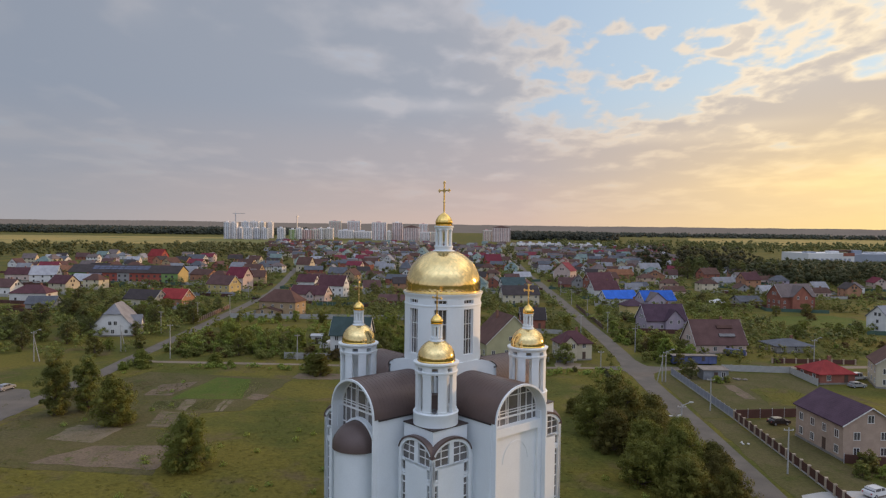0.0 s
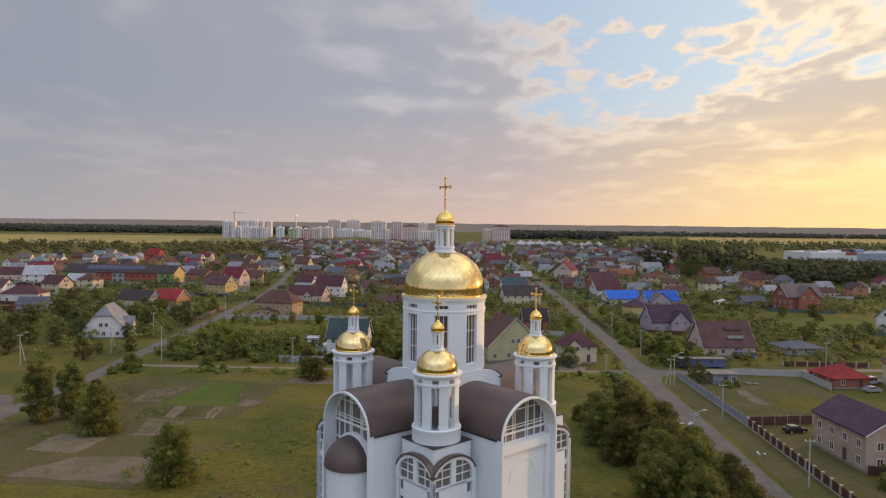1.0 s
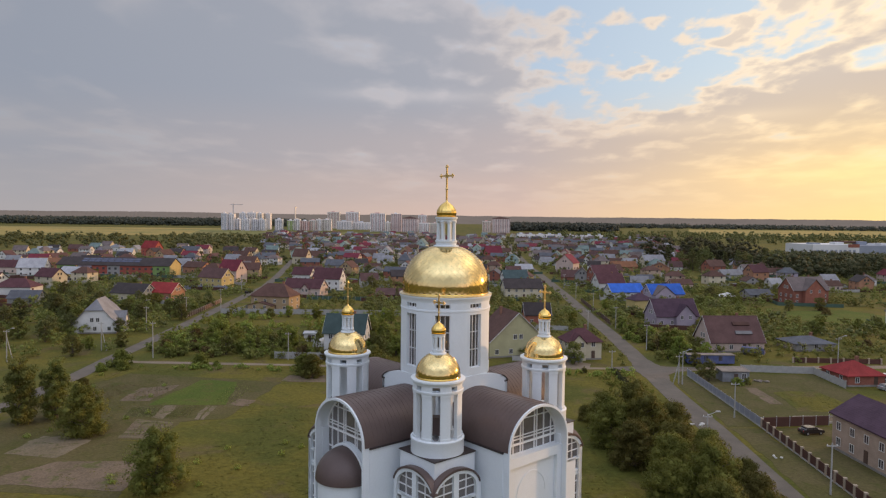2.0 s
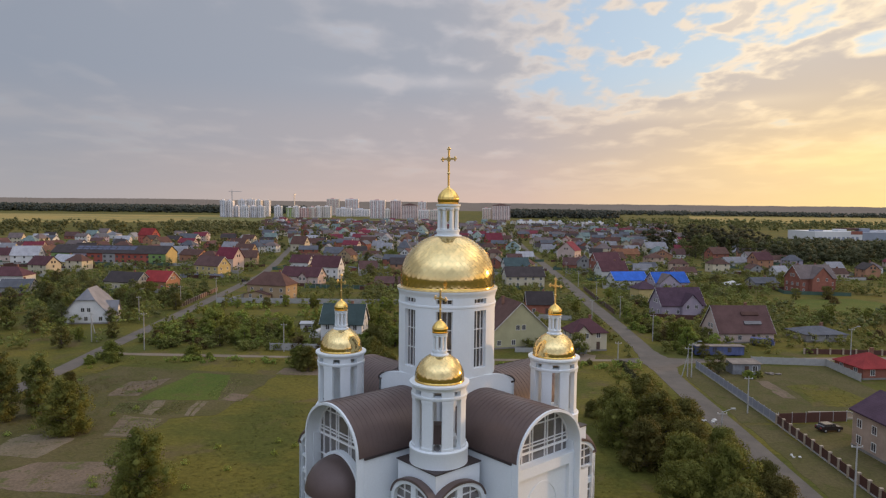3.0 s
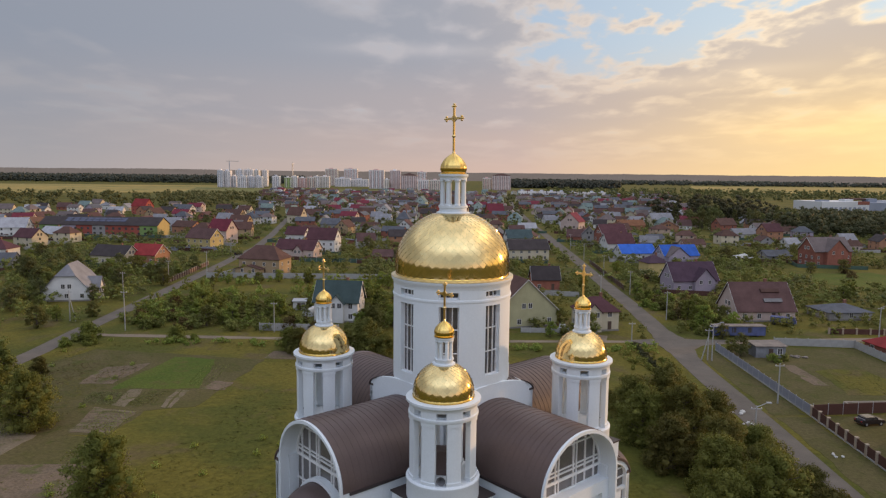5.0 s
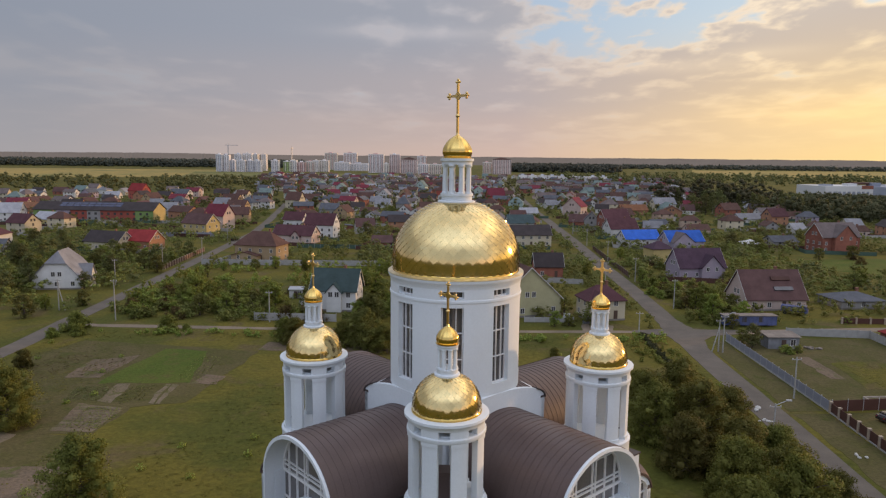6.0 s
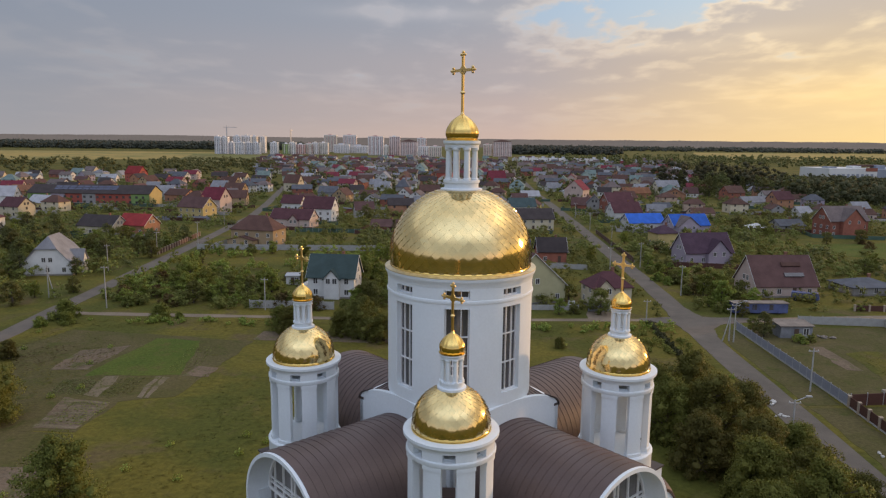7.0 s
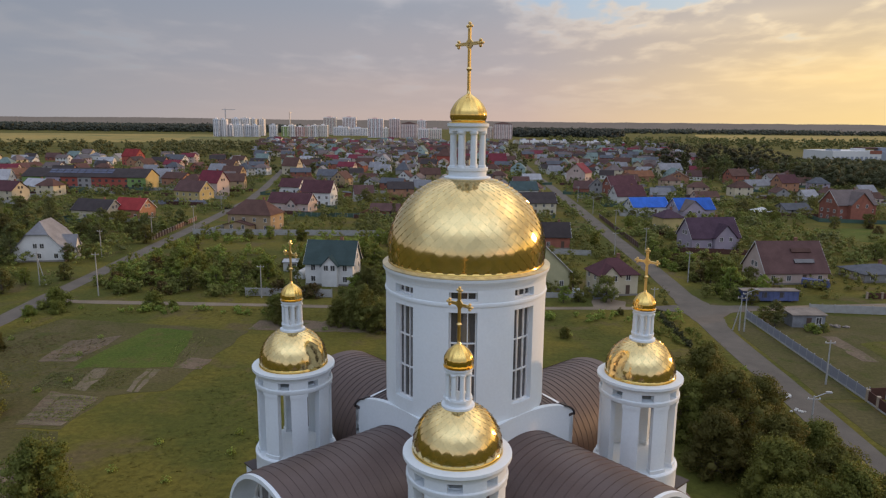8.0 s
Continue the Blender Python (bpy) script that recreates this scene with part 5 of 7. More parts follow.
ROADS = [ROAD_MAIN, ROAD_LEFT, ROAD_CROSS, PATH_LEFT]
bpy.context.view_layer.update()
BUILT = [(o.location.x, o.location.y) for o in scene.objects if o.type == "EMPTY" and o.name.startswith("house")]
BUILT += [(-222 + 11 * i, 350) for i in range(-3, 5)] + [(-217 + 13 * i, 329) for i in range(-3, 4)]
NAMED = [b for b in BUILT if 150 < b[1] < 430]
rng = random.Random(7)
combos = [("white", "slate"), ("cream", "brown"), ("brick", "brownred"), ("white", "greybrown"), ("grey", "grey"), ("cream", "greybrown"), ("pinkcream", "brown"), ("orange", "dark"),
          ("white", "brownred"), ("beige", "brown"), ("white", "greywhite"), ("tan", "brown"), ("yellow", "brownred"), ("lilac", "slate"), ("white", "grey"), ("brick", "slate"),
          ("white", "dark"), ("teal", "teal"), ("grey", "brown"), ("pinkcream", "crimson"), ("cream", "grey"), ("white", "greybrown")]
protos = {}
SLAB = material("concrete_slab", (0.36, 0.35, 0.33), 0.9, vary=0.16, scale=1.5)
FENCE_BROWN = material("brown_sheet", (0.10, 0.045, 0.035), 0.6, 0.2, vary=0.15, bands=("X", 5.0, 0.25))
GREEN_SHEET = material("green_sheet", (0.07, 0.12, 0.09), 0.6, 0.2, vary=0.12, bands=("X", 5.0, 0.2))


def outbuilding(q, L, W, h, wall, roof):
    s = new("shed")
    s.matrix_world = q
    tagged(s, f"small {WORDS[wall]} garden shed with a {WORDS.get(roof, roof)} roof", "shed", "garden sheds")
    part("wall", Geo().box(-L / 2, L / 2, -W / 2, W / 2, 0, h), wall_mat(wall), s)
    part("roof", Geo().solid([(-L / 2 - 0.3, -W / 2 - 0.3, h - 0.02), (-L / 2 - 0.3, W / 2 + 0.3, h + 0.5), (-L / 2 - 0.3, W / 2 + 0.3, h + 0.62), (-L / 2 - 0.3, -W / 2 - 0.3, h + 0.1)], (L + 0.6, 0, 0)), roof_mat(roof), s)
    part("door", Geo().box(-0.5, 0.5, -W / 2 - 0.04, -W / 2 + 0.04, 0.02, 1.95), DOOR, s)
    return s


SPOTS = []
for row in range(28):
    y0 = 165 + row * 29 * (1 + row * 0.012)
    for col in range(-38, 39):
        x = col * 22.5 + rng.uniform(-5, 5) + (row % 2) * 11
        y = y0 + rng.uniform(-9, 9)
        keep = rng.random()
        if abs(x) > 0.66 * (y + 60) + 25 or y > 1000:
            continue
        if x > 225 + (y - 300) * 0.08 and y > 380:      # pine wood
            continue
        if x < -190 and y > 640 or x < -420 or y < 300:
            continue
        if keep > 0.94 or not clear_of(x, y, ROADS, BUILT, 9, 15.5):
            continue
        BUILT.append((x, y))
        SPOTS.append((x, y, rng.randrange(len(combos)), rng.choice((-12, -10, 8, 12, 78, 82)) + rng.uniform(-4, 4)))
for i in range(900):
    y = rng.uniform(480, 1330)
    x = rng.uniform(-0.30, 0.30) * (y + 60)
    if clear_of(x, y, [ROAD_MAIN, ROAD_LEFT], BUILT, 9, 14.5):
        BUILT.append((x, y))
        SPOTS.append((x, y, rng.randrange(len(combos)), rng.choice((-10, 8, 80)) + rng.uniform(-4, 4)))


def sizes(which):
    return 10 + which % 4 * 1.2, 7.5 + which % 3 * 0.8, 3.0 + 2.2 * (which % 2), 2.6 + which % 3 * 0.7


far = []
for x, y, which, turn in SPOTS:
    if y > 520:
        far.append((x, y, which, turn))
        continue
    key = (which, 1 if y < 300 else 0)
    wall, roof = combos[which]
    if key not in protos:
        protos[key] = house(x, y, turn, *sizes(which), wall, roof, "hip" if which % 4 == 1 else "gable", 1 + which % 2, key[1], chimney=which % 3 == 0)
    else:
        copy_thing(protos[key], pose(x, y, 0, 0, 0, turn))

# outbuildings and plot fences of the near quarters
YARD = [(x, y, turn) for x, y, _, turn in SPOTS if y < 430]
sheds = []
for i, (x, y, turn) in enumerate(YARD[::3]):
    a = radians(turn) + rng.choice((0.6, 2.3, -0.9))
    q = pose(x + 11.5 * math.cos(a), y + 11.5 * math.sin(a), 0, 0, 0, turn + rng.choice((0, 90)))
    if len(sheds) < 4:
        sheds.append(outbuilding(q, *((5, 3.6, 2.3, "grey", "greywhite"), (6.5, 4, 2.5, "brick", "slate"), (4.2, 3.2, 2.2, "tan", "brown"), (7, 4.5, 2.6, "white", "grey"))[i]))
    else:
        copy_thing(sheds[i % 4], q)
for j, (mat, lab) in enumerate(((SLAB, "pale concrete plot fences between gardens"), (FENCE_BROWN, "brown sheet plot fences between gardens"), (GREEN_SHEET, "green sheet plot fences between gardens"))):
    g = Geo()
    for x, y, turn in YARD[j::3] + [(o[0], o[1], -10) for o in NAMED[j::3]]:
        q = pose(x, y, 0, 0, 0, turn if abs(turn) < 45 else turn - 90)
        w = rng.uniform(10, 14)
        g.box(-w, w, -11.3, -11.2, 0, 1.6, q)
        if rng.random() < 0.6:
            g.box(-w, -w + 0.1, -11.2, 8, 0, 1.6, q)
        for k in range(9):
            u = -w + 2 * w * k / 8
            g.box(u - 0.07, u + 0.07, -11.4, -11.15, 0, 1.75, q)
    tagged(part("plot_fence", g, mat, None), lab, "fence", kind="stuff")

# the far quarters as one mesh: walls, roofs and window openings
vs, fs, ms, slots = [], [], [], []


def slot(m):
    if m not in slots:
        slots.append(m)
    return slots.index(m)


for x, y, which, turn in far:
    L, W, wh, rh = sizes(which)
    wall, roof = combos[which]
    m = pose(x, y, 0, 0, 0, turn)
    g = Geo()
    a, b = L / 2, W / 2
    g.solid([(-a, -b, 0), (-a, b, 0), (-a, b, wh), (-a, 0, wh + rh - 0.1), (-a, -b, wh)], (L, 0, 0), m)
    n0 = len(g.f)
    for s in (1, -1):
        g.solid([(-a - 0.4, s * (b + 0.4), wh - 0.3), (-a - 0.4, 0, wh + rh), (-a - 0.4, 0, wh + rh + 0.2), (-a - 0.4, s * (b + 0.4), wh - 0.1)], (L + 0.8, 0, 0), m)
    n1 = len(g.f)
    for z in ((1.6,) if which % 2 == 0 else (1.6, 4.2)):
        for u in (-0.28, 0.05, 0.3):
            for s in (1, -1):
                g.box(u * L - 0.55, u * L + 0.55, s * b - 0.05, s * b + 0.05, z - 0.6, z + 0.6, m)
        for s in (1, -1):
            g.box(s * a - 0.05, s * a + 0.05, -0.6, 0.6, z - 0.6, z + 0.6, m)
    k = len(vs)
    vs += g.v
    fs += [tuple(i + k for i in f) for f in g.f]
    ms += [slot(wall_mat(wall))] * n0 + [slot(roof_mat(roof))] * (n1 - n0) + [slot(GLASS_DARK)] * (len(g.f) - n1)
me = bpy.data.meshes.new("far_houses")
me.from_pydata(vs, [], fs)
for m in slots:
    me.materials.append(m)
me.polygons.foreach_set("material_index", ms)
tagged(part("far_houses", me, None, None), "far quarter of small houses with dark and red roofs", "houses", kind="stuff")

# ---- trees and bushes ----
def scatter(n, seed, area, keys, lo, hi, house_gap=7.5, road_gap=4.5):
    r = random.Random(seed)
    made = 0
    for _ in range(n * 6):
        if made >= n:
            break
        x, y = area(r)
        if not clear_of(x, y, ROADS, BUILT, road_gap, house_gap):
            continue
        plant(r.choice(keys), x, y, r.uniform(lo, hi), r.uniform(0, 360))
        made += 1


for x, y, s, k in ((-80.5, 47, 1.38, "near_c"), (-76.0, 51, 1.25, "near_c"), (-65.5, 42.0, 1.22, "near_a"), (-41.5, 18.8, 1.16, "near_a"), (-81, 69, 0.55, "near_b"),
                   (-35, 88.5, 0.9, "near_b"), (-38, 91, 0.7, "near_a"), (-20, 86, 1.15, "near_e"), (-24.5, 88, 0.85, "near_b"), (-15.5, 84, 0.9, "near_b"), (-22, 108, 1.0, "near_e"),
                   (29, 53, 1.1, "near_b"), (33.0, 49.5, 1.3, "near_a"), (28, 42, 1.15, "near_a"), (33.5, 40.5, 1.3, "near_a"), (39.0, 44, 1.2, "near_b"), (29.5, 33, 1.15, "near_b"),
                   (36, 32, 1.2, "near_b"), (41.5, 34, 0.95, "near_b"), (33, 25, 1.25, "near_b"), (39, 25, 1.15, "near_b"), (43.2, 23, 0.8, "near_b"), (36.5, 17.5, 1.2, "near_a"),
                   (30.5, 17, 1.1, "near_b"), (41, 14, 1.0, "near_b"), (34.5, 9, 1.15, "near_b"), (40, 6, 0.9, "near_a"), (26, 57, 0.5, "near_b"), (19, 82, 0.35, "near_b")):
    plant(k, x, y, s, (x * 37 + y * 11) % 360)
BUSH = ("bush_a", "bush_b", "bush_c", "bush_a", "mid_b", "bush_a")
scatter(80, 21, lambda r: (r.uniform(-86, -8), r.uniform(107, 150)), BUSH, 0.7, 1.35, 8)
scatter(30, 22, lambda r: (r.uniform(-86, -8), r.uniform(109, 188)), ("mid_b", "mid_a", "mid_b", "mid_d"), 0.4, 0.85, 9)
scatter(45, 23, lambda r: (r.uniform(56, 72), r.uniform(112, 172)), BUSH, 0.7, 1.3, 7, 4)
scatter(50, 24, lambda r: (r.uniform(55, 160), r.uniform(108, 250)), ("bush_a", "bush_c", "mid_a", "mid_b", "bush_b"), 0.6, 1.1, 9)
scatter(40, 25, lambda r: (r.uniform(-190, -98), r.uniform(106, 240)), ("mid_a", "mid_b", "bush_a", "mid_c"), 0.6, 1.0, 9)
scatter(34, 71, lambda r: (r.uniform(-165, -99), r.uniform(105, 205)), ("mid_c", "mid_a", "mid_c"), 0.75, 1.05, 9)
scatter(30, 72, lambda r: (r.uniform(175, 260), r.uniform(430, 540)), ("mid_c", "mid_c", "mid_d"), 1.3, 2.0, 9)
for x, y, s, k in ((62.5, 92.5, 0.62, "mid_c"), (61.5, 95.5, 0.5, "mid_a"), (68.0, 88.5, 0.9, "bush_b"), (70.5, 89.3, 0.7, "bush_a"), (64.5, 108.8, 0.55, "mid_a"), (-87, 97, 1.15, "near_d"), (-84, 92.5, 0.7, "near_d"), (-88.5, 90, 0.6, "near_d"), (-66.5, 98.4, 0.95, "near_d"), (-62.5, 98.6, 0.4, "near_d"),
                   (36.5, 62, 0.8, "bush_b"), (40.5, 60, 0.9, "bush_a"), (33, 98.5, 0.6, "bush_a"), (69.5, 25.5, 1.35, "bush_a"), (71.0, 22.0, 1.2, "bush_b"), (67.0, 22.5, 1.0, "bush_a")):
    plant(k, x, y, s, (x * 37 + y * 11) % 360)
scatter(30, 26, lambda r: (r.uniform(-30, 46), r.uniform(106, 180)), ("mid_a", "mid_b", "bush_a"), 0.6, 1.0, 9)


def town_area(r):
    y = 180 + 330 * math.sqrt(r.random())
    return r.uniform(-0.66, 0.66) * (y + 50), y


scatter(70, 27, town_area, ("mid_a", "mid_b", "mid_c", "mid_a", "bush_a", "mid_d"), 0.55, 1.0, 7.5, 4)


def wood(name, n, seed, area, size, height, mat, label, quads=26, leaf=0.9):
    """Many crowns as one mesh."""
    r = np.random.default_rng(seed)
    cl = []
    for _ in range(n):
        x, y = area(r)
        h = height * (0.7 + 0.5 * r.random())
        w = size * (0.7 + 0.6 * r.random())
        cl += [(x + w * 0.42 * r.normal(), y + w * 0.42 * r.normal(), h * (0.15 + 0.75 * r.random()), w * (0.24 + 0.3 * r.random())) for _ in range(8)]
    v, f, nor = leaves(r, n * quads, leaf, cl, 1.2, 0.40 if leaf < 0.25 else 0.56)
    ob = part(name, mesh_np(name, v, f, mat, nor), None, None)
    return tagged(ob, label, "trees", kind="stuff")


def fan(y0, y1, a, b):
    def pick(r):
        y = y0 + (y1 - y0) * r.random() ** 0.7
        return (a + (b - a) * r.random()) * (y + 45), y
    return pick


def gardens(r):
    while True:
        y = 150 + 370 * r.random() ** 0.75
        x = (-0.68 + 1.36 * r.random()) * (y + 55)
        if not (-95 < x < 46 and y < 185) and not (128 < x < 190 and 190 < y < 236) and clear_of(x, y, ROADS, BUILT, 5, 9):
            return x, y


def belt(x0, x1, y0, y1):
    def pick(r):
        while True:
            x, y = x0 + (x1 - x0) * r.random(), y0 + (y1 - y0) * r.random()
            if clear_of(x, y, ROADS, BUILT, 4.5, 7):
                return x, y
    return pick


wood("shrub_belt", 170, 61, belt(-90, -2, 107, 152), 1.7, 2.4, LEAF, "dense green shrubs behind the track", 285, 0.14)
wood("shrub_belt", 110, 62, belt(-90, -30, 110, 188), 1.7, 3.0, LEAF_LIGHT, "light green shrubs and saplings behind the track", 255, 0.14)
wood("shrub_belt", 190, 63, belt(56, 150, 112, 205), 2.0, 3.0, LEAF, "green shrubs in the gardens beside the street", 270, 0.14)
wood("shrub_belt", 230, 64, belt(-210, -99, 100, 215), 2.3, 4.0, LEAF, "dense green shrubs beyond the lane", 270, 0.14)
wood("shrub_belt", 80, 65, belt(5, 46, 108, 190), 2.0, 3.2, LEAF, "green shrubs before the street houses", 270, 0.14)
wood("shrub_belt", 70, 66, belt(-75, 45, 93, 99), 1.0, 1.3, LEAF_LIGHT, "low weeds along the dirt track", 110, 0.15)
wood("garden_trees", 110, 85, belt(57, 124, 190, 330), 2.4, 4.2, LEAF, "dense green gardens beside the street", 230, 0.17)
wood("garden_trees", 70, 86, belt(124, 190, 240, 330), 2.4, 4.4, LEAF, "dense green gardens beside the brick house", 230, 0.17)
wood("garden_trees", 150, 87, belt(-62, 40, 196, 300), 2.4, 4.4, LEAF, "green gardens behind the slab fence", 230, 0.17)
wood("garden_trees", 1300, 30, gardens, 2.4, 3.8, LEAF, "dense green gardens between the houses", 150, 0.2)
wood("garden_trees", 550, 29, gardens, 2.8, 5.4, LEAF_DARK, "dark green fruit trees between the houses", 170, 0.22)
wood("far_garden_trees", 1000, 31, fan(420, 1150, -0.45, 0.42), 4.0, 8.0, LEAF_DARK, "dark garden trees among the far houses", 80, 0.36)
wood("tall_trees", 55, 81, lambda r: (160 + 105 * r.random(), 515 + 60 * r.random()), 5.5, 23.0, LEAF_PINE, "tall dark trees behind the houses", 420, 0.36)
wood("tall_trees", 60, 82, lambda r: (225 + 130 * r.random(), 375 + 70 * r.random()), 5.0, 15.0, LEAF_PINE, "tall dark pines behind the brick house", 420, 0.36)
wood("hedge", 60, 88, lambda r: (40.8 - 0.2 * r.normal(), 78 + 23 * r.random()), 0.55, 0.9, LEAF_PINE, "low dark weedy hedge beside the street corner", 190, 0.12)
wood("hedge", 34, 89, belt(36.0, 47.0, 66, 96), 0.9, 1.1, LEAF_LIGHT, "loose light green weeds beside the hedge", 130, 0.12)
wood("saplings", 70, 83, belt(-88, -6, 110, 186), 1.4, 6.5, LEAF_LIGHT, "light green saplings between the shrubs", 420, 0.15)
wood("pine_wood", 1100, 32, lambda r: (235 + 330 * r.random(), 410 + 230 * r.random()), 5.0, 9.5, LEAF_PINE, "dense dark pine wood behind the houses", 80, 0.6)
wood("tree_belt", 240, 33, fan(600, 960, -0.74, -0.28), 5.5, 10.5, LEAF_DARK, "belt of dark trees before the fields", 240, 0.36)
wood("tree_belt", 480, 34, fan(1000, 1500, 0.12, 0.75), 6.0, 14.0, LEAF_DARK, "belt of trees before the yellow field", 50, 1.0)
wood("far_forest", 2600, 35, fan(2100, 2700, -0.85, -0.24), 14, 22.0, LEAF_FAR_HAZE, "far dark forest", 20, 2.5)
wood("far_forest", 1500, 37, fan(1900, 2500, 0.05, 0.22), 14, 20.0, LEAF_FAR_HAZE, "far forest behind the flats", 18, 2.5)
wood("far_forest", 900, 36, fan(2800, 3500, 0.05, 0.9), 16, 16.0, LEAF_FAR_HAZE, "scattered far woods beyond the yellow field", 18, 3.0)

# ---- garden plots on the meadow ----
patch("garden_plot", [(-84.0, 75.0), (-80.0, 88.0), (-65.0, 86.0), (-41.0, 82.5), (-43.0, 63.0), (-44.0, 52.7), (-51.5, 50.0), (-52.0, 39.5), (-60.5, 39.0), (-68.0, 50.0)], PLOT, 0.025, "wide weedy allotment ground around the plots", "garden plot")
patch("garden_plot", [(-88, 20), (-70, 17), (-46, 15.5), (-47, 30), (-52, 39), (-60.5, 39), (-68, 50), (-84, 62)], PLOT, 0.02, "weedy brown allotment ground beside the soil patch", "garden plot")
patch("verge", [(53.0, 55), (58.5, 55), (58.3, 97), (56.2, 98.2), (53.2, 86)], PLOT, 0.028, "dry brownish grass verge beside the street", "verge")
patch("yard", [(60.4, 58), (91.5, 60), (92, 101), (60.2, 99)], PLOT, 0.02, "weedy brown ground of the fenced yard", "yard")
patch("lawn", [(-62.7, 61.4), (-60.7, 83.0), (-51.1, 82.2), (-47.2, 62.3)], LAWN, 0.035, "fresh green sown rectangle in the meadow", "lawn")
patch("lawn", [(128, 205), (136, 226), (172, 232), (185, 200), (150, 190)], LAWN, 0.03, "mown green lawn behind the gardens", "lawn")
patch("garden_plot", [(-58.3, 40.1), (-52.2, 40.4), (-52.5, 49.5), (-61.1, 51.6)], SOIL, 0.04, "tilled brown vegetable plot with sparse rows", "garden plot")
for k in range(5):
    w = 41.0 + 2.1 * k
    patch("garden_plot", [(-58.6 - 0.18 * k, w), (-52.4, w), (-52.4, w + 0.75), (-58.8 - 0.18 * k, w + 0.75)], STRAW, 0.05, "pale dry furrow between vegetable rows", "garden plot")
patch("garden_plot", [(-41.5, 83.5), (-30, 83.0), (-12.5, 82.5), (-12.0, 88.5), (-27, 90.0), (-41.0, 89.5)], SOIL, 0.03, "bare brown earth beside the dirt track", "garden plot")
patch("garden_plot", [(-58.3, 52.8), (-55.4, 51.9), (-56.7, 61.0), (-59.0, 61.0)], STRAW, 0.04, "narrow dry straw-coloured garden strip", "garden plot")
patch("garden_plot", [(-50.2, 52.2), (-49.2, 52.0), (-50.0, 61.0), (-51.1, 61.0)], STRAW, 0.04, "narrow dry straw-coloured garden strip", "garden plot")
patch("garden_plot", [(-48.7, 52.0), (-47.7, 51.9), (-48.5, 61.0), (-49.5, 61.0)], STRAW, 0.04, "narrow dry straw-coloured garden strip", "garden plot")
patch("garden_plot", [(-68.7, 19.4), (-46.2, 17.8), (-48.5, 29.6), (-62.0, 28.7)], SOIL, 0.04, "bare brown soil patch with weeds", "garden plot")
patch("garden_plot", [(-46.5, 61.8), (-42.2, 62.2), (-42.4, 66.8), (-46.3, 67.0)], SOIL, 0.045, "small bare brown garden bed", "garden plot")
patch("garden_plot", [(-70.9, 63.8), (-64.0, 64.3), (-63.0, 78.0), (-71.3, 74.5)], SOIL, 0.04, "weedy brown vegetable plot", "garden plot")
patch("garden_plot", [(-73.0, 31.0), (-63.5, 30.5), (-62.5, 39.0), (-72.0, 41.0)], STRAW, 0.04, "trampled dry garden plot", "garden plot")
patch("car_park", [(-88.5, 40), (-88.6, 52), (-99.1, 66.7), (-118, 70), (-125, 40)], ASPHALT, 0.035, "grey asphalt yard beside the lane", "car park")
for pts, mat, lab in (([(-900, 1000), (-470, 1180), (-660, 1800), (-1500, 1700), (-1500, 1000)], WHEAT, "wide ripe yellow field before the forest"),
                      ([(-430, 900), (-120, 980), (-90, 1500), (-640, 1560)], PASTURE, "green and yellow fallow field before the flats"),
                      ([(520, 1550), (1500, 1700), (2300, 2850), (900, 2700)], WHEAT, "far ripe yellow field")):
    patch("field", pts, mat, {"wide": 0.25, "gree": 0.4, "far ": 0.3}[lab[:4]], lab, "field")

patch("garden_plot", [(68, 72), (71, 72), (71, 86), (68.5, 86)], SOIL, 0.04, "bare brown soil of the fenced yard", "garden plot")
patch("garden_plot", [(72, 66), (86, 68), (84, 84), (73, 82)], MEADOW, 0.04, "grassy vegetable bed of the fenced yard", "garden plot")
patch("verge", [(51.5, 8), (57.8, 8), (58.6, 54), (53.2, 54)], PLOT, 0.028, "dry brownish grass verge beside the brown fence", "verge")
patch("yard", [(60.2, 14), (67.5, 14), (67.5, 30), (73, 31), (73, 56.5), (60.2, 54.5)], PLOT, 0.02, "trodden weedy yard behind the brown fence", "yard")
patch("drive", [(28.5, 103.2), (35, 103.2), (36.5, 109.5), (34.5, 111), (29.5, 111), (29, 108)], DIRT, 0.034, "bare earth drive before the cream house", "drive")
patch("drive", [(52, 8), (60, 10), (72, 12), (72, 17), (60, 16), (53, 14)], SLAB, 0.06, "pale concrete drive beside the street", "drive")
# furrows and vegetable rows
def blade_up(v):
    """Turns every leaf quad so that its upper side faces the sky."""
    q = v.reshape(-1, 4, 3)
    n = np.cross(q[:, 1] - q[:, 0], q[:, 2] - q[:, 1])
    d = n[:, 2] < 0
    q[d] = q[d][:, ::-1]


def rows_of(name, origin, along, across, n, length, label, mat, r0):
    r = np.random.default_rng(r0)
    o, u, w = Vector((*origin, 0)), Vector((*along, 0)).normalized(), Vector((*across, 0)).normalized()
    vs, fs, k = [], [], 0
    for i in range(n):
        cl = [(*(o + w * i * 0.85 + u * (length * (j + 0.5) / 16))[:2], 0.12, 0.35) for j in range(16) if r.random() > 0.2]
        v, f, _ = leaves(r, 90, 0.11, cl, 1.0)
        v[:, 2] = np.abs(v[:, 2]) * 0.6
        blade_up(v)
        vs.append(v)
        fs.append(f + k)
        k += len(v)
    vs = np.concatenate(vs)
    up_way = np.tile(np.array((0.0, 0.0, 1.0)), (len(vs), 1))
    tagged(part(name, mesh_np(name, vs, np.concatenate(fs), mat, up_way), None, None), label, "vegetables", kind="stuff")


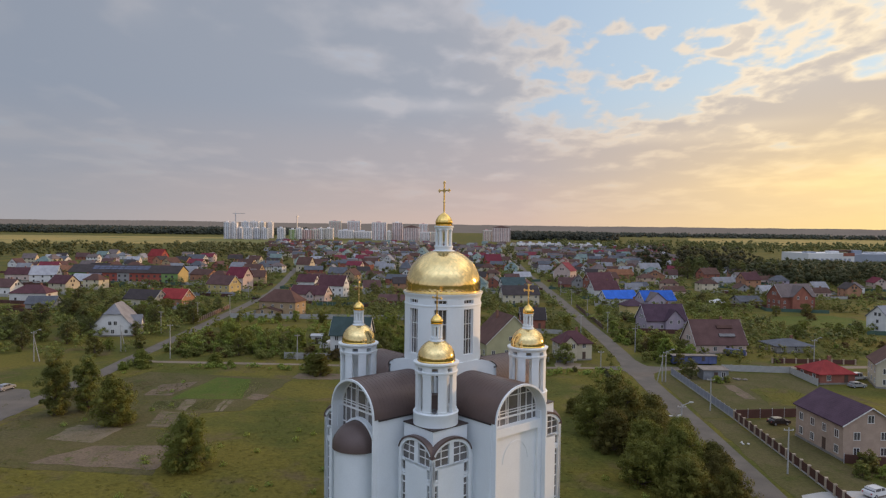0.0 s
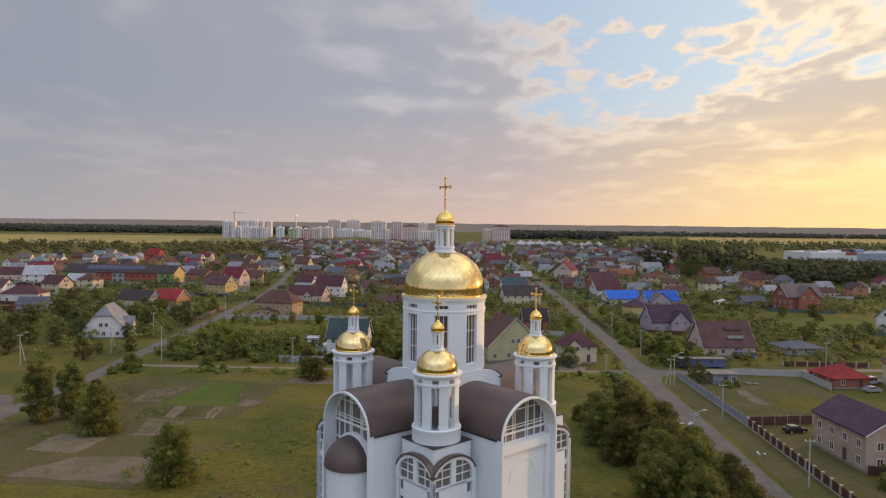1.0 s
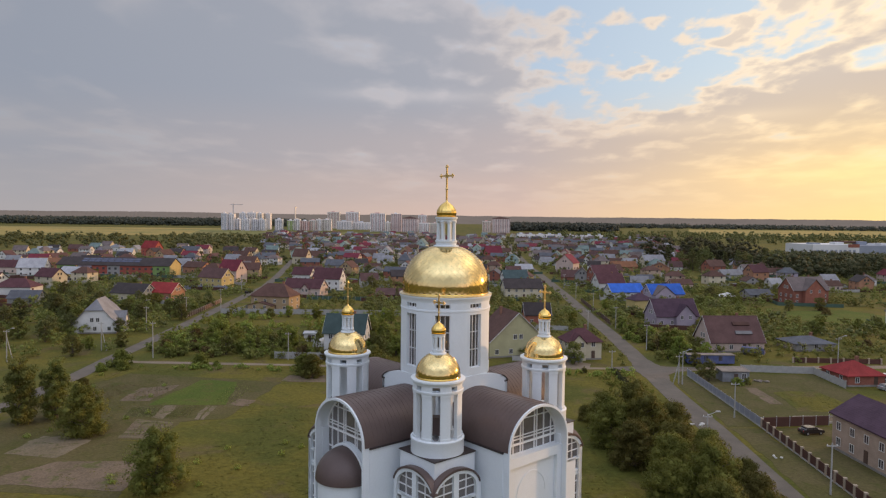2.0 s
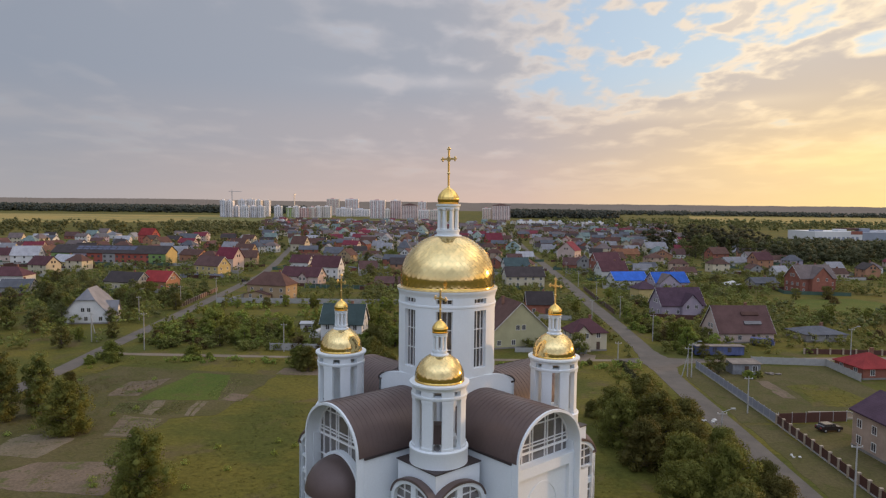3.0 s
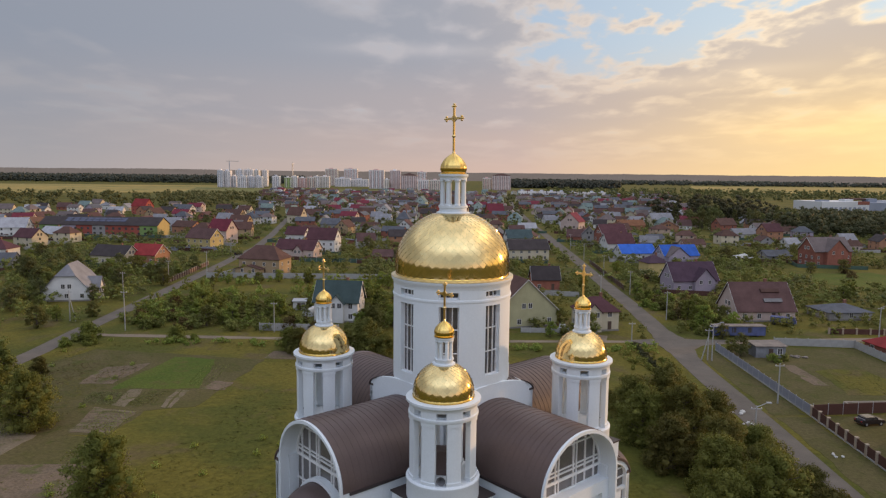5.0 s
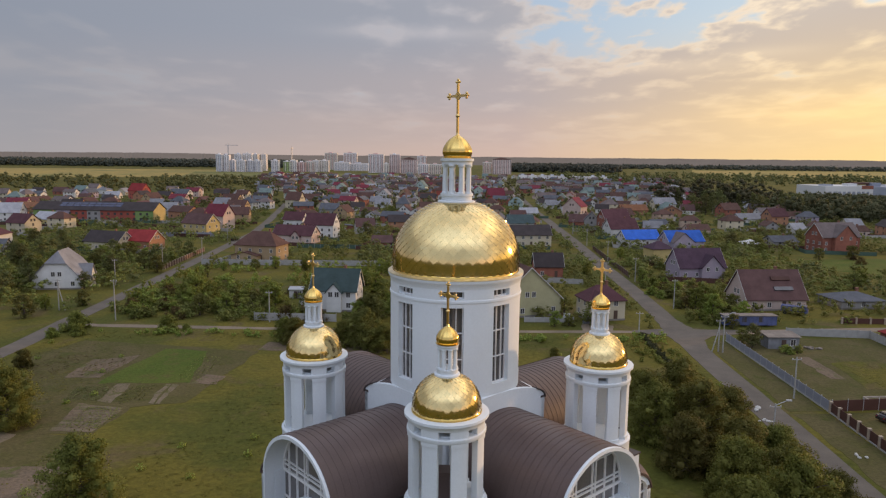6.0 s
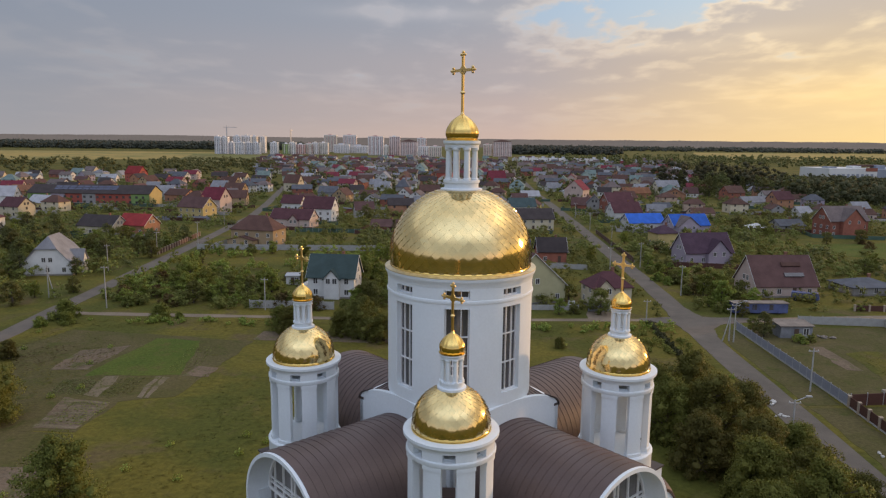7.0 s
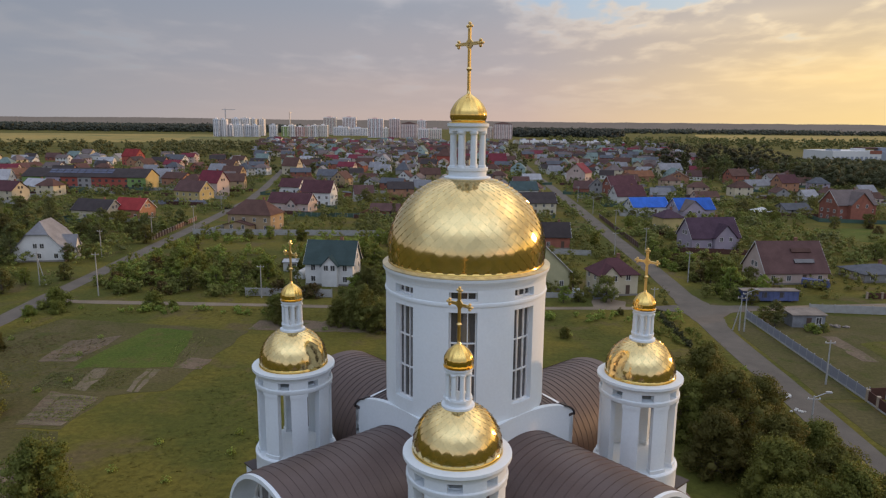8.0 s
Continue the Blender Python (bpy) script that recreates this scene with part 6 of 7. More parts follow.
rows_of("vegetable_rows", (-58.2, 41.9), (1, 0.02), (0.02, 1), 10, 6.0, "low green vegetable rows", LEAF_LIGHT, 41)
rows_of("vegetable_rows", (-55.0, 52.4), (-0.1, 1), (1, 0), 5, 8.5, "low green vegetable rows", LEAF, 42)
rows_of("vegetable_rows", (-63.6, 52.8), (-0.2, 1), (1, 0), 7, 6.5, "dense dark green potato rows", LEAF_DARK, 47)
rows_of("vegetable_rows", (-63.2, 53.0), (-0.2, 1), (1, 0), 7, 6.5, "dense dark green potato rows", LEAF_DARK, 48)
rows_of("vegetable_rows", (-50.0, 64.0), (-0.1, 1), (1, 0), 6, 14, "weedy vegetable rows", LEAF, 44)
rows_of("vegetable_rows", (-80.0, 63.0), (0.05, 1), (1, 0), 9, 14, "weedy vegetable rows", LEAF_RUST, 45)
rows_of("vegetable_rows", (73.5, 67), (0.1, 1), (1, 0), 12, 14, "weedy vegetable rows", LEAF, 46)
rows_of("vegetable_rows", (-69.5, 65), (0.05, 1), (1, 0), 7, 10, "weedy vegetable rows", LEAF_RUST, 43)

# grass tufts over the meadow
r = np.random.default_rng(50)
pts = []
while len(pts) < 9000:
    x, y = -96 + 143 * r.random(), -35 + 134 * r.random()
    q = noise.noise(Vector((x * 0.06, y * 0.06, 9.6))) + 0.35 * noise.noise(Vector((x * 0.2, y * 0.2, 14.4)))
    if q < -0.1 or abs(x) < 17 and abs(y) < 17 or not clear_of(x, y, ROADS, [], 3.2, 0):
        continue
    if -63 < x < -47 and 61 < y < 83 or -62 < x < -47 and 40 < y < 52:
        continue
    pts.append((x, y, 0.05, 0.6))
v, f, nor = leaves(r, 42000, 0.17, pts, 1.1)
v[:, 2] = np.abs(v[:, 2]) * 0.22
blade_up(v)
nor[:] = np.array((0.0, 0.0, 1.0))
tagged(part("meadow_tufts", mesh_np("meadow_tufts", v, f, MEADOW, nor), None, None), "tall yellow-green grass tufts of the meadow", "grass", kind="stuff")
pts = [(x, y, 0.3, 0.7) for x, y, _, _ in pts[::75] if x < -10 or x > 20]
v, f, nor = leaves(r, 9000, 0.10, pts, 1.0)
v[:, 2] = np.abs(v[:, 2])
tagged(part("meadow_weeds", mesh_np("meadow_weeds", v, f, LEAF_LIGHT, nor), None, None), "clumps of tall light green weeds in the meadow", "weeds", kind="stuff")
patch("road_mouth", [(47.6, 94), (52.9, 92), (54.0, 98), (57.5, 101.8), (66, 104.6), (66, 107.4), (55, 108), (53.6, 118), (48.4, 118), (47.8, 107), (40, 105.4), (40, 103), (46.5, 102)], ASPHALT, 0.055, "wide worn asphalt street junction", "road")

# ---- fences ----
FENCE_BLUE = material("grey_blue_sheet", (0.27, 0.28, 0.33), 0.6, 0.2, vary=0.12, bands=("X", 5.0, 0.2))
POST_BEIGE = material("beige_brick_post", (0.40, 0.32, 0.24), 0.9, vary=0.2, scale=3, bands=("Z", 7.0, 0.2))
FENCE_CACHE = {}


def fence(a, b, step, tall, panel, post, post_w, label, lift=0.05, base=None):
    """Posts with sheet panels between them, one panel a bay."""
    a, b = Vector((*a, 0)), Vector((*b, 0))
    d = b - a
    n = max(1, round(d.length / step))
    step = d.length / n
    f = thing("fence", a.x, a.y, 0, math.degrees(math.atan2(d.y, d.x)), label, "fence")
    key = (round(step, 2), tall, panel.name, post.name, post_w)
    if key not in FENCE_CACHE:
        pm = Geo().box(post_w / 2, step - post_w / 2, -0.03, 0.03, lift, tall).mesh("panel", panel)
        w = post_w / 2
        qm = Geo().box(-w, w, -w, w, 0, tall + 0.12).box(-w * 1.2, w * 1.2, -w * 1.2, w * 1.2, tall + 0.12, tall + 0.18).mesh("post", post)
        FENCE_CACHE[key] = (pm, qm)
    pm, qm = FENCE_CACHE[key]
    for i in range(n + 1):
        if i < n:
            p = part("panel", pm, None, f)
            p.location = (i * step, 0, 0)
        p = part("post", qm, None, f)
        p.location = (i * step, 0, 0)
    if base:
        part("base_strip", Geo().box(0, d.length, -0.12, 0.12, 0, 0.22), base, f)
    return f


fence((58.8, 97.6), (59.1, 55.0), 2.5, 1.8, FENCE_BLUE, METAL_GREY, 0.1, "grey-blue sheet metal fence along the street", 0.15, SLAB)
fence((59.1, 54.6), (58.2, 14.0), 2.7, 1.7, FENCE_BROWN, POST_BEIGE, 0.42, "brown sheet fence with beige brick posts", 0.1, SLAB)
fence((58.2, 14.0), (56.8, -20.0), 2.7, 1.7, FENCE_BROWN, POST_BEIGE, 0.42, "brown sheet fence with beige brick posts", 0.1, SLAB)
fence((59.5, 55.0), (73.0, 57.2), 2.5, 1.9, FENCE_BROWN, METAL_GREY, 0.1, "dark brown sheet fence round the yard")
fence((67.5, 28.8), (90, 24.5), 2.5, 1.6, FENCE_BROWN, METAL_GREY, 0.1, "dark brown sheet fence beside the brick house")
fence((74.5, 103.4), (92.5, 102.0), 2.6, 1.8, SLAB, SLAB, 0.14, "pale concrete slab fence behind the vegetable yard")
fence((92.5, 101.8), (92.5, 87.0), 2.6, 1.8, SLAB, SLAB, 0.14, "pale concrete slab fence beside the red-roofed house")
fence((94.0, 116.2), (118.0, 116.0), 3.4, 1.4, FENCE_BROWN, POST_BEIGE, 0.4, "dark low fence with pale brick posts")
fence((-95.0, 191.5), (-12.0, 194.5), 2.6, 2.0, SLAB, SLAB, 0.14, "long pale concrete slab fence")
fence((-72.0, 241.0), (-31.0, 238.5), 2.6, 1.8, GREEN_SHEET, METAL_GREY, 0.1, "green sheet metal fence")
fence((-147.5, 274.5), (-122.0, 277.5), 2.6, 2.0, FENCE_BLUE, METAL_GREY, 0.1, "pale blue sheet metal fence")
fence((-188.0, 286.0), (-157.0, 252.0), 2.6, 2.0, SLAB, SLAB, 0.14, "pale concrete slab fence")
fence((-103.5, 180.0), (-107.0, 225.0), 2.6, 1.6, FENCE_BROWN, POST_BEIGE, 0.4, "brown fence with brick posts along the lane")
fence((-30.0, 108.5), (-50.0, 108.8), 2.6, 1.9, SLAB, SLAB, 0.14, "short pale concrete slab fence")
fence((15.5, 111.6), (27.5, 112.0), 2.6, 1.3, SLAB, METAL_GREY, 0.1, "low grey fence before the pale green house")
fence((29.6, 111.2), (34.6, 111.4), 1.7, 1.7, FENCE_BLUE, METAL_GREY, 0.1, "short pale blue sheet fence before the cream house")
fence((56.5, 178.0), (57.5, 250.0), 3.0, 1.7, FENCE_BROWN, METAL_GREY, 0.1, "brown sheet fence along the street")

# ---- poles ----
def pole(x, y, tall, lamp=False, strut=0.0, turn=0.0):
    p = thing("street_lamp" if lamp else "utility_pole", x, y, 0, turn, "tall grey concrete street lamp with an arm" if lamp else "grey concrete utility pole with insulators",
              "street lamp" if lamp else "utility pole", "poles along the streets")
    part("shaft", Geo().lathe([(0.15, 0), (0.09, tall)], 8), CONCRETE, p)
    part("crossarm", Geo().box(-0.8, 0.8, -0.06, 0.06, tall - 0.5, tall - 0.38), CONCRETE, p)
    for u in (-0.7, 0, 0.7):
        part("insulator", Geo().lathe([(0.05, tall - 0.38), (0.08, tall - 0.3), (0.05, tall - 0.2)], 6, pose(u, 0, 0)), TRIM, p)
    if lamp:
        part("lamp_arm", Geo().tube((0, 0, tall - 0.2), (1.6, 0, tall + 0.5), 0.05, 0.04), METAL_GREY, p)
        part("lamp_head", Geo().box(1.4, 2.1, -0.16, 0.16, tall + 0.42, tall + 0.58), METAL_GREY, p)
    if strut:
        part("strut", Geo().tube((strut, 0.2, 0), (0.05, 0, tall * 0.8), 0.13, 0.09, 8), CONCRETE, p)
    return p


for x, y, h, lamp, strut in ((54.6, 88.2, 8.0, True, 0), (53.9, 88.8, 7.0, False, -1.2), (56.4, 61.0, 7.2, False, 0), (55.4, 23.0, 7.6, False, 0), (40.5, 101.0, 5.5, False, 0), (-102.0, 115.2, 8.2, False, 1.4), (-82.8, 106.2, 10.0, False, 0),
                              (-105.4, 150.0, 8.0, False, 0), (-45.8, 107.2, 7.6, False, 0), (-99.6, 204.2, 8.5, False, 0), (-103.8, 179.2, 8.0, False, 0), (-118.1, 98.2, 8.5, True, 1.5),
                              (57.0, 130.0, 8.0, False, 0), (56.5, 170.0, 8.0, False, 0), (56.8, 215.0, 8.0, False, 0), (57.0, 262.0, 8.0, False, 0), (44.8, 160.0, 8.0, False, 0), (58.0, 310.0, 8.0, False, 0),
                              (104.0, 112.0, 8.0, True, 0), (-110, 262, 8.5, False, 0), (43.6, 40.0, 6.6, True, 0)):
    pole(x, y, h, lamp, strut)

# ---- sheds, wagon, vehicles ----
BLUE_PAINT = material("faded_blue_paint", (0.085, 0.105, 0.22), 0.7, vary=0.35, scale=1.5)
WHITE_PAINT = material("white_car_paint", (0.60, 0.61, 0.62), 0.3, vary=0.04, coat=0.5)
DARK_PAINT = material("dark_car_paint", (0.03, 0.022, 0.025), 0.25, vary=0.1, coat=0.5)
SILVER_PAINT = material("silver_car_paint", (0.36, 0.37, 0.39), 0.3, 0.4, vary=0.05, coat=0.5)
RUBBER = material("black_rubber", (0.02, 0.02, 0.02), 0.9)
TAIL = material("red_tail_lamp", (0.35, 0.02, 0.02), 0.3)


def car(x, y, turn, paint, label, tall=1.45, long=4.3, van=False):
    c = thing("car", x, y, 0.02, turn, label, "car", "parked cars")
    w = 0.88
    l = long / 2
    prof = [(-l, 0.35), (l, 0.35), (l, 0.75), (l - 0.25, 0.92), (l * 0.45, 1.0), (-l + 0.1, 1.02), (-l, 0.8)]
    part("body", Geo().solid([(px, -w, pz) for px, pz in prof], (0, 2 * w, 0)), paint, c)
    back = -l + (0.15 if van else 0.5)
    cab = [(back, 1.0), (l * 0.45, 1.0), (l * 0.12, tall - 0.04), (back + 0.35, tall - 0.04)]
    part("cabin_glass", Geo().solid([(px, -w + 0.06, pz) for px, pz in cab], (0, 2 * w - 0.12, 0)), GLASS_DARK, c)
    part("roof", Geo().box(back + 0.33, l * 0.14, -w + 0.1, w - 0.1, tall - 0.05, tall), paint, c)
    for px in (back + 0.18, -l * 0.1, l * 0.3):
        part("pillar", Geo().box(px - 0.05, px + 0.05, -w + 0.04, w - 0.04, 1.0, tall - 0.06), paint, c)
    for px in (-l * 0.62, l * 0.62):
        for s in (1, -1):
            q = pose(px, s * (w - 0.08), 0.32, 90, 0, 0)
            wheel = part("wheel", Geo().lathe([(0.32, -0.11), (0.32, 0.11)], 16, q), RUBBER, c)
            part("rim", Geo().lathe([(0.19, -0.12), (0.19, 0.12)], 12, q), METAL_GREY, wheel)
    for s in (1, -1):
        part("headlight", Geo().box(l - 0.06, l + 0.02, s * 0.6 - 0.16, s * 0.6 + 0.16, 0.62, 0.76), TRIM, c)
        part("tail_lamp", Geo().box(-l - 0.02, -l + 0.04, s * 0.68 - 0.12, s * 0.68 + 0.12, 0.7, 0.88), TAIL, c)
    return c


car(66.8, 51.5, 12, DARK_PAINT, "dark parked car in the fenced yard")
car(107.1, 95.4, 20, WHITE_PAINT, "white parked van beside the cream house", 1.95, 5.0, True)
car(101.9, 86.4, 10, SILVER_PAINT, "silver parked car beside the cream house")
car(64.6, 14.6, 25, WHITE_PAINT, "white parked car on a concrete drive")
car(26.4, 115.5, 80, WHITE_PAINT, "white car parked beside the cream house")
car(-104, 66, 80, SILVER_PAINT, "grey parked car in the asphalt yard")
car(-106.5, 262, 70, DARK_PAINT, "dark car parked beside the lane")


RUSTY = material("rusty_tin", (0.20, 0.17, 0.145), 0.8, vary=0.35, scale=1.2)
BLOCK_GREY = material("dirty_grey_blocks", (0.21, 0.215, 0.23), 0.9, vary=0.3, scale=1.5, bands=("Z", 4.0, 0.2))


def shed(x, y, turn, L, W, h, wall, roof, name, label, category):
    s = thing(name, x, y, 0, turn, label, category)
    part("wall", Geo().box(-L / 2, L / 2, -W / 2, W / 2, 0, h), wall, s)
    g = Geo().solid([(-L / 2 - 0.3, -W / 2 - 0.3, h), (-L / 2 - 0.3, W / 2 + 0.3, h + 0.3), (-L / 2 - 0.3, W / 2 + 0.3, h + 0.45), (-L / 2 - 0.3, -W / 2 - 0.3, h + 0.15)], (L + 0.6, 0, 0))
    part("roof", g, roof, s)
    part("door", Geo().box(-0.5, 0.5, -W / 2 - 0.05, -W / 2 + 0.05, 0.05, 2.0), DOOR, s)
    window(s, pose(L * 0.3, -W / 2 - 0.01, 1.4))
    return s


shed(68.6, 93.8, 3, 6.6, 4.0, 2.5, BLOCK_GREY, RUSTY, "shed", "grey block shed with a flat metal roof", "shed")
wagon = thing("work_wagon", 69.6, 112.5, 0, 3, "faded blue metal work wagon beside the side road", "wagon")
part("body", Geo().box(-6.4, 6.4, -1.3, 1.3, 0.35, 2.6), BLUE_PAINT, wagon)
part("roof", Geo().box(-6.6, 6.6, -1.5, 1.5, 2.6, 2.75), RUSTY, wagon, "rusty tin roof")
for i in range(12):
    part("rib", Geo().box(-6.3 + i * 1.14, -6.2 + i * 1.14, -1.36, -1.3, 0.4, 2.55), BLUE_PAINT, wagon)
for u in (-5.2, -1.5, 2.5):
    window(wagon, pose(u, -1.32, 1.75), False)
for u in (-4.5, 4.5):
    part("wheel", Geo().lathe([(0.4, -1.2), (0.4, 1.2)], 14, pose(u, 0, 0.4, 90)), RUBBER, wagon)
truck = thing("truck", 87.1, 126.0, 0, -30, "blue parked truck with a pale cab", "truck")
part("cargo_bed", Geo().box(-3.2, 1.2, -1.15, 1.15, 0.9, 2.2), BLUE_PAINT, truck)
part("cab", Geo().solid([(1.3, -1.1, 0.6), (3.1, -1.1, 0.6), (3.1, -1.1, 1.5), (2.7, -1.1, 2.4), (1.3, -1.1, 2.4)], (0, 2.2, 0)), BLUE_PAINT, truck)
part("windscreen", Geo().solid([(3.02, -0.95, 1.55), (3.12, -0.95, 1.55), (2.76, -0.95, 2.3), (2.66, -0.95, 2.3)], (0, 1.9, 0)), GLASS_DARK, truck)
for u in (-2.2, 2.2):
    part("wheel", Geo().lathe([(0.45, -1.15), (0.45, 1.15)], 14, pose(u, 0, 0.45, 90)), RUBBER, truck)
PALE_STONE = material("pale_rubble", (0.52, 0.50, 0.46), 0.9, vary=0.2, scale=3)
WEATHERED = material("weathered_boards", (0.36, 0.31, 0.25), 0.9, vary=0.25, scale=3)


def rubble(x, y, count, spread, size, seed, mat, label):
    r = random.Random(seed)
    heap = thing("rubble_heap", x, y, 0, 0, label, "rubble")
    for _ in range(count):
        a, d = r.uniform(0, 6.28), spread * math.sqrt(r.random())
        k = size * r.uniform(0.5, 1.2)
        v = [(p[0] * k * r.uniform(0.7, 1.2), p[1] * k * r.uniform(0.7, 1.2), p[2] * k * 0.55 + k * 0.35) for p in ICO]
        part("stone", Geo().add(v, ICO_F, pose(d * math.cos(a) * 1.6, d * math.sin(a), 0.03, 0, 0, r.uniform(0, 360))), mat, heap)


rubble(47.5, 55.5, 9, 0.9, 0.42, 1, PALE_STONE, "pale broken concrete lying at the road edge")
rubble(46.9, 50.5, 6, 0.8, 0.32, 2, PALE_STONE, "small pale rubble beside the road")
rubble(54.4, 38.5, 5, 0.8, 0.28, 3, PALE_STONE, "pale stones on the grass verge")
rubble(75.3, 92.6, 10, 1.1, 0.5, 4, RUSTY, "grey scrap heap beside the block shed")
bed = thing("raised_bed", 72.5, 60.2, 0, 6, "empty raised bed framed with weathered boards", "garden bed")
for x0, x1, y0, y1 in ((-4.2, 4.2, -1.9, -1.7), (-4.2, 4.2, 1.7, 1.9), (-4.2, -4.0, -1.7, 1.7), (4.0, 4.2, -1.7, 1.7)):
    part("board", Geo().box(x0, x1, y0, y1, 0, 0.42), WEATHERED, bed)
part("soil", Geo().box(-4.0, 4.0, -1.7, 1.7, 0, 0.2), SOIL, bed)
GREENHOUSE = material("milky_film", (0.50, 0.50, 0.48), 0.5, vary=0.08)
gh = thing("greenhouse", -41.5, 128.5, 0, 80, "small white arched film greenhouse among bushes", "greenhouse")
part("film", Geo().strip(arch(1.4, 1.9, 0.1, 14, 0, -2.5), arch(1.46, 1.96, 0.1, 14, 0, -2.5), (5.0, 0, 0)), GREENHOUSE, gh)
for u in (-2.5, 0, 2.45):
    part("hoop", Geo().strip(arch(1.46, 1.96, 0.1, 14, 0, u), arch(1.52, 2.02, 0.1, 14, 0, u), (0.06, 0, 0)), METAL_GREY, gh)
part("end_wall", Geo().solid(arch(1.4, 1.9, 0.1, 14, 0, -2.52), (0.03, 0, 0)), GREENHOUSE, gh)
shed(-46.5, 136.5, 5, 3.6, 2.8, 2.4, wall_mat("white"), METAL_GREY, "shed", "small white garden hut beside the greenhouse", "shed")
canopy = thing("garden_tent", 131, 262, 0, 0, "white pyramid garden tent", "tent")
part("cover", Geo().add([(-4.5, -4, 2.4), (4.5, -4, 2.4), (4.5, 4, 2.4), (-4.5, 4, 2.4), (0, 0, 4.2)], [(0, 1, 4), (1, 2, 4), (2, 3, 4), (3, 0, 4), (3, 2, 1, 0)]), GREENHOUSE, canopy)
for u in (-4.4, 4.4):
    for w in (-3.9, 3.9):
        part("leg", Geo().tube((u, w, 0), (u, w, 2.4), 0.06), METAL_GREY, canopy)
shed(-122, 66.5, 0, 9, 8, 4.2, wall_mat("beige"), METAL_GREY, "garage", "beige block garage beside the asphalt yard", "garage")

# ---- the long school, the warehouse, the flats ----
SOLAR = material("solar_panel", (0.03, 0.035, 0.08), 0.25, 0.1, vary=0.15, spec=0.6)
sch = thing("school", -217, 349, 0, -1, "long school with orange and green walls and a dark roof", "school")
L, W, wh, rh = 72, 16, 7.0, 4.2
ring = [(-L / 2, -W / 2, 0), (-L / 2, W / 2, 0), (-L / 2, W / 2, wh), (-L / 2, 0, wh + rh), (-L / 2, -W / 2, wh)]
part("wall", Geo().solid(ring, (L, 0, 0)), wall_mat("red"), sch, "red-orange plaster walls")
for a, b, k in ((0.0, 0.19, "green"), (0.19, 0.31, "lilac"), (0.45, 0.56, "grey"), (0.85, 1.0, "green")):
    part("wall_section", Geo().box((a - 0.5) * L, (b - 0.5) * L, -W / 2 - 0.12, -W / 2 + 0.1, 0, wh - 0.1), wall_mat(k), sch, f"{WORDS[k]} wall section")
part("yellow_gable", Geo().solid([(L / 2 + 0.02, -W / 2, 0), (L / 2 + 0.02, W / 2, 0), (L / 2 + 0.02, W / 2, wh), (L / 2 + 0.02, 0, wh + rh - 0.1), (L / 2 + 0.02, -W / 2, wh)], (0.1, 0, 0)), wall_mat("yellow"), sch, "yellow gable end")
g = Geo()
for s in (1, -1):
    g.solid([(-L / 2 - 0.6, s * (W / 2 + 0.6), wh - 0.3), (-L / 2 - 0.6, 0, wh + rh), (-L / 2 - 0.6, 0, wh + rh + 0.25), (-L / 2 - 0.6, s * (W / 2 + 0.6), wh - 0.05)], (L + 1.2, 0, 0))
part("roof", g, roof_mat("dark"), sch)
tilt = math.degrees(math.atan2(rh, W / 2))
for i in range(9):
    for j in range(2):
        q = pose(-20 + i * 4.2, 0, wh + rh, tilt, 0, 0) @ pose(0, -2.4 - j * 2.3, 0.28)
        part("solar_panel", Geo().box(-1.9, 1.9, -1.0, 1.0, 0.0, 0.06, q), SOLAR, sch)
for z in (2.0, 4.9):
    for i in range(18):
        window(sch, pose(-L / 2 + 3 + i * 3.85, -W / 2 - 0.14, z) @ Matrix.Diagonal((1.4, 1, 1.1, 1)), False)
annex = house(-176, 372, -20, 16, 10, 4.5, 3.2, "orange", "brown", "gable", 1, 1, "orange annex beside the long school")

WAREHOUSE_WHITE = material("white_cladding", (0.60, 0.60, 0.60), 0.6, vary=0.06, scale=0.2)
BLUE_GREY = material("blue_grey_cladding", (0.25, 0.28, 0.34), 0.6, vary=0.08, scale=0.2)
wh_ = thing("warehouse", 505, 815, 0, 12, "long white and blue-grey warehouse behind the wood", "warehouse")
part("hall", Geo().box(-85, -20, -25, 25, 0, 11), WAREHOUSE_WHITE, wh_)
part("hall", Geo().box(-20, 35, -24, 26, 0, 10), BLUE_GREY, wh_)
for i in range(6):
    part("roof_unit", Geo().box(-78 + i * 33, -66 + i * 33, -14, -4, 9.5, 12.6 + i % 3), WAREHOUSE_WHITE if i % 2 else BLUE_GREY, wh_)
part("red_front", Geo().box(-36, -20, -25.3, -25, 7.5, 11.6), wall_mat("brick"), wh_)
part("hall", Geo().box(35, 140, -26, 24, 0, 11.5), WAREHOUSE_WHITE, wh_)
part("roof_strip", Geo().box(-30, 4, -10, 8, 12.5, 14.5), roof_mat("brown"), wh_)
for i in range(9):
    part("gate", Geo().box(-80 + i * 6.4, -76.5 + i * 6.4, -25.2, -25, 0, 4.5), BLUE_GREY, wh_)

FLAT_WALL = {"white": material("flats_white", (0.80, 0.76, 0.74), 0.8, vary=0.06, scale=0.1), "blue": material("flats_blue", (0.58, 0.60, 0.65), 0.8, vary=0.06, scale=0.1),
             "pink": material("flats_pink", (0.66, 0.50, 0.46), 0.8, vary=0.06, scale=0.1), "green": material("flats_green", (0.32, 0.40, 0.16), 0.8, vary=0.06, scale=0.1),
             "cream": material("flats_cream", (0.68, 0.62, 0.54), 0.8, vary=0.06, scale=0.1), "red": material("flats_red", (0.62, 0.40, 0.36), 0.8, vary=0.06, scale=0.1)}


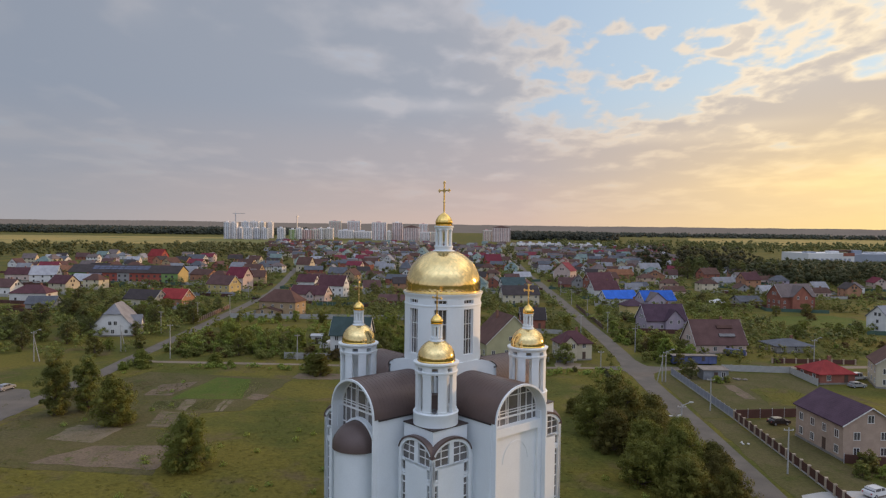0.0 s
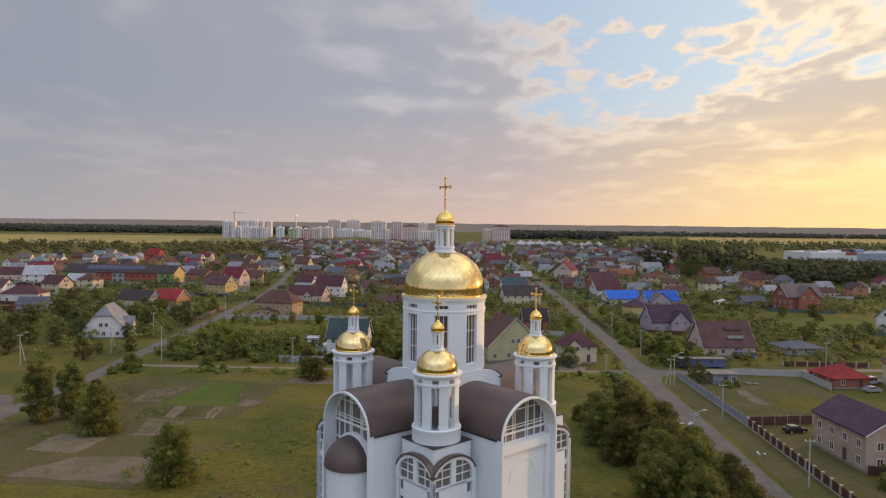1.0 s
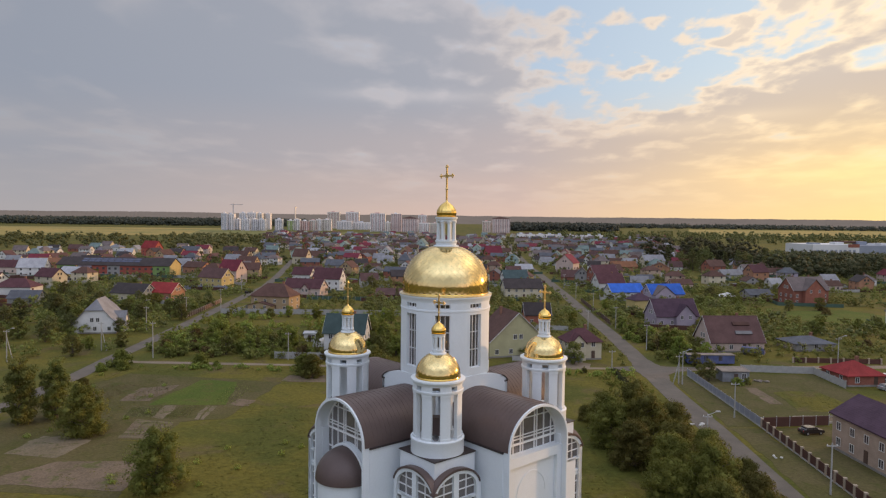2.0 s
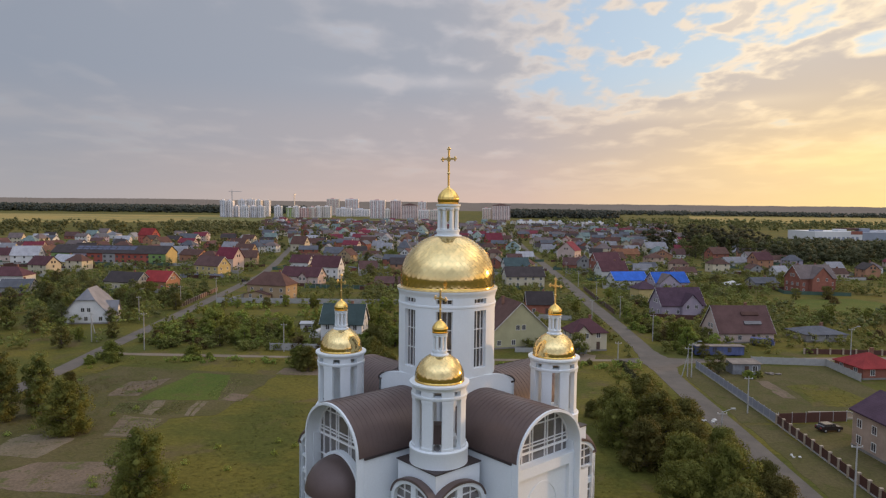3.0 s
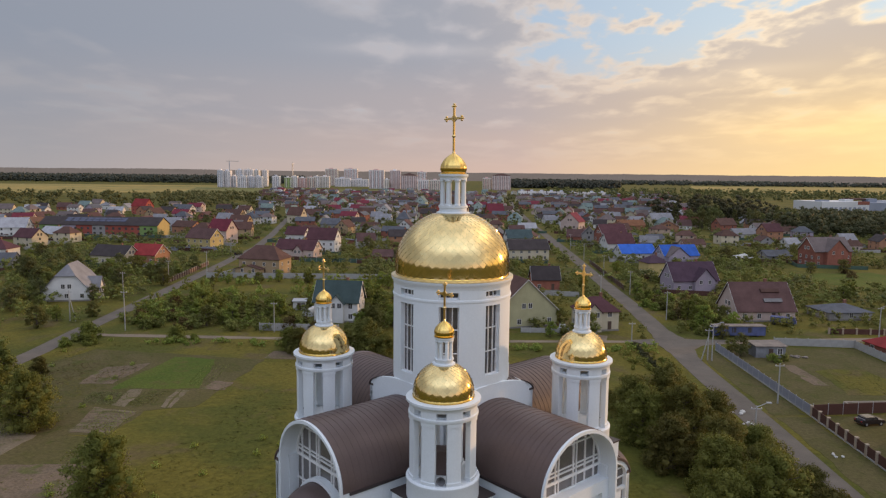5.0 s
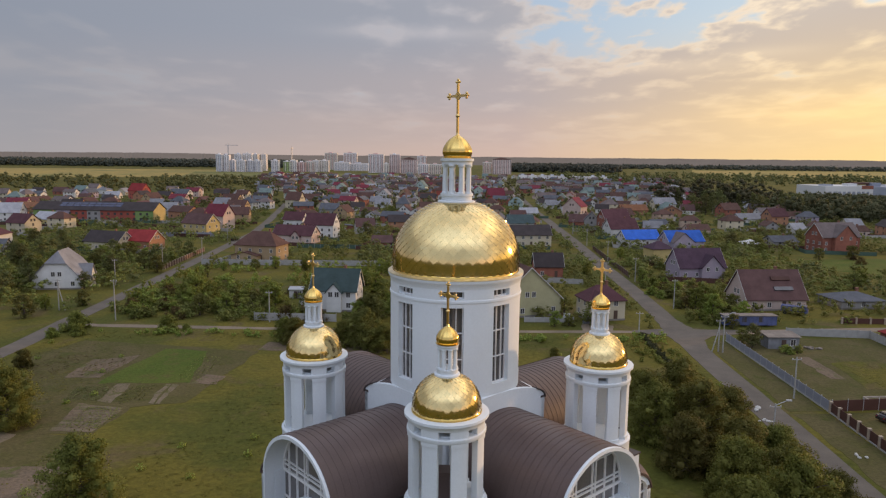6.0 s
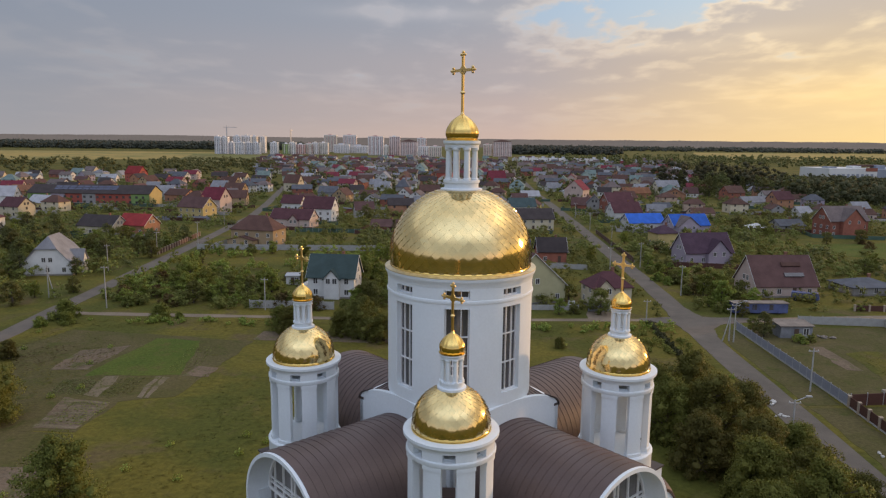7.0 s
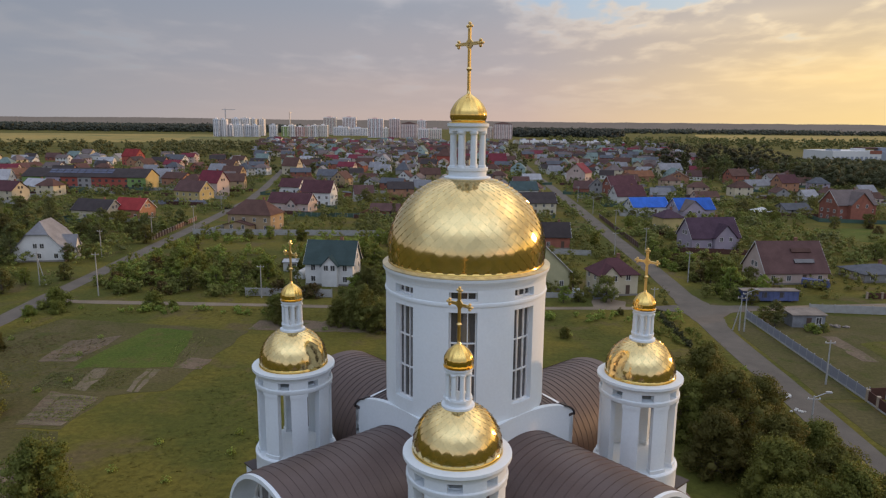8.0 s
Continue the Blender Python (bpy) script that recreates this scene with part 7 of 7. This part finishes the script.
def flats(x, y, w, d, h, wall, accent, cap=False, turn=0.0):
    """A block of flats: storeys of windows, balcony stacks, parapet and lift head."""
    b = thing("apartment_building", x, y, 0, turn, f"{wall} block of flats with {accent} balcony stacks", "apartments", "blocks of flats at the town edge")
    part("wall", Geo().box(-w / 2, w / 2, -d / 2, d / 2, 0, h), FLAT_WALL[wall], b)
    if cap:
        e = h
        vs = [(-w / 2 - 0.8, -d / 2 - 0.8, e), (w / 2 + 0.8, -d / 2 - 0.8, e), (w / 2 + 0.8, d / 2 + 0.8, e), (-w / 2 - 0.8, d / 2 + 0.8, e), (0, 0, e + 6)]
        part("roof", Geo().add(vs, [(0, 1, 4), (1, 2, 4), (2, 3, 4), (3, 0, 4), (3, 2, 1, 0)]), roof_mat("brown"), b)
    else:
        part("parapet", Geo().box(-w / 2 - 0.2, w / 2 + 0.2, -d / 2 - 0.2, d / 2 + 0.2, h, h + 1.0), FLAT_WALL["white"], b)
        part("lift_head", Geo().box(-w * 0.2, w * 0.1, -3, 3, h + 1.0, h + 3.6), FLAT_WALL[accent], b)
    n = max(2, int(w / 4.4))
    g = Geo()
    st = int(h / 3.0)
    for s in range(st):
        z = 1.0 + s * 3.0
        for i in range(n):
            u = -w / 2 + w * (i + 0.5) / n
            g.box(u - 0.95, u + 0.95, -d / 2 - 0.06, -d / 2 + 0.06, z, z + 1.6)
        for j in range(max(1, int(d / 5))):
            q = -d / 2 + d * (j + 0.5) / max(1, int(d / 5))
            g.box(w / 2 - 0.06, w / 2 + 0.06, q - 0.9, q + 0.9, z, z + 1.6)
            g.box(-w / 2 - 0.06, -w / 2 + 0.06, q - 0.9, q + 0.9, z, z + 1.6)
    tagged(part("window_grid", g, GLASS_DARK, b), kind="stuff")
    for i in range(0, n, 2):
        u = -w / 2 + w * (i + 1.0) / n
        g = Geo()
        for s in range(1, st):
            g.box(u - 1.3, u + 1.3, -d / 2 - 1.1, -d / 2, 3.0 * s - 0.3, 3.0 * s + 1.1)
        tagged(part("balcony_stack", g, FLAT_WALL[accent], b), kind="stuff")

# placed along the town's edge, from the lane's side to the street's
flats(-601, 1617, 14, 16, 41, "blue", "white", False)
flats(-587, 1625, 16, 16, 40, "white", "blue", False)
flats(-573, 1633, 12, 16, 27, "blue", "white", False)
flats(-589, 1723, 19, 16, 43, "white", "blue", False)
flats(-543, 1602, 22, 16, 28, "white", "blue", False)
flats(-568, 1735, 23, 16, 44, "white", "cream", False)
flats(-525, 1612, 18, 16, 27, "blue", "white", False)
flats(-537, 1700, 13, 16, 42, "cream", "blue", False)
flats(-508, 1620, 19, 16, 27, "white", "blue", False)
flats(-531, 1756, 12, 16, 42, "white", "cream", False)
flats(-470, 1640, 18, 16, 28, "white", "blue", False)
flats(-444, 1653, 16, 16, 25, "green", "white", False)
flats(-429, 1661, 15, 16, 28, "white", "cream", False)
flats(-411, 1670, 21, 16, 24, "red", "white", False)
flats(-392, 1680, 16, 16, 26, "cream", "red", False)
flats(-378, 1688, 15, 16, 28, "white", "cream", False)
flats(-359, 1697, 22, 16, 28, "cream", "white", False)
flats(-403, 2010, 37, 16, 49, "cream", "red", False)
flats(-350, 2042, 40, 16, 50, "white", "red", False)
flats(-343, 1861, 42, 16, 23, "white", "blue", False)
flats(-299, 1886, 51, 16, 20, "white", "blue", False)
flats(-223, 1674, 38, 16, 45, "white", "red", False)
flats(-194, 1645, 12, 16, 23, "cream", "white", False)
flats(-174, 1655, 26, 16, 45, "pink", "white", False)
flats(-137, 1631, 40, 22, 34, "pink", "white", True)
flats(-128, 1981, 26, 16, 43, "white", "red", False)
flats(-100, 1608, 26, 16, 23, "white", "pink", False)
flats(-70, 1583, 28, 16, 23, "cream", "pink", False)
flats(57, 1722, 22, 16, 28, "cream", "red", False)
flats(91, 1655, 45, 22, 36, "pink", "white", True)


def crane(x, y, h, jib, turn):
    c = thing("tower_crane", x, y, 0, turn, "thin grey tower crane over the building site", "crane")
    part("mast", Geo().box(-1, 1, -1, 1, 0, h), METAL_GREY, c)
    part("jib", Geo().box(-jib * 0.3, jib, -0.6, 0.6, h, h + 1.4), METAL_GREY, c)
    part("apex", Geo().tube((0, 0, h), (0, 0, h + 7), 0.7, 0.2), METAL_GREY, c)


crane(-640, 1790, 66, 26, 30)
crane(-470, 1800, 60, 8, 70)
# long white terrace behind the flats' side of town
for i in range(9):
    flats(105 + i * 17, 1190 - i * 5, 15, 11, 8.5, "white", "blue")

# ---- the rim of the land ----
HAZE_RIDGE = material("far_ridge_haze_glow", (0.085, 0.075, 0.065), 1.0, vary=0.15, scale=0.02, spec=0.0)
# a weak warm emission stands in for the evening haze over the ridge
HAZE_RIDGE.node_tree.nodes["Principled BSDF"].inputs["Emission Color"].default_value = (0.62, 0.52, 0.47, 1)
HAZE_RIDGE.node_tree.nodes["Principled BSDF"].inputs["Emission Strength"].default_value = 0.16
vs, fs = [], []
n = 900
for i in range(n + 1):
    a = radians(-62 + 124 * i / n)
    d = 4250
    h = 47 + 6 * noise.noise(Vector((i * 0.013, 0, 0))) + 2.5 * noise.noise(Vector((i * 0.1, 3, 0))) + 1.6 * noise.noise(Vector((i * 0.9, 9, 0)))
    vs += [((d - 500) * math.sin(a), (d - 500) * math.cos(a), 0), (d * math.sin(a), d * math.cos(a), h), ((d + 200) * math.sin(a), (d + 200) * math.cos(a), 0)]
for i in range(n):
    fs += [(3 * i, 3 * i + 3, 3 * i + 4, 3 * i + 1), (3 * i + 1, 3 * i + 4, 3 * i + 5, 3 * i + 2)]
tagged(part("backdrop", Geo().add(vs, fs), HAZE_RIDGE, None), "far low wooded ridge with a haze glow at the horizon", "hills", kind="structure")
